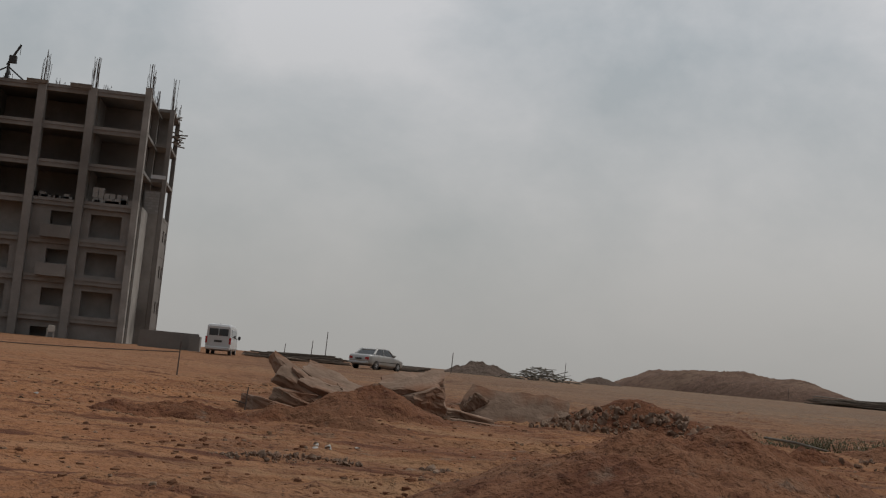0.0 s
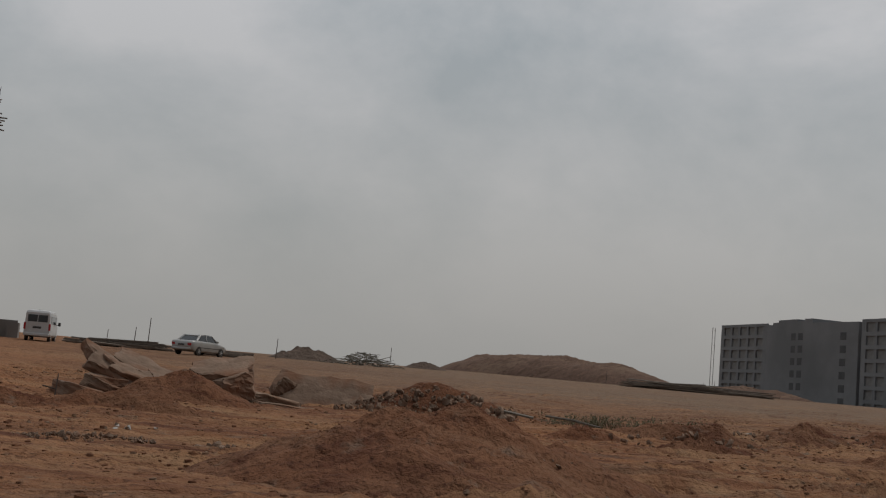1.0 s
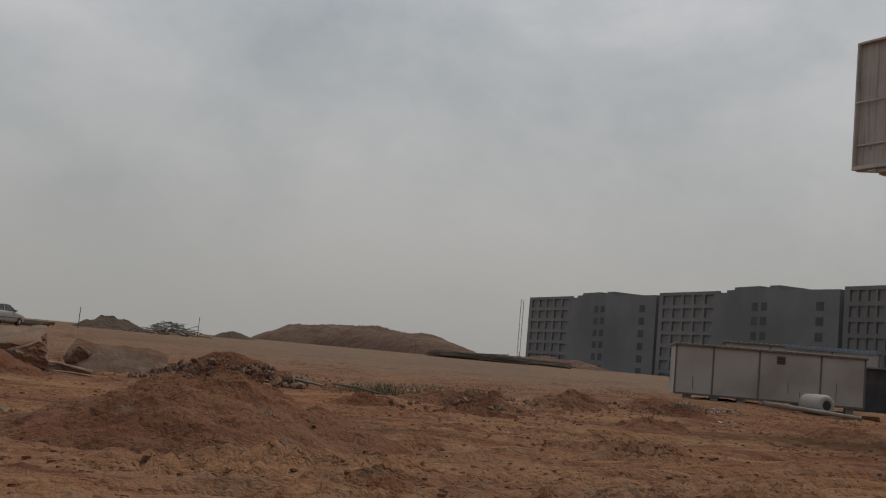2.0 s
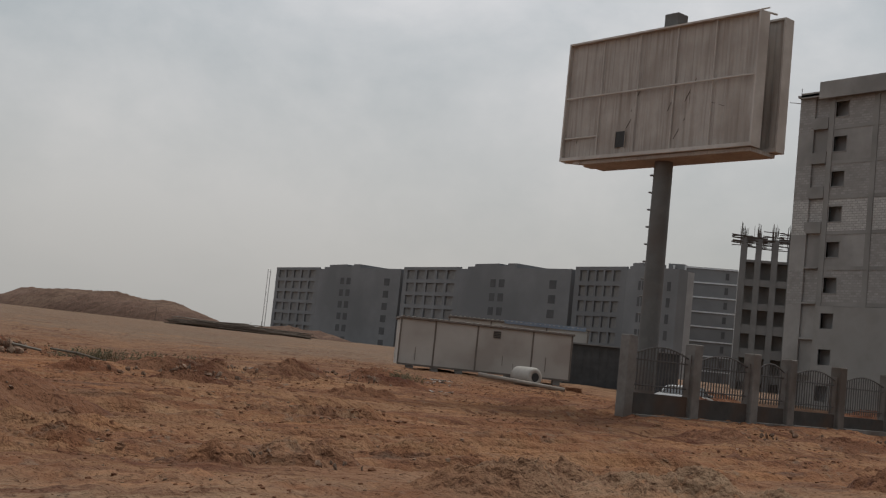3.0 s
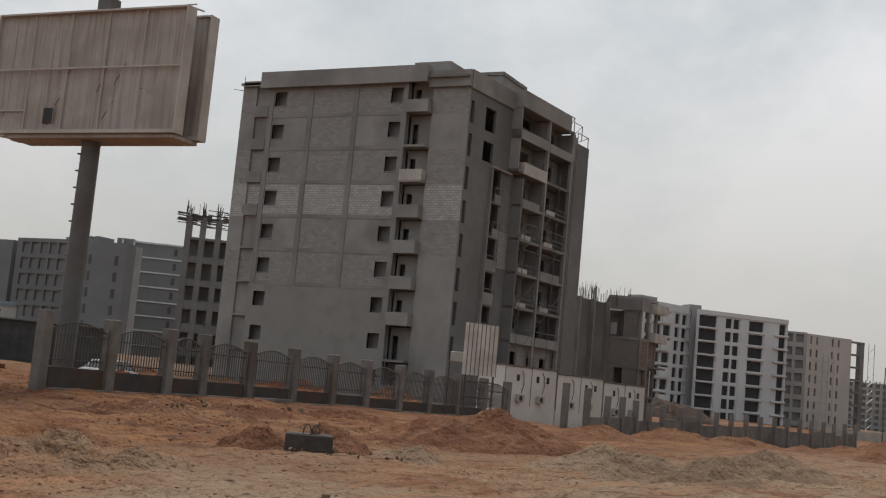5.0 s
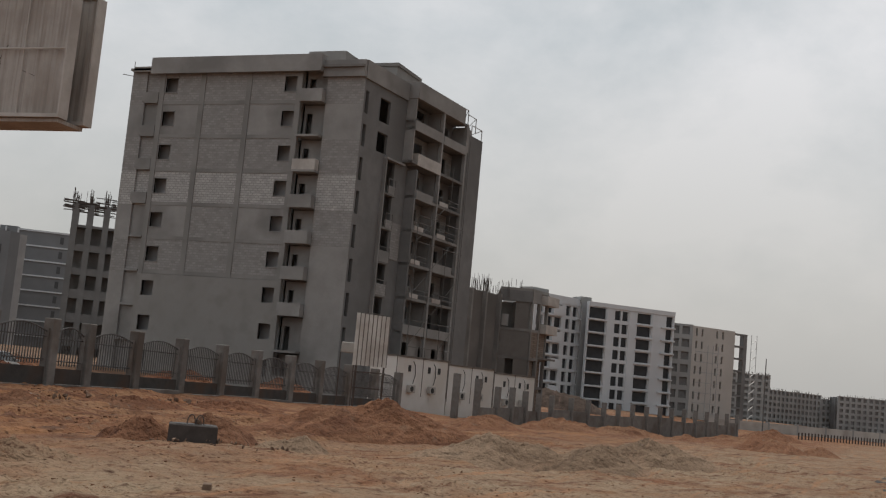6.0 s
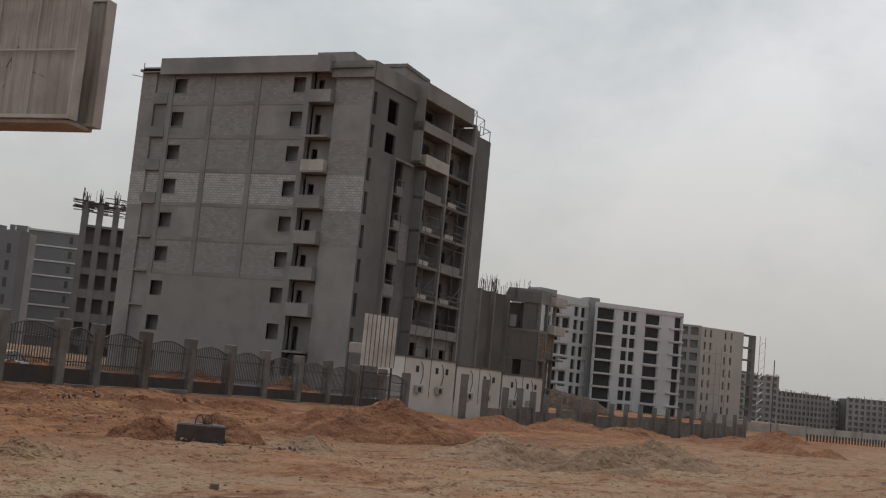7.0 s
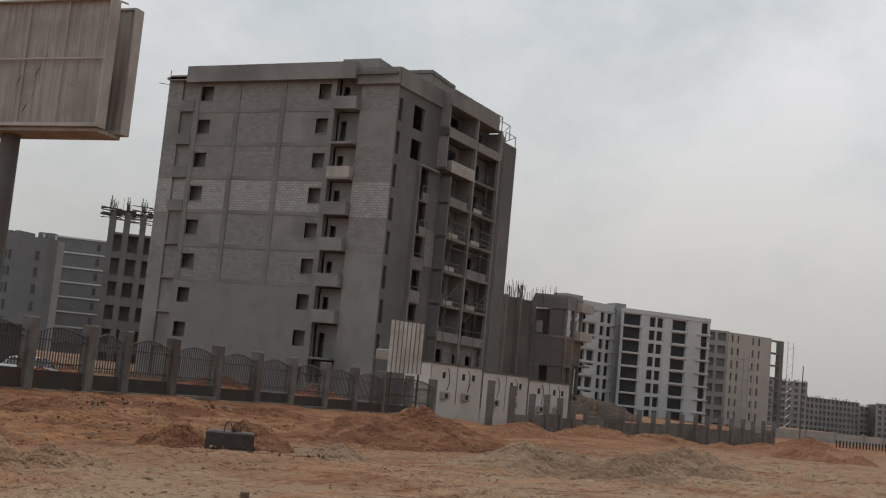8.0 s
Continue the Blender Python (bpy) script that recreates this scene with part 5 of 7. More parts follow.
heap("dirt_mound", "fresh orange soil heap below the fence", 33.6, 4.0, 4.8, 2.3, 1.1, M["soil_orange"], 15, -30, 1.3, 0.16, n=110, rings=40)
heap("dirt_mound", "tan sand heap beside the track", 29.0, -1.7, 3.2, 1.7, 0.62, M["soil_tan"], 17, -20, 1.3, 0.16, n=110, rings=40)
heap("dirt_mound", "tan and orange sand heap near the road", 37.2, -4.0, 3.4, 1.9, 0.75, M["soil_tan"], 19, -15, 1.3, 0.16, n=110, rings=40)
heap("dirt_mound", "grey sand heap beside the track", 31.5, -3.6, 2.4, 1.5, 0.6, M["soil_tan"], 21, -15, 1.3, 0.14, n=96, rings=36)
heap("dirt_mound", "dark orange soil heap by the far road", 70, -4.0, 4.0, 2.2, 0.8, M["soil_orange"], 23, 0, 1.3, 0.16)
heap("dirt_mound", "long orange soil heap at the end of the post row", 124, 6.0, 5.0, 2.0, 0.5, M["soil_orange"], 25, -25, 1.3, 0.2)
heap("dirt_mound", "orange soil heap beside the far road", 88, -5.5, 3.5, 1.8, 0.55, M["soil_orange"], 27, 10, 1.3, 0.2)
heap("dirt_mound", "dark brown earth bank behind the post row", 186, 42.5, 11, 4.0, 2.5, M["soil_grey"], 33, -48, 2.2, 0.35)
heap("dirt_mound", "orange soil heap behind the post row", 152, 5.0, 7.0, 3.0, 1.2, M["soil_orange"], 29, -25, 1.3, 0.2)
for i, (x, y, rx, ry, h, key, what) in enumerate((
        (18.6, 28.4, 2.6, 1.1, 0.42, "soil_heap", "low ridge of dug brown soil and clods"), (23.2, 29.6, 2.4, 1.2, 0.5, "soil_heap", "low ridge of dug brown soil and clods"),
        (28.0, 30.6, 2.6, 1.2, 0.45, "soil_heap", "low ridge of dug brown soil and clods"), (21.5, 33.2, 2.5, 1.0, 0.4, "soil_heap", "low ridge of dug brown soil and clods"),
        (31.3, 36.0, 2.8, 1.2, 0.4, "soil_heap", "low ridge of dug brown soil and clods"), (23.0, 24.6, 2.2, 0.9, 0.34, "soil_orange", "low red soil heap beside wheel ruts"),
        (16.6, 24.2, 1.9, 0.9, 0.3, "soil_heap", "low ridge of dug brown soil and clods"), (6.4, 6.4, 1.3, 0.8, 0.22, "soil", "small heap of brown clods"),
        (9.6, 5.3, 1.3, 0.8, 0.3, "soil", "small heap of brown clods"), (8.0, 4.9, 0.9, 0.6, 0.2, "soil", "small heap of brown clods"),
        (12.9, 4.2, 1.7, 0.9, 0.32, "soil", "small heap of brown clods"), (14.6, 1.4, 1.7, 0.9, 0.3, "soil", "small heap of brown clods"),
        (5.4, 9.4, 1.8, 0.9, 0.28, "soil_heap", "small heap of brown clods"), (12.6, 6.6, 1.9, 0.7, 0.24, "soil", "small heap of brown clods"),
        (16.5, 4.6, 2.2, 0.7, 0.22, "soil", "small heap of brown clods"), (20.6, 3.3, 1.0, 0.7, 0.42, "soil_heap", "soil thrown up beside a concrete box"),
        (22.6, 2.6, 1.9, 0.9, 0.5, "soil_heap", "soil thrown up beside a concrete box"), (23.2, 1.0, 1.5, 0.8, 0.3, "soil_tan", "gravel thrown up beside a concrete box"), (13.2, 1.9, 2.4, 1.1, 0.42, "soil", "low heap of brown gravelly soil"), (11.0, 2.6, 1.6, 0.8, 0.34, "soil", "low heap of brown gravelly soil"), (46.0, 9.5, 4.5, 1.6, 0.5, "soil_orange", "long red soil bank before the post row"), (57.0, 8.6, 5.5, 1.7, 0.6, "soil_orange", "long red soil bank before the post row"), (69.0, 8.0, 6.0, 1.8, 0.6, "soil_orange", "long red soil bank before the post row"), (83.0, 7.2, 7.0, 1.9, 0.55, "soil_orange", "long red soil bank before the post row"), (98.0, 5.5, 7.0, 1.9, 0.5, "soil_orange", "long red soil bank before the post row"), (-1.5, 24.6, 2.6, 0.9, 0.28, "soil_heap", "low ridge of dug brown soil and clods"),
        (1.6, 25.6, 2.6, 0.9, 0.3, "soil_heap", "low ridge of dug brown soil and clods"), (14.6, 27.5, 1.7, 0.8, 0.3, "soil_heap", "low ridge of dug brown soil and clods"),
        (31.0, 15.6, 3.2, 1.3, 0.32, "soil_heap", "red soil bank at the foot of the fence"), (37.5, 15.8, 3.4, 1.3, 0.32, "soil_heap", "red soil bank at the foot of the fence"),
        (44.5, 15.6, 3.6, 1.3, 0.3, "soil_heap", "red soil bank at the foot of the fence"), (52.0, 14.5, 4.0, 1.3, 0.3, "soil_heap", "red soil bank at the foot of the fence"),
        (33.5, 27.0, 2.4, 1.6, 0.4, "soil_heap", "low heap of brown soil beside the cabins"), (48.0, 30.5, 4.0, 2.4, 1.2, "soil_heap", "soil heap behind the fence"),
        (56.0, 26.0, 4.6, 2.4, 1.3, "soil_heap", "soil heap behind the fence"), (42.0, 26.0, 3.6, 2.2, 1.0, "soil_heap", "soil heap behind the fence"), (65.0, 25.0, 5.0, 2.4, 1.3, "soil_heap", "soil heap behind the fence"), (37.0, 25.0, 2.6, 1.6, 0.7, "soil_heap", "soil heap behind the fence"))):
    heap("dirt_mound", what, x, y, rx, ry, h, M[key], 40 + i, (i * 37) % 50 - 25, 1.35, 0.2, n=84, rings=28)


# ---------------------------------------------------------------- broken concrete and rubble
def chunk_mesh(name, size, seed, mat, cuts=3, rough=0.12):
    """An irregular broken lump: a box cut up, skewed and chipped."""
    bm = bmesh.new()
    bmesh.ops.create_cube(bm, size=1.0)
    bmesh.ops.subdivide_edges(bm, edges=bm.edges[:], cuts=cuts, use_grid_fill=True)
    rng = random.Random(seed)
    skew = [rng.uniform(-0.25, 0.25) for _ in range(6)]
    for v in bm.verts:
        p = v.co.copy()
        q = Vector((p.x * (1 + skew[0] * p.y + skew[3] * p.z), p.y * (1 + skew[1] * p.x + skew[4] * p.z), p.z * (1 + skew[2] * p.x + skew[5] * p.y)))
        e = sum(abs(c) > 0.45 for c in p)
        if e >= 2:
            q *= 0.93 if e == 2 else 0.86
        q += Vector((noise.noise((p.x * 2.1 + seed, p.y * 2.1, p.z * 2.1)), noise.noise((p.x * 2.1, p.y * 2.1 + seed, p.z * 2.1 + 9)), noise.noise((p.x * 2.1 + 4, p.y * 2.1, p.z * 2.1 + seed)))) * rough
        v.co = Vector((q.x * size[0], q.y * size[1], q.z * size[2]))
    me = bpy.data.meshes.new(name)
    bm.to_mesh(me)
    bm.free()
    me.materials.append(mat)
    return me


def plate_mesh(name, size, seed, mat):
    """A broken plate: a slab with a ragged outline, fractured edges and a rough skin."""
    rng_ = random.Random(seed)
    n_ = 9
    rad = [rng_.uniform(0.62, 1.16) for _ in range(n_)]
    thin = rng_.choice((-1, 1)) * rng_.uniform(0.12, 0.35)
    skew = rng_.uniform(-0.35, 0.35)
    bm = bmesh.new()
    bmesh.ops.create_cube(bm, size=1.0)
    bmesh.ops.subdivide_edges(bm, edges=bm.edges[:], cuts=9, use_grid_fill=True)
    for v in bm.verts:
        p = v.co.copy()
        k = (math.atan2(p.y, p.x) / (2 * math.pi) + 0.5) * n_
        r0, r1 = rad[int(k) % n_], rad[(int(k) + 1) % n_]
        f = r0 + (r1 - r0) * (k - int(k))
        far_ = max(abs(p.x), abs(p.y)) * 2
        f = 1 + (f - 1) * far_ ** 2
        # one end thinner than the other, rims worn down
        h = p.z * (1 + thin * p.x * 1.6) * (1 - 0.14 * far_ ** 6)
        q = Vector(((p.x + skew * p.y * 0.6) * f * size[0], p.y * f * size[1], h * size[2]))
        w = Vector((q.x + seed, q.y, q.z))
        q.z += 0.05 * noise.noise((q.x * 1.3 + seed, q.y * 1.3, seed)) + 0.03 * noise.noise((w.x * 3.4, w.y * 3.4, w.z * 3.4)) + 0.022 * noise.noise((w.x * 9, w.y * 9, w.z * 9))
        if far_ > 0.75:
            q.x += 0.10 * noise.noise((w.x * 2.7, w.y * 2.7, w.z * 4)) + 0.05 * noise.noise((w.x * 8, w.y * 8, w.z * 12))
            q.y += 0.10 * noise.noise((w.x * 2.7 + 5, w.y * 2.7, w.z * 4)) + 0.05 * noise.noise((w.x * 8 + 5, w.y * 8, w.z * 12))
        v.co = q
    me_ = bpy.data.meshes.new(name)
    bm.to_mesh(me_)
    bm.free()
    me_.materials.append(mat)
    return me_


SLAB = "broken concrete slab half buried in red soil"
for i, (x, y, z, size, rot, label, key) in enumerate((
        (1.3, 31.3, 1.16, (1.9, 0.75, 0.32), (34, 30, -10), "tilted broken concrete slab on a heap of red soil", "slab"),
        (2.3, 32.2, 1.26, (2.2, 0.9, 0.32), (28, 24, -8), "tilted broken concrete slab on a heap of red soil", "slab"),
        (1.75, 31.6, 1.02, (2.0, 0.9, 0.32), (22, 22, 6), "tilted broken concrete slab on a heap of red soil", "slab"),
        (1.15, 31.2, 0.86, (1.5, 0.9, 0.32), (4, 8, 6), SLAB, "slab"),
        (1.45, 31.0, 0.60, (1.8, 0.9, 0.34), (0, 18, -4), SLAB, "slab"),
        (0.6, 30.6, 0.46, (1.5, 0.8, 0.42), (0, 9, 10), "low lump of broken concrete on the soil", "slab"),
        (1.9, 31.2, 1.12, (1.7, 0.6, 0.2), (30, 20, 4), "thin broken slab in a tilted stack", "slab"),
        (2.5, 31.5, 0.98, (1.5, 0.6, 0.18), (22, 14, -14), "thin broken slab in a tilted stack", "slab"),
        (2.9, 31.9, 0.92, (1.1, 0.7, 0.16), (20, 24, 30), "small broken slab wedged under larger ones", "slab"),
        (4.6, 33.2, 1.36, (2.0, 1.1, 0.42), (30, -6, 14), "upturned slab of broken concrete with a pointed end", "slab"),
        (4.95, 33.0, 0.92, (1.2, 0.8, 0.8), (0, -8, 20), "reddish lump of broken concrete under a slab", "slab"),
        (6.3, 33.6, 0.55, (1.7, 0.9, 0.42), (0, 6, 0), "reddish boulder on the soil", "rock"),
        (6.9, 33.2, 0.34, (2.4, 0.8, 0.36), (0, 5, -6), SLAB, "slab"),
        (6.85, 35.2, 0.95, (0.55, 0.8, 0.8), (0, 34, 10), "dark edge piece of broken concrete", "rock"),
        (8.15, 35.0, 0.7, (3.2, 1.8, 0.5), (52, 10, -8), "large leaning slab of broken concrete", "slab"),
        (8.4, 35.8, 1.3, (2.0, 0.9, 0.22), (4, 2, -6), "flat slab lying on a leaning slab", "slab"),
        (9.7, 34.7, 0.62, (1.1, 0.8, 0.3), (38, 20, -20), SLAB, "slab"))):
    ob = new("concrete_chunk", plate_mesh("concrete_chunk", size, 60 + i, M[key]))
    ob.matrix_basis = pose(x, y, z, *rot)
    tagged(ob, label, "rubble", "broken slabs")

def rock_mesh(seed):
    """An angular stone: a twenty-sided lump with its corners pushed about."""
    rng_ = random.Random(seed)
    bm = bmesh.new()
    bmesh.ops.create_icosphere(bm, subdivisions=1, radius=0.5)
    sq = (rng_.uniform(0.9, 1.2), rng_.uniform(0.65, 0.95), rng_.uniform(0.45, 0.75))
    for v in bm.verts:
        v.co *= rng_.uniform(0.5, 1.3)
        v.co = Vector((v.co.x * sq[0], v.co.y * sq[1], v.co.z * sq[2]))
    me_ = bpy.data.meshes.new("rock")
    bm.to_mesh(me_)
    bm.free()
    me_.materials.append(M["rock"])
    return me_


ROCKS = [rock_mesh(90 + i) for i in range(10)]


def rubble(label, cx, cy, rx, ry, h, count, smin, smax, seed, turn=0.0):
    rng = random.Random(seed)
    t = thing("rubble_pile", label, "rubble", (cx, cy, ground(cx, cy)))
    a = radians(turn)
    for _ in range(count):
        r, b = math.sqrt(rng.random()), rng.uniform(0, 2 * math.pi)
        lx, ly = r * rx * math.cos(b), r * ry * math.sin(b)
        x, y = lx * math.cos(a) - ly * math.sin(a), lx * math.sin(a) + ly * math.cos(a)
        s = rng.uniform(smin, smax) * (0.7 + 0.6 * rng.random() ** 3)
        ob = new("rock", rng.choice(ROCKS))
        ob.parent = t
        z = h * max(0.0, 1 - r ** 1.5) * rng.uniform(0.8, 1.05) + ground(cx + x, cy + y) - ground(cx, cy)
        ob.matrix_basis = pose(x, y, z + s * 0.1, rng.uniform(0, 360), rng.uniform(0, 360), rng.uniform(0, 360)) @ Matrix.Scale(s, 4)
    return t


heap("dirt_mound", "grey rubble-strewn soil heap", 12.2, 34.8, 3.3, 1.9, 1.0, M["soil_heap"], 71, -8, 1.5, 0.12)
rubble("grey broken stones tipped in a long pile", 12.0, 34.5, 3.1, 1.3, 0.95, 240, 0.12, 0.5, 5, -8)
rubble("smaller broken stones filling a long pile", 11.6, 34.1, 3.0, 1.1, 0.8, 290, 0.06, 0.18, 55, -8)
rubble("scattered grey stones at the foot of a pile", 10.0, 33.4, 1.7, 0.7, 0.2, 40, 0.12, 0.4, 6)
rubble("small stones and pale rubble on flat soil", 0.9, 16.3, 1.3, 0.5, 0.1, 190, 0.03, 0.13, 7, 10)
rubble("small stones on a heap of red soil", 6.2, 12.2, 2.7, 1.9, 0.86, 150, 0.04, 0.16, 8)
rubble("pale stones beside a soil heap", 3.05, 15.6, 0.5, 0.3, 0.1, 12, 0.1, 0.24, 9)
rubble("brown clods and stones near the track", 9.0, 5.0, 1.6, 0.6, 0.2, 60, 0.04, 0.13, 10, -10)
rubble("stones along the foot of the fence", 38.0, 17.2, 7.0, 0.8, 0.1, 60, 0.1, 0.3, 11)
rubble("stones around a concrete box", 20.6, 1.2, 2.2, 1.0, 0.12, 60, 0.04, 0.11, 12, -35)
rubble("clods along a low soil ridge", 25.0, 30.0, 6.0, 1.2, 0.35, 110, 0.08, 0.26, 13, 8)
rubble("clods along a low soil ridge", 17.5, 27.0, 3.0, 1.2, 0.3, 50, 0.1, 0.3, 14)

# loose clods and stones all over the near ground, thickest where it is dug up
def scatter(name, label, mat, tries, small, large, seed, bare):
    rng_ = random.Random(seed)
    g = Mesh()
    for _ in range(tries):
        x, y = rng_.uniform(-8, 46), rng_.uniform(-8, 42)
        lump = noise.noise((x * 0.22, y * 0.3, 7.0)) + 0.5 * noise.noise((x * 0.9, y * 1.1, 2.0))
        if rng_.random() > bare + 1.5 * max(0.0, lump):
            continue
        s_ = small + (large - small) * rng_.random() ** 5
        if y < 4.5:
            s_ *= 0.55
        z = surf(x, y)
        a = rng_.uniform(0, 6.28)
        k = [rng_.uniform(0.7, 1.25) * s_ for _ in range(10)]
        o = len(g.v)
        for ring_, (h, r_) in enumerate(((-0.3, 1.0), (rng_.uniform(0.25, 0.5), 0.85))):
            for q in range(5):
                e = a + 1.2566 * q + 0.4 * ring_
                g.v.append((x + math.cos(e) * k[q + 5 * ring_] * r_, y + math.sin(e) * k[q + 5 * ring_] * r_ * 0.8, z + h * k[9 - q]))
        g.v.append((x + 0.2 * k[0], y - 0.2 * k[3], z + s_ * rng_.uniform(0.5, 0.8)))
        for q in range(5):
            w_ = (q + 1) % 5
            g.f += [(o + q, o + w_, o + 5 + w_, o + 5 + q), (o + 5 + q, o + 5 + w_, o + 10)]
    me_ = bpy.data.meshes.new(name)
    me_.from_pydata(g.v, [], g.f)
    me_.materials.append(mat)
    tagged(new(name, me_), label, "gravel", kind="stuff")


scatter("soil_clods", "red-brown clods scattered over dug soil", M["clod"], 90000, 0.012, 0.075, 21, 0.16)
scatter("gravel", "small dusty stones scattered over the soil", M["stone"], 34000, 0.01, 0.06, 22, 0.12)


# ---------------------------------------------------------------- billboard
def billboard():
    u = Vector((0.0597, -0.9982, 0))
    fx, fy = 33.40, 27.37
    turn = math.degrees(math.atan2(u.y, u.x))
    t = thing("billboard", "empty brown double-sided billboard on a grey steel mast", "billboard", (fx, fy, 0.0), turn)
    # local: x along the board from its far end, y away from the viewer's side (negative), z up
    W, Z0, Z1 = 9.39, 10.5, 15.48

    def tray(y0, y1, name, front):
        """An open shallow tray: rim, ribbed sheet, stiffening tubes."""
        b = new(name)
        b.parent = t
        tagged(b, "pale-rimmed shallow tray with ribbed brown sheet")
        sgn = 1 if front else -1
        yf, yb = (y0, y1) if front else (y1, y0)
        d = yb - yf
        Mesh().box(0, W, min(yf, yb), max(yf, yb), Z1 - 0.07, Z1).part("top_rim", M["board_frame"], b)
        Mesh().box(0, W, min(yf, yb), max(yf, yb), Z0, Z0 + 0.14).part("bottom_rim", M["board_frame"], b)
        Mesh().box(0, 0.07, min(yf, yb), max(yf, yb), Z0 + 0.14, Z1 - 0.07).part("side_rim", M["board_frame"], b)
        Mesh().box(W - 0.07, W, min(yf, yb), max(yf, yb), Z0 + 0.14, Z1 - 0.07).part("side_rim", M["board_frame"], b)
        s = Mesh()
        n = 92
        vs = []
        for i in range(n + 1):
            x = 0.08 + (W - 0.16) * i / n
            y = yf + d * 0.30 + (0.035 if i % 4 in (1, 2) else 0.0) * sgn
            vs += [(x, y, Z0 + 0.12), (x, y, Z1 - 0.06)]
        s.add(vs, [(2 * i, 2 * i + 2, 2 * i + 3, 2 * i + 1) for i in range(n)])
        s.add([(x, y + 0.03 * sgn, z) for x, y, z in vs], [(2 * i, 2 * i + 1, 2 * i + 3, 2 * i + 2) for i in range(n)])
        s.part("ribbed_sheet", M["board_sheet"], b)
        if not front:
            for zz in (1.2, 2.5, 3.8):
                Mesh().box(0.1, W - 0.08, yb - 0.12, yb - 0.02, Z0 + zz, Z0 + zz + 0.08).part("stiffener", M["board_frame"], b)
        if front:
            yy = yf + d * 0.19
            for f in (0.2, 0.405, 0.6, 0.79):
                Mesh().tube((W * f, yy, Z0 + 0.14), (W * f, yy, Z1 - 0.07), 0.028).part("stiffener", M["board_frame"], b)
            Mesh().tube((0.07, yy - 0.06, Z0 + 2.62), (W - 0.07, yy - 0.06, Z0 + 2.62), 0.04).part("stiffener", M["board_frame"], b)
            Mesh().tube((0.1, yy, Z0 + 0.95), (W * 0.2, yy, Z0 + 0.95), 0.035).part("stiffener", M["board_frame"], b)
            for x0, z0, x1, z1 in ((3.1, 11.3, 3.6, 12.1), (3.5, 12.3, 3.75, 12.75), (3.75, 12.9, 4.1, 13.4), (5.7, 11.0, 6.2, 11.8), (6.1, 12.4, 6.6, 13.3), (6.4, 11.6, 6.35, 12.9), (0.7, 11.25, 0.75, 11.5), (7.4, 12.3, 8.0, 12.1), (5.2, 11.9, 5.5, 12.5)):
                Mesh().tube((x0, yy + 0.08, z0), (x1, yy + 0.08, z1), 0.012, n=4).part("loose_wire", M["steel"], b)
            Mesh().box(2.85, 3.35, yf + d * 0.25, yf + d * 0.29, Z0 + 0.42, Z0 + 1.05).part("hatch", M["plastic_dark"], b)
            for x in (2.83, 3.35):
                Mesh().box(x, x + 0.03, yf + d * 0.2, yf + d * 0.25, Z0 + 0.4, Z0 + 1.08).part("hatch_trim", M["board_sheet"], b)
        return b

    tray(0.0, 0.56, "front_tray", True)
    tray(1.78, 1.26, "rear_tray", False).location.x = 0.2
    # the maintenance floor between the two trays, and the mast with its cap
    Mesh().box(1.0, W - 0.1, 0.15, 1.65, Z0 - 0.16, Z0 - 0.02).part("walkway", M["board_sheet"], t)
    Mesh().box(0.75, 1.05, 0.05, 0.12, Z0 - 0.12, Z0 - 0.06).tube((0.1, 0.2, Z0 - 0.02), (1.0, 0.4, Z0 - 0.12), 0.03).part("bracket", M["board_frame"], t)
    Mesh().tube((W - 0.1, 0.4, Z1 + 0.02), (W - 0.1, 1.1, Z1 + 0.1), 0.04).part("tie", M["board_frame"], t)
    Mesh().tube((W - 0.1, 0.05, Z1), (W + 0.15, 0.3, Z1 + 0.1), 0.03).part("tie", M["board_frame"], t)
    mx, my = 4.8, 0.9
    Mesh().tube((mx, my, ground(34.5, 22) - 0.4), (mx, my, Z1 + 0.2), 0.40, 0.34, n=28).part("mast", M["mast"], t, smooth=False)
    for k in range(9):
        z = 4.4 + 0.68 * k
        Mesh().tube((mx - 0.36, my, z), (mx - 0.62, my, z + 0.02), 0.04, n=5).part("step_peg", M["mast"], t)
    Mesh().box(mx - 0.34, mx + 0.34, my - 0.3, my + 0.3, Z1 - 0.1, Z1 + 0.74).part("mast_cap", M["mast"], t, bevel=0.02)


billboard()


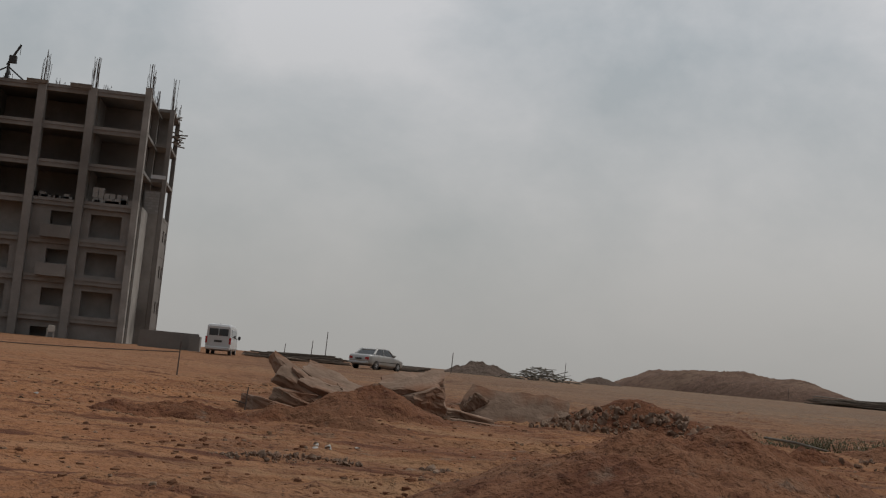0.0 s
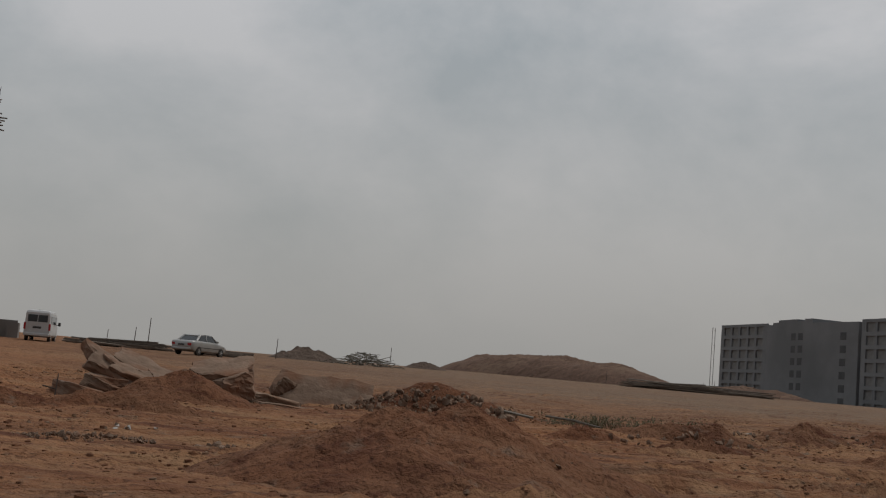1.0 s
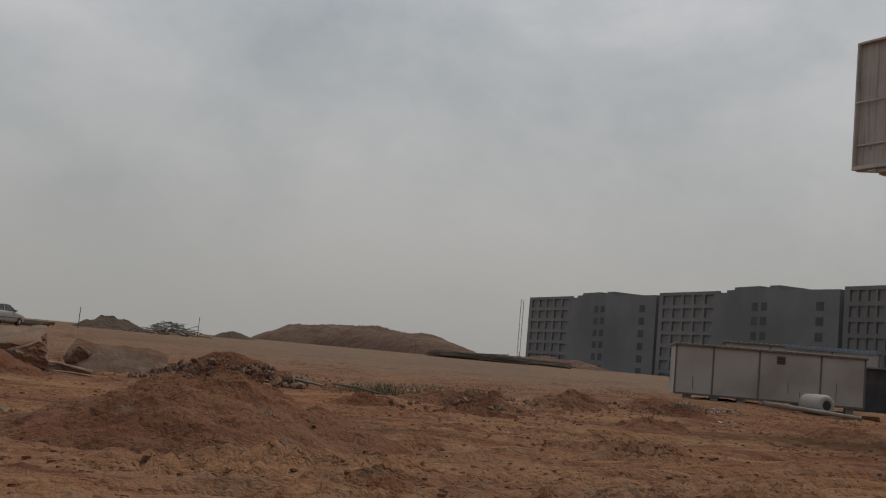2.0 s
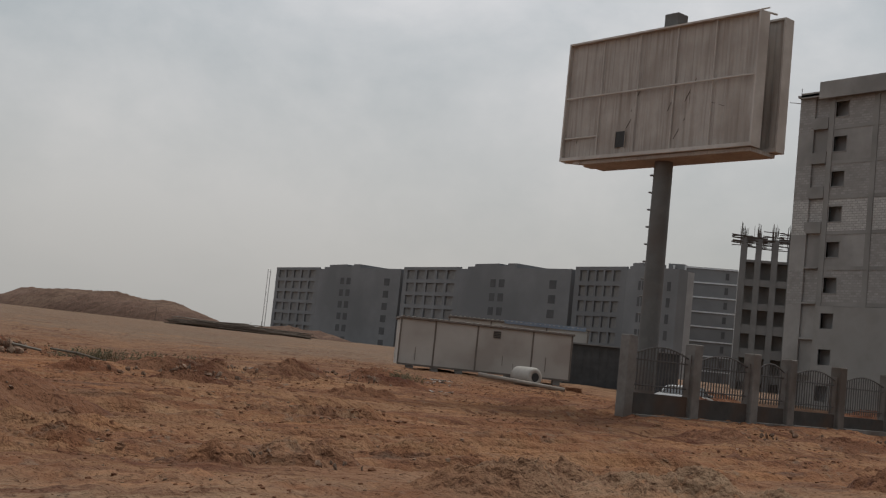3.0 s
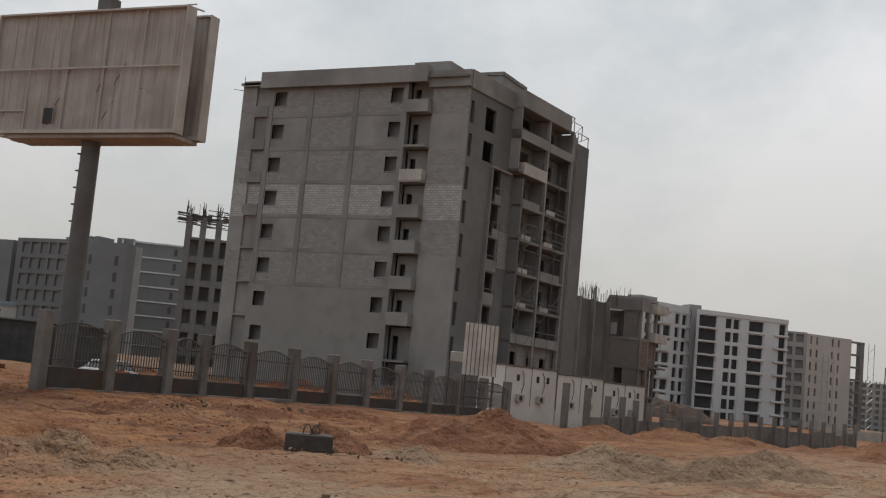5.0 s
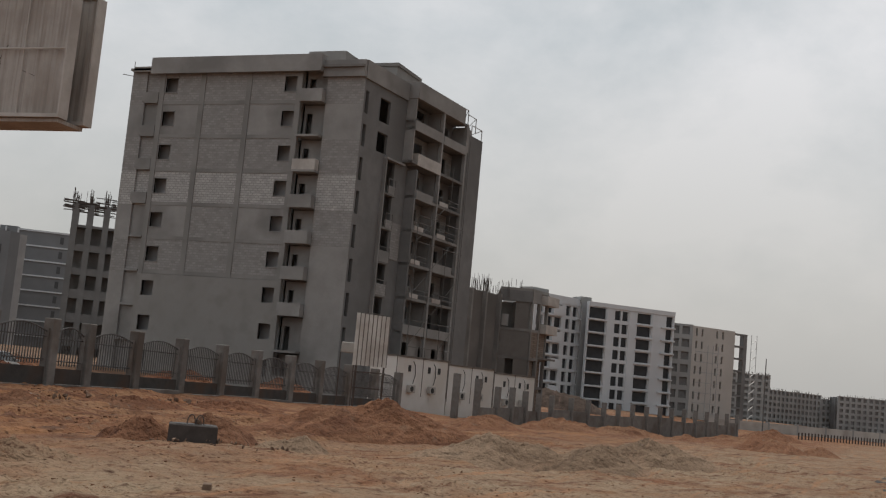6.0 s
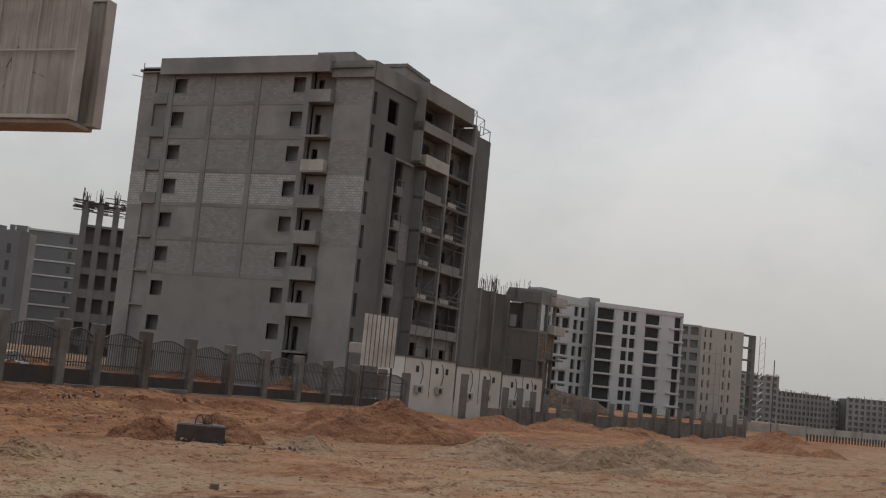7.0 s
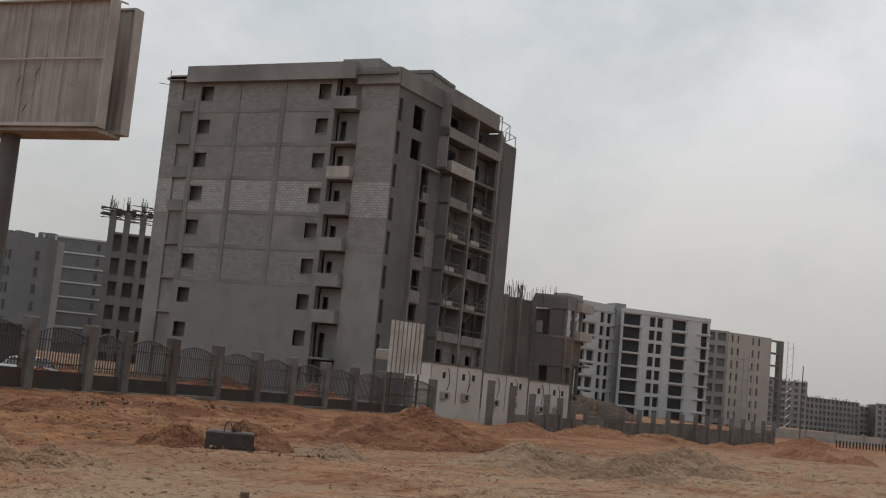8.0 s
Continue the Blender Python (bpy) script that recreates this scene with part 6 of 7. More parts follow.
# ---------------------------------------------------------------- the fence
def fence():
    xs_p = [30.33, 33.65, 36.93, 39.12, 42.35, 45.76, 49.17, 52.45, 56.0, 59.4, 63.1, 66.8, 70.45]
    Y = 19.5
    t = thing("fence", "concrete post fence with dark arched iron railings on a low wall", "fence", (30.33, Y, 0.9))
    bar = Mesh().box(-0.016, 0.016, -0.016, 0.016, 0, 1).data("railing_bar", M["rail_iron"])

    def base(x):
        return 0.93 - 0.0145 * (x - 33) - (0.0 if x > 32 else 0.35)

    for i, x in enumerate(xs_p):
        w, d, h = (0.21, 0.22, 2.75) if i == 0 else (0.22, 0.24, 2.4)
        z0 = base(x)
        m = Mesh().box(x - 30.33 - w, x - 30.33 + w, -d, d, z0 - 0.9 - 0.9, z0 + h - 0.9)
        m.part("post", M["fence_post"], t, "thick square end pier" if i == 0 else "", bevel=0.03)
        if i:
            Mesh().box(x - 30.33 - w - 0.05, x - 30.33 - w, -0.1, 0.1, z0 - 0.9, z0 + h - 1.3).box(x - 30.33 + w, x - 30.33 + w + 0.05, -0.1, 0.1, z0 - 0.9, z0 + h - 1.3).part("post_rib", M["fence_post"], t)
    for i in range(len(xs_p) - 1):
        x0, x1 = xs_p[i] + (0.34 if i == 0 else 0.28), xs_p[i + 1] - 0.28
        z0 = base(max((x0 + x1) / 2, 33)) - 0.9
        Mesh().box(x0 - 30.33, x1 - 30.33, -0.09, 0.09, z0 - 0.7, z0 + 0.5).part("plinth_wall", M["plinth"], t)
        zg = max(surf(x0, 19.1), surf(x1, 19.1), surf((x0 + x1) / 2, 19.1)) - 0.9
        Mesh().box(x0 - 30.38, x1 - 30.28, -0.3, 0.2, zg - 0.5, zg + 0.05).part("footing", M["fence_post"], t, bevel=0.02)
        n = max(8, int((x1 - x0) / 0.15))
        rail = Mesh()
        pts = []
        for k in range(n + 1):
            f = k / n
            zt = z0 + 1.85 + 0.28 * math.sin(math.pi * f)
            pts.append((x0 - 30.33 + (x1 - x0) * f, 0.0, zt))
        rail.path(pts, 0.03, 5)
        rail.part("arched_rail", M["rail_iron"], t)
        for zz in (0.78, 1.65):
            Mesh().tube((x0 - 30.33, 0, z0 + zz), (x1 - 30.33, 0, z0 + zz), 0.025, n=5).part("cross_rail", M["rail_iron"], t)
        for k in range(1, n):
            ob = new("railing_bar", bar)
            ob.parent = t
            p = pts[k]
            ob.matrix_basis = pose(p[0], 0, z0 + 0.6) @ Matrix.Diagonal((1, 1, p[2] - z0 - 0.6, 1))
    # second stretch: bare posts with a low infill wall
    t2 = thing("post_row", "row of bare concrete posts with a low unfinished wall", "fence", (72, 16, 0.2))
    place, prev = [], None
    x = 71.9
    while x < 136.5:
        y = 16.0 - 0.216 * max(0.0, x - 93.0)
        place.append((x, y, -0.12 + 0.75 * math.exp(-((x - 70) / 9) ** 2)))
        x += 4.15 if x < 80 else 3.35 if x < 96 else 3.0
    post = Mesh().box(-0.2, 0.2, -0.2, 0.2, -0.8, 2.6).data("post", M["fence_post"], bevel=0.03)
    rng2 = random.Random(3)
    for i, (x, y, z) in enumerate(place):
        z = min(z, 0.9)
        ob = new("post", post)
        ob.parent = t2
        ob.matrix_basis = pose(x - 72, y - 16, z - 0.2 - 0.1 - 0.25 * smooth(84, 100, x) + rng2.uniform(-0.08, 0.12), rng2.uniform(-1.2, 1.2), rng2.uniform(-1.5, 1.5), 0)
        if i and x > 80:
            px_, py_, pz_ = place[i - 1]
            box_between(Mesh(), (px_ - 71.8, py_ - 16), (x - 72.2, y - 16), 0.18, -1.4, 0.85 + rng2.uniform(-0.15, 0.2)).part("low_wall", M["fence_post"], t2)


fence()


# ---------------------------------------------------------------- cabins beside the fence
def site_cabin(label, a, b, z0, z1, depth, mat, seams, group="", vent=True):
    a, b = Vector(a), Vector(b)
    L = (b - a).length
    turn = math.degrees(math.atan2(b.y - a.y, b.x - a.x))
    t = thing("site_cabin", label, "cabin", (a.x, a.y, z0), turn, group)
    H = z1 - z0
    Mesh().box(0, L, 0, depth, 0.16, H - 0.12).part("body", mat, t)
    Mesh().box(-0.1, L + 0.12, -0.12, depth + 0.1, H - 0.12, H).part("roof", M["cabin_trim"], t, bevel=0.02)
    ribs = Mesh()
    for i in range(int(L / 0.3)):
        ribs.box(i * 0.3, i * 0.3 + 0.12, -0.14, depth, H, H + 0.035)
    ribs.part("roof_ribs", M["cabin"], t)
    for f in (0, *seams, 1):
        Mesh().box(L * f - 0.045, L * f + 0.045, -0.025, 0.0, 0.16, H - 0.12).part("seam_strip", M["cabin_trim"], t)
    Mesh().box(-0.03, L + 0.03, -0.03, 0.0, 0.1, 0.2).part("base_rail", M["cabin_trim"], t)
    for k in range(7):
        Mesh().box(L * (k + 0.5) / 7 - 0.2, L * (k + 0.5) / 7 + 0.2, 0.05, 0.4, -0.5, 0.14).part("foot_block", M["concrete"], t)
    if vent:
        v = Mesh().box(L * 0.535, L * 0.535 + 0.42, -0.05, 0.0, H - 0.68, H - 0.28).part("vent", M["cabin_trim"], t)
        for k in range(4):
            Mesh().box(L * 0.535 + 0.03, L * 0.535 + 0.39, -0.075, -0.05, H - 0.64 + k * 0.09, H - 0.60 + k * 0.09).part("slat", M["plastic_dark"], v)
    return t


cab = site_cabin("off-white panelled site cabin with a brown roof edge", (37.7, 43.66), (45.95, 38.95), 1.3, 4.02, 2.6, M["cabin"], (0.2, 0.445, 0.77))
for x, z, h in ((0.9, 0.4, 1.2), (5.7, 0.6, 0.9), (6.3, 0.4, 0.6), (8.1, 0.5, 1.3)):
    Mesh().box(x, x + 0.02, -0.03, 0.0, z, z + h * 0.6).part("rust_streak", M["cabin_trim"], cab)
site_cabin("white site cabin with a faded blue roof edge", (46.5, 51.0), (53.6, 45.7), 2.1, 4.75, 2.5, M["cabin"], (0.3, 0.7), vent=False)
bl = thing("blue_tarpaulin", "faded blue sheet on a cabin roof", "tarpaulin", (49.8, 48.6, 4.79), -36.7)
Mesh().box(-0.6, 4.6, -0.15, 2.0, 0, 0.05).box(-0.6, 4.6, -0.19, -0.15, -0.2, 0.05).part("sheet", M["blue_sheet"], bl)
sh = thing("storage_shed", "low dark sheet-metal shed behind the cabins", "shed", (50.6, 44.4, 1.2), -35)
Mesh().box(0, 7.0, 0, 3.2, -0.3, 2.5).part("body", M["dark_shed"], sh)
Mesh().box(-0.15, 7.15, -0.2, 3.4, 2.5, 2.58).part("roof", M["concrete_dark"], sh)
for k in range(14):
    Mesh().box(k * 0.5 + 0.1, k * 0.5 + 0.16, -0.03, 0, 0, 2.5).part("rib", M["dark_shed"], sh)

tk = thing("water_tank", "dirty white cylindrical tank lying on its side", "tank", (42.35, 38.4, ground(42.2, 38.3) + 0.52), -95)
ring = [(math.cos(2 * math.pi * i / 24), math.sin(2 * math.pi * i / 24)) for i in range(24)]
Mesh().loft([[(x, r * c, r * s_) for c, s_ in ring] for x, r in ((-0.85, 0.3), (-0.8, 0.44), (-0.7, 0.5), (0.0, 0.52), (0.7, 0.5), (0.82, 0.44), (0.82, 0.22), (0.5, 0.2))]).part("shell", M["white_plastic"], tk, smooth=True)
# black disc over the mouth, in place of the shade inside
Mesh().loft([[(x, 0.23 * c, 0.23 * s_) for c, s_ in ring] for x in (0.80, 0.835)]).part("open_mouth", M["plastic_dark"], tk, "dark disc for the shaded open mouth")
pp = thing("pipe", "long pale pipe lying on soil below a cabin", "pipe", (41.3, 37.6, ground(41.3, 37.6) + 0.2), -42)
Mesh().tube((-2.2, 0, 0.25), (2.3, 0, -0.1), 0.11, n=12).part("tube", M["pipe"], pp, smooth=True)
# black disc on the pipe's end imitates its dark inside
Mesh().tube((2.28, 0, -0.1), (2.32, 0, -0.1), 0.09, n=12).part("bore", M["plastic_dark"], pp)
bb = thing("brick_stack", "small stack of reddish bricks by the tank", "bricks", (44.3, 37.2, ground(44.3, 37.2)), -30)
for i in range(3):
    for k in range(3):
        Mesh().box(i * 0.26, i * 0.26 + 0.24, 0, 0.5, k * 0.09, k * 0.09 + 0.085).part("brick", M["soil_orange"], bb)

# white portable offices behind the post row
for i in range(3):
    f0, f1 = i / 3, (i + 1) / 3 - 0.006
    a, b = Vector((77.0, 22.6)), Vector((96.2, 18.2))
    p, q = a.lerp(b, f0), a.lerp(b, f1)
    L = (q - p).length
    o = thing("portable_office", "white portable office with dangling cables and small vents", "cabin", (p.x, p.y, 1.28 - 0.2 * i), math.degrees(math.atan2(q.y - p.y, q.x - p.x)), "row of portable offices")
    Mesh().box(0, L, 0, 2.4, -1.3, 2.75).part("body", M["white_wall"], o, bevel=0.03)
    Mesh().box(-0.05, L + 0.05, -0.08, 2.45, 2.75, 2.85).part("roof", M["cabin_trim"], o)
    for f in (0.0, 0.5, 1.0):
        Mesh().box(L * f - 0.03, L * f + 0.03, -0.02, 0, 0, 2.75).part("seam_strip", M["cabin_trim"], o)
    for f in (0.22, 0.6, 0.8):
        v = Mesh().box(L * f, L * f + 0.3, -0.04, 0, 1.75, 2.2).part("vent", M["plastic_dark"], o)
    for f in (0.3, 0.7):
        ca = Mesh()
        x = L * f
        pts = [(x, -0.05, 2.5), (x + 0.25, -0.06, 2.2), (x + 0.32, -0.06, 1.5), (x + 0.1, -0.06, 0.9)]
        ca.path(pts, 0.025, 5)
        ca.part("cable", M["plastic_dark"], o)
        ac = Mesh().box(x - 0.6, x + 0.1, -0.36, -0.04, 0.25, 0.8).part("air_conditioner", M["white_plastic"], o, bevel=0.03)
        Mesh().tube((x - 0.35, -0.37, 0.52), (x - 0.35, -0.362, 0.52), 0.2, n=16).part("fan_grille", M["plastic_dark"], ac)

# ribbed tin sheet standing on posts
tn = thing("tin_hoarding", "pale ribbed tin sheet standing upright on posts", "hoarding", (54.05, 14.9, 0.4), -66)
for k in range(8):
    x = k * 0.215
    Mesh().box(x, x + 0.205, 0, 0.03, 2.35, 5.0 - 0.012 * k).part("tin_strip", M["tin"], tn)
    Mesh().box(x + 0.185, x + 0.225, -0.03, 0.0, 2.35, 5.0 - 0.012 * k).part("rib", M["cabin_trim"], tn)
for x in (0.15, 1.55):
    Mesh().box(x, x + 0.1, 0.04, 0.14, -0.8, 4.8).part("post", M["steel"], tn)
Mesh().box(0.1, 1.7, -0.05, 0.03, 2.0, 2.06).box(0.1, 1.7, -0.05, 0.03, 1.2, 1.26).part("cross_rail", M["steel"], tn)
ac = thing("air_conditioner", "small white air conditioner box on a bracket", "air conditioner", (56.0, 16.2, 3.4), -66)
Mesh().box(-0.35, 0.35, 0, 0.3, 0, 0.55).part("case", M["white_plastic"], ac, bevel=0.03)
Mesh().box(-0.4, -0.34, 0.25, 0.32, -3.2, 0.0).box(0.34, 0.4, 0.25, 0.32, -3.2, 0.0).part("stand", M["steel"], ac)


# ---------------------------------------------------------------- vehicles
def ring_at(x, w, z0, z1, r, n=4, tuck=0.0):
    """A rounded rectangle across the vehicle at length x, half-width w, with the top drawn in by tuck."""
    pts = []
    for cy, cz, a0 in ((w - r, z0 + r, -90), (w - r, z1 - r, 0), (-w + r, z1 - r, 90), (-w + r, z0 + r, 180)):
        for i in range(n + 1):
            a = radians(a0 + 90 * i / n)
            y, z = cy + r * math.cos(a), cz + r * math.sin(a)
            f = (z - z0) / max(z1 - z0, 0.01)
            pts.append((x, y * (1 - tuck * max(0, f - 0.4)), z))
    return pts


def wheel(parent, x, y, r=0.33, w=0.2):
    tyre = Mesh()
    side = 1 if y > 0 else -1
    tyre.loft([[(x + q * math.cos(2 * math.pi * i / 24), y + d, r + q * math.sin(2 * math.pi * i / 24)) for i in range(24)] for q, d in ((r * 0.6, -w / 2), (r * 0.93, -w / 2), (r, -w / 3), (r, w / 3), (r * 0.93, w / 2), (r * 0.6, w / 2))])
    ty = tyre.part("tyre", M["tyre"], parent, smooth=False)
    rim = Mesh().tube((x, y + side * w * 0.2, r), (x, y + side * w * 0.42, r), r * 0.6, r * 0.52, n=20)
    for k in range(5):
        a = 2 * math.pi * k / 5
        rim.tube((x, y + side * w * 0.45, r), (x + r * 0.5 * math.cos(a), y + side * w * 0.45, r + r * 0.5 * math.sin(a)), 0.04, n=4)
    rim.part("rim", M["rim"], ty)


def van():
    t = thing("van", "white minibus with dark rear window parked on orange soil", "van", (-3.5, 78.4, ground(-3.5, 78.4)), 90 - 4)
    # local: x forward, rear bumper at 0
    L = 4.7
    rows = [(0.0, 0.80, 0.42, 1.9, 0.12, 0.14), (0.08, 0.84, 0.34, 2.02, 0.16, 0.14), (0.5, 0.85, 0.30, 2.08, 0.18, 0.13), (3.2, 0.85, 0.30, 2.08, 0.18, 0.13), (3.9, 0.84, 0.32, 1.9, 0.18, 0.13), (4.45, 0.82, 0.34, 1.25, 0.16, 0.05), (L, 0.74, 0.40, 1.0, 0.12, 0.0)]
    Mesh().loft([ring_at(x, w, z0, z1, r, 4, tk) for x, w, z0, z1, r, tk in rows]).part("body", M["white_car"], t, smooth=False)
    rw = Mesh().box(-0.015, 0.03, -0.64, 0.64, 1.28, 1.76).part("rear_window", M["glass_dark"], t, bevel=0.02)
    Mesh().box(-0.03, -0.016, -0.02, 0.02, 1.28, 1.76).part("window_bar", M["white_car"], rw)
    Mesh().box(-0.09, 0.05, -0.82, 0.82, 0.34, 0.55).part("bumper", M["white_car"], t, bevel=0.04)
    Mesh().box(-0.012, 0.02, -0.27, 0.27, 0.84, 0.98).part("number_plate", M["plastic_dark"], t)
    for y in (-0.79, 0.79):
        Mesh().box(-0.02, 0.1, y - 0.07, y + 0.07, 0.75, 1.2).part("tail_lamp", M["red_lens"], t, bevel=0.02)
    for s_ in (1, -1):
        Mesh().box(0.5, 3.4, s_ * 0.800 - 0.01, s_ * 0.800 + 0.03 * s_, 1.22, 1.72).part("side_window", M["glass_dark"], t)
        m_ = Mesh().tube((3.7, s_ * 0.8, 1.2), (3.75, s_ * 0.99, 1.26), 0.02).part("mirror_arm", M["plastic_dark"], t)
        Mesh().box(3.65, 3.78, s_ * 1.0 - 0.08, s_ * 1.0 + 0.08, 1.16, 1.42).part("mirror", M["plastic_dark"], m_, bevel=0.03)
        for x in (0.95, 3.6):
            wheel(t, x, s_ * 0.73)
    Mesh().box(4.0, 4.3, -0.7, 0.7, 1.35, 1.75, pose(0, 0, 0)).part("windscreen", M["glass_dark"], t)
    Mesh().box(0.4, 3.0, -0.03, 0.03, 2.07, 2.12).part("roof_rib", M["white_car"], t)


van()


def car():
    t = thing("car", "silver-white saloon car parked on orange soil", "car", (5.75, 75.0, ground(6.5, 76)), 52)
    L = 4.4
    sec = [(0.0, 0.66, 0.45, 0.82, 0.08), (0.06, 0.78, 0.36, 0.92, 0.12), (0.4, 0.83, 0.26, 0.98, 0.14), (1.1, 0.85, 0.24, 0.98, 0.14), (2.9, 0.85, 0.24, 0.95, 0.14), (3.5, 0.83, 0.24, 0.88, 0.14), (4.2, 0.76, 0.3, 0.74, 0.13), (L, 0.62, 0.38, 0.64, 0.1)]
    Mesh().loft([ring_at(x, w, z0, z1, r) for x, w, z0, z1, r in sec]).part("body", M["silver"], t, smooth=True)
    # cabin: glass shell with pillars and roof
    Mesh().loft([ring_at(x, w, 0.9, z1, 0.05, 3, 0.3) for x, w, z1 in ((0.62, 0.70, 0.99), (1.18, 0.72, 1.34), (2.1, 0.73, 1.40), (2.55, 0.73, 1.36), (3.2, 0.70, 0.97))]).part("glass", M["glass_dark"], t)
    Mesh().loft([ring_at(x, w, z1 - 0.05, z1 + 0.02, 0.03, 3) for x, w, z1 in ((1.1, 0.55, 1.33), (1.3, 0.59, 1.38), (2.1, 0.60, 1.41), (2.55, 0.58, 1.37))]).part("roof", M["silver"], t)
    for s_ in (1, -1):
        for x0, z0, x1, z1, r in ((0.66, 0.96, 1.2, 1.36, 0.075), (1.85, 0.95, 1.85, 1.4, 0.04), (3.15, 0.95, 2.55, 1.36, 0.045)):
            Mesh().tube((x0, s_ * 0.73, z0), (x1, s_ * 0.585, z1), r, n=6).part("pillar", M["silver"], t)
        Mesh().box(-0.01, 0.1, s_ * 0.62 - 0.14, s_ * 0.62 + 0.14, 0.62, 0.8).part("tail_lamp", M["red_lens"], t, bevel=0.02)
        Mesh().box(4.22, 4.34, s_ * 0.55 - 0.14, s_ * 0.55 + 0.14, 0.55, 0.67).part("headlight", M["rim"], t, bevel=0.02)
        Mesh().box(2.75, 2.92, s_ * 0.92 - 0.09, s_ * 0.92 + 0.09, 0.95, 1.08).part("mirror", M["silver"], t, bevel=0.03)
        Mesh().box(1.0, 3.3, s_ * 0.852 - 0.008, s_ * 0.852 + 0.008, 0.52, 0.56).part("door_trim", M["plastic_dark"], t)
        for x in (0.85, 3.5):
            wheel(t, x, s_ * 0.76, 0.31, 0.2)
    Mesh().box(-0.03, 0.05, -0.24, 0.24, 0.62, 0.72).part("number_plate", M["plastic_dark"], t)
    Mesh().box(-0.05, 0.1, -0.75, 0.75, 0.34, 0.5).part("bumper", M["silver"], t, bevel=0.04)


car()
parked = copy_thing(bpy.data.objects["car"], pose(43.5, 29.5, ground(43.5, 29.5), 0, 0, 15))
tagged(parked, "dusty silver saloon car parked behind the iron fence")


# ---------------------------------------------------------------- odds and ends on the plain
wl_ = thing("low_wall", "short low blockwork wall beside the frame building", "wall", (-8.4, 86.3, ground(-8, 86)))
Mesh().box(-1.2, 3.1, 0, 0.3, -0.6, 1.25).part("wall_leaf", M["brown_grey"], wl_)
Mesh().box(2.5, 3.3, -1.6, 0.0, -0.6, 1.05).part("wall_return", M["concrete"], wl_)

ch = thing("plastic_chair", "white plastic armchair beside the frame building", "chair", (-16.3, 88.9, ground(-16.3, 88.9)), 200)
Mesh().box(-0.25, 0.25, -0.25, 0.25, 0.4, 0.45).part("seat", M["white_plastic"], ch, bevel=0.01)
Mesh().box(-0.25, 0.25, 0.2, 0.26, 0.45, 0.9).part("backrest", M["white_plastic"], ch, bevel=0.02)
for x in (-0.25, 0.22):
    Mesh().box(x, x + 0.04, -0.25, 0.2, 0.62, 0.66).part("armrest", M["white_plastic"], ch)
    for y in (-0.24, 0.2):
        Mesh().box(x, x + 0.04, y, y + 0.04, -0.05, 0.62 if y < 0 else 0.42).part("leg", M["white_plastic"], ch)


def stick(x, y, h, r, label, lean=0.0, mat="steel"):
    z = surf(x, y)
    ob = Mesh().tube((0, 0, -0.3), (lean, 0, h), r, r * 0.8, n=6).part("stake", M[mat], None, label)
    ob.matrix_basis = pose(x, y, z)
    return tagged(ob, label, "stake")


stick(-3.15, 44.3, 1.3, 0.03, "thin dark stake holding a rope", 0.03)
stick(-0.1, 28.6, 0.62, 0.02, "short bent stake beside a slab", 0.05)
Mesh().tube((-0.32, 0, 0.28), (0.05, 0, 0.2), 0.02, n=5).part("crossbar", M["steel"], bpy.data.objects["stake.001"])
rope = Mesh()
pts = [(-14.0 + 10.85 * f, 46.2 - 1.9 * f, 1.62 + 0.22 * f - 0.10 * math.sin(math.pi * f)) for f in [i / 14 for i in range(15)]]
rope.path(pts, 0.02, 5)
tagged(rope.part("rope", M["steel"], None), "dark rope strung between stakes", "rope")
stick(-14.0, 46.2, 1.0, 0.03, "thin dark stake holding a rope")
for x, y, h in ((3.1, 92, 1.6), (14.4, 92.4, 1.7), (8.7, 91, 1.3), (31, 122, 2.0), (3.9, 84, 2.3), (80, 175, 2.2), (96, 172, 1.6), (97.5, 171, 2.0), (1.0, 95, 1.2)):
    stick(x, y, h, 0.035, "thin surveying stake on the plain", 0.05)


def timber_stack(label, x, y, turn, n, length, seed, spread=0.9, h=0.5, mat="wood", name="timber_stack"):
    t = thing(name, label, "timber", (x, y, ground(x, y)), turn)
    r = random.Random(seed)
    for k in range(n):
        yy, z = r.uniform(-spread, spread), 0.06 + h * r.random() * (1 - abs(r.uniform(-0.6, 0.6)))
        L = length * r.uniform(0.6, 1.0)
        dx = r.uniform(-0.3, 0.3) * length * 0.4
        Mesh().box(-L / 2, L / 2, -0.09, 0.09, -0.05, 0.05, pose(dx, yy, z, r.uniform(-10, 10), r.uniform(-2.5, 2.5), r.uniform(-6, 6))).part("plank", M[mat], t)
    return t


timber_stack("long stack of dark timber behind the parked car", 2.6, 83.5, -8, 34, 6.0, 2, 1.0, 0.5)
timber_stack("low stack of dark timber behind the parked car", 9.2, 81.0, -10, 16, 3.6, 3, 0.8, 0.3)
timber_stack("small dark stack of timber beside the parked van", -0.9, 86.0, -5, 14, 2.4, 4, 0.5, 0.4)
timber_stack("long rows of dark timber lying across the plain", 70.0, 131.0, -30, 46, 12.0, 5, 1.4, 0.9)
timber_stack("long rows of dark timber lying across the plain", 76.5, 127.5, -35, 30, 9.0, 6, 1.2, 0.7)

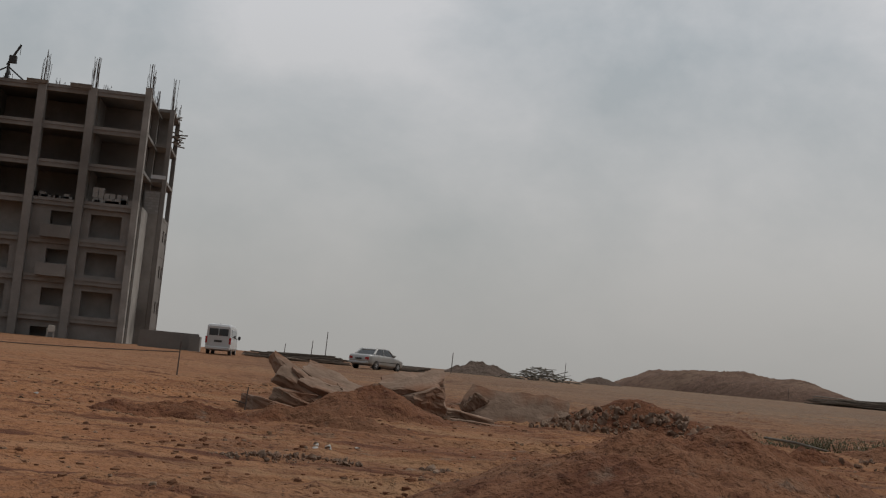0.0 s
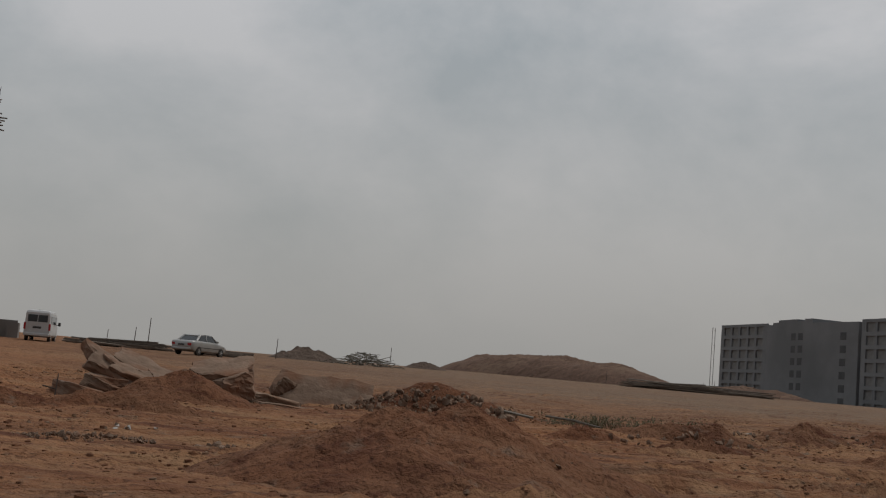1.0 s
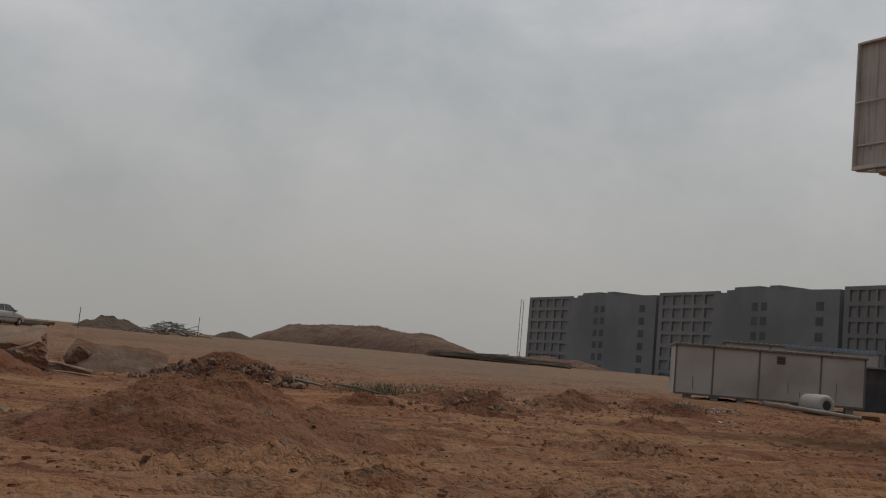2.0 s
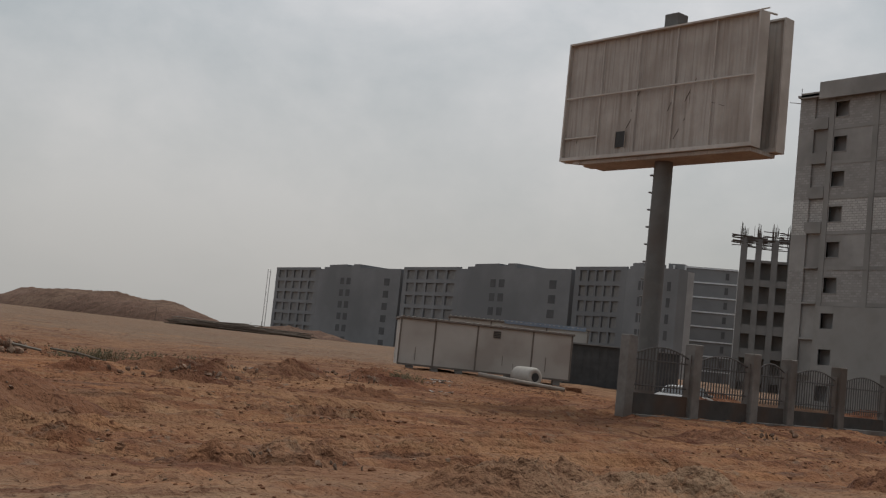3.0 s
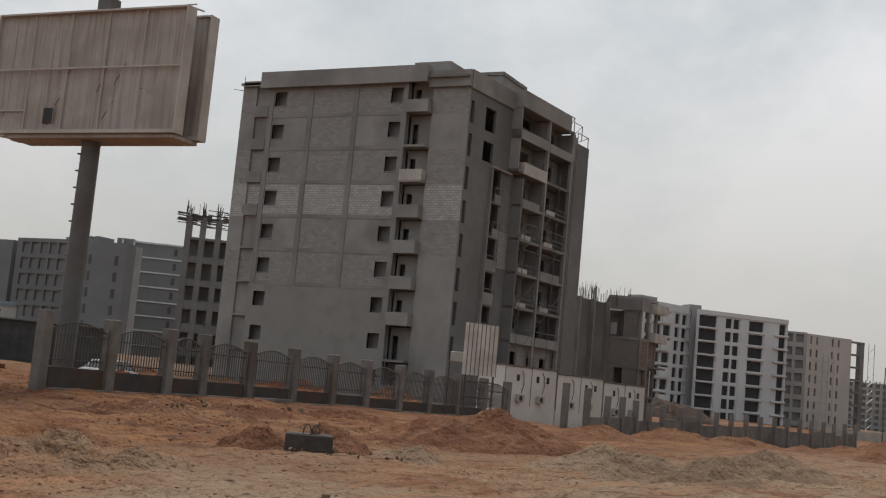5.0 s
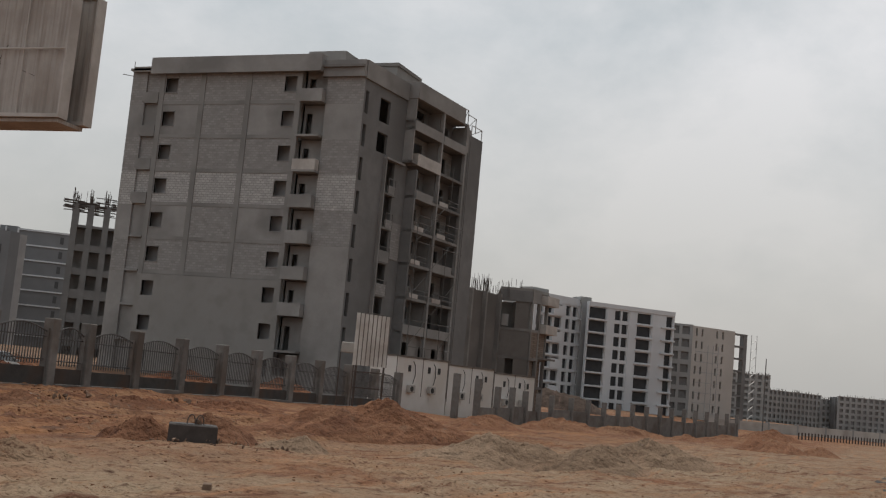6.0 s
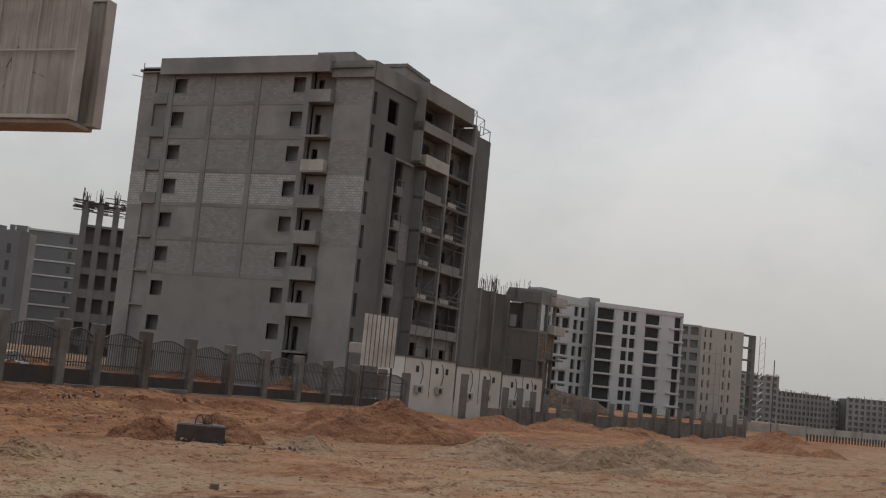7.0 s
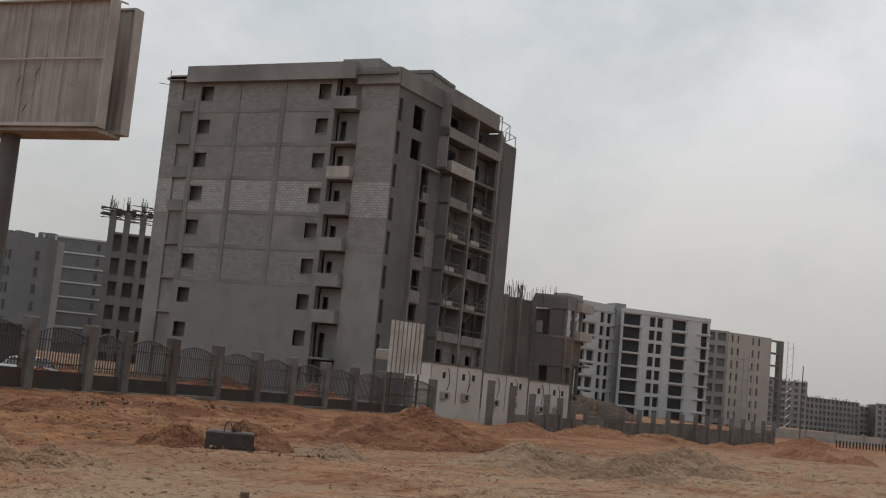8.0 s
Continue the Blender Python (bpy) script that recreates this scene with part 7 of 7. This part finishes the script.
bp = thing("brushwood_pile", "tangled pile of dry branches and sticks on the plain", "brushwood", (23.8, 101.4, ground(23.8, 101.4)))
rng = random.Random(31)
for k in range(150):
    x, y = rng.gauss(0, 1.35), rng.gauss(0, 0.8)
    h = max(0.05, 1.25 * math.exp(-(x / 2.0) ** 2) * rng.random())
    a, e = rng.uniform(0, 6.28), rng.uniform(-0.35, 0.45)
    L = rng.uniform(0.7, 1.9)
    d = Vector((math.cos(a) * math.cos(e), math.sin(a) * math.cos(e), math.sin(e)))
    p = Vector((x, y, h))
    Mesh().tube(p - d * L / 2, p + d * L / 2, rng.uniform(0.025, 0.06), 0.015, n=5).part("branch", M["brush"], bp)

pl = thing("plank", "pale plank lying on a stony pile", "plank", (14.35, 32.6, surf(14.35, 32.6) + 0.3), -20)
Mesh().box(-0.5, 0.5, -0.1, 0.1, -0.03, 0.03, pose(0, 0, 0, 8, 8, 0)).part("board", M["brush"], pl, bevel=0.01)
po = thing("pole", "long pale branch pole lying on dug soil", "pole", (14.9, 28.8, surf(14.9, 28.8) + 0.12), -48)
Mesh().tube((-1.1, 0, 0.16), (-0.2, 0.08, 0.1), 0.035, 0.04, n=8).tube((-0.2, 0.08, 0.1), (0.8, -0.12, -0.02), 0.04, 0.02, n=8).part("shaft", M["brush"], po)
for (x, y, w, n_, seed) in ((17.0, 30.2, 1.2, 46, 1), (15.6, 31.2, 0.8, 30, 2), (32.5, 35.5, 1.0, 30, 3), (30.8, 33.5, 0.5, 18, 4), (19.5, 30.6, 0.6, 22, 5)):
    t = Mesh()
    r = random.Random(seed)
    for _ in range(n_):
        dx, dy = r.uniform(-w, w), r.uniform(-w * 0.5, w * 0.5)
        z = surf(x + dx, y + dy) - surf(x, y)
        for _b in range(4):
            a, L = r.uniform(0, 6.28), r.uniform(0.18, 0.45)
            q = Vector((dx + math.cos(a) * L * 0.6, dy + math.sin(a) * L * 0.6, z + L))
            t.tube((dx, dy, z - 0.05), q, 0.008, 0.004, n=3)
            for f in (0.5, 0.75, 1.0):
                c = Vector((dx, dy, z)).lerp(q, f)
                s_ = r.uniform(0.03, 0.07)
                o = Vector((r.uniform(-1, 1), r.uniform(-1, 1), r.uniform(-0.3, 1))).normalized() * s_
                e = o.orthogonal().normalized() * s_ * 0.5
                t.add([c, c + o * 0.5 + e, c + o * 1.2, c + o * 0.5 - e], [(0, 1, 2, 3)])
    ob = tagged(t.part("weeds", M["weed"], None), "dusty low green weeds on dug soil", "weeds", kind="stuff")
    ob.matrix_basis = pose(x, y, surf(x, y))

# concrete access box with lifting loops
bx = thing("concrete_box", "dark open concrete inspection box with bent rebar loops", "concrete box", (20.3, 1.76, 0.26), -56)
Mesh().box(-0.48, 0.48, -0.05, 0.75, -0.35, 0.47).part("shell", M["pool"], bx, bevel=0.02)
# thin black sheet on the solid top, drawn as a shaded hole
Mesh().box(-0.38, 0.38, 0.06, 0.64, 0.472, 0.478).part("opening", M["plastic_dark"], bx)
for x0 in (-0.05, 0.12):
    m = Mesh()
    pts = [(x0 + 0.08 * math.cos(a), 0.2, 0.47 + 0.2 * math.sin(a)) for a in [math.pi * i / 10 for i in range(11)]]
    m.path(pts, 0.012, 5)
    m.part("rebar_loop", M["steel"], bx)
rk = new("rock", ROCKS[2])
rk.parent = bx
rk.matrix_basis = pose(0.1, 0.3, 0.52, 20, 30, 50) @ Matrix.Scale(0.2, 4)

# litter
for i, (x, y, n_, w) in enumerate(((35.4, 36.6, 30, 0.9), (34.6, 35.6, 14, 0.7), (30.5, 29.8, 12, 0.7), (28.9, 31.2, 8, 0.5), (29.8, 14.9, 3, 0.2), (33.5, 17.3, 7, 0.5), (27.5, 12.3, 2, 0.1), (36.0, 16.9, 5, 0.6), (-4.6, 28.0, 3, 1.5), (1.8, 19.0, 5, 0.8), (22.5, 36.0, 6, 3.0), (45.0, 16.6, 5, 1.0))):
    t = thing("litter", "scraps of white litter on the soil", "litter", (x, y, surf(x, y)))
    r = random.Random(200 + i)
    for _ in range(n_):
        dx, dy = r.gauss(0, w * 0.5), r.gauss(0, w * 0.35)
        s_ = r.uniform(0.05, 0.13)
        z = surf(x + dx, y + dy) - surf(x, y)
        vs = [(dx + r.uniform(-s_, s_), dy + r.uniform(-s_, s_), z + r.uniform(0.0, s_ * 0.8)) for _k in range(5)]
        m = Mesh().add(vs + [(a, b, c + 0.012) for a, b, c in vs], [(0, 1, 2), (0, 2, 3), (1, 3, 4), (5, 7, 6), (5, 8, 7), (6, 9, 8)])
        m.part("scrap", M["trash"], t)
bk = thing("loose_brick", "single grey block lying on sandy soil", "block", (14.6, -2.3, surf(14.6, -2.3)), 30)
Mesh().box(-0.14, 0.14, -0.06, 0.06, -0.02, 0.07).part("block", M["rock"], bk, bevel=0.01)

# ---------------------------------------------------------------- east: far road edge, walls and pole
pole = thing("lamp_pole", "thin tall grey pole beside the far road", "pole", (157.0, 6.3, -0.8))
Mesh().tube((0, 0, -0.5), (0, 0, 10.5), 0.1, 0.06, n=8).part("shaft", M["mast"], pole)
fw = thing("boundary_wall", "long low pale boundary wall before the far rows", "wall", (240.0, 26.0, -0.6))
for i in range(14):
    box_between(Mesh(), (i * 6.0, -i * 5.2), (i * 6.0 + 5.6, -i * 5.2 - 4.85), 0.4, -1, 2.0).part("wall_panel", M["cabin"], fw)
    box_between(Mesh(), (i * 6.0 + 5.6, -i * 5.2 - 4.85), (i * 6.0 + 6.0, -i * 5.2 - 5.2), 0.7, -1, 2.3).part("pier", M["far_mid"], fw)
dk = thing("iron_fence", "dark close-set iron fence along the far road", "fence", (190.0, 4.6, -1.2))
for i in range(44):
    Mesh().box(i * 0.9, i * 0.9 + 0.5, -i * 0.42 - 0.1, -i * 0.42 + 0.1, -0.6, 1.7).part("paling", M["steel"], dk)
rd = Mesh()
n = 60
vs = []
for i in range(n + 1):
    x = 22 + i * 6.0
    edge = -10.3 - 0.7 * math.exp(-((x - 22) / 9.0)) + 0.3 * math.sin(x * 0.3) - 0.012 * (x - 30)
    vs += [(x, edge, ground(x, edge) + 0.03), (x, edge - 9.0, ground(x, edge - 9) + 0.05)]
rd.add(vs, [(2 * i + 1, 2 * i + 3, 2 * i + 2, 2 * i) for i in range(n)])
tagged(rd.part("road", M["asphalt"], None), "worn grey asphalt road edged by sand", "road", kind="structure")

for ob in list(bpy.data.objects):
    if ob.name.split(".")[0] == "rebar":
        tagged(ob, kind="stuff")
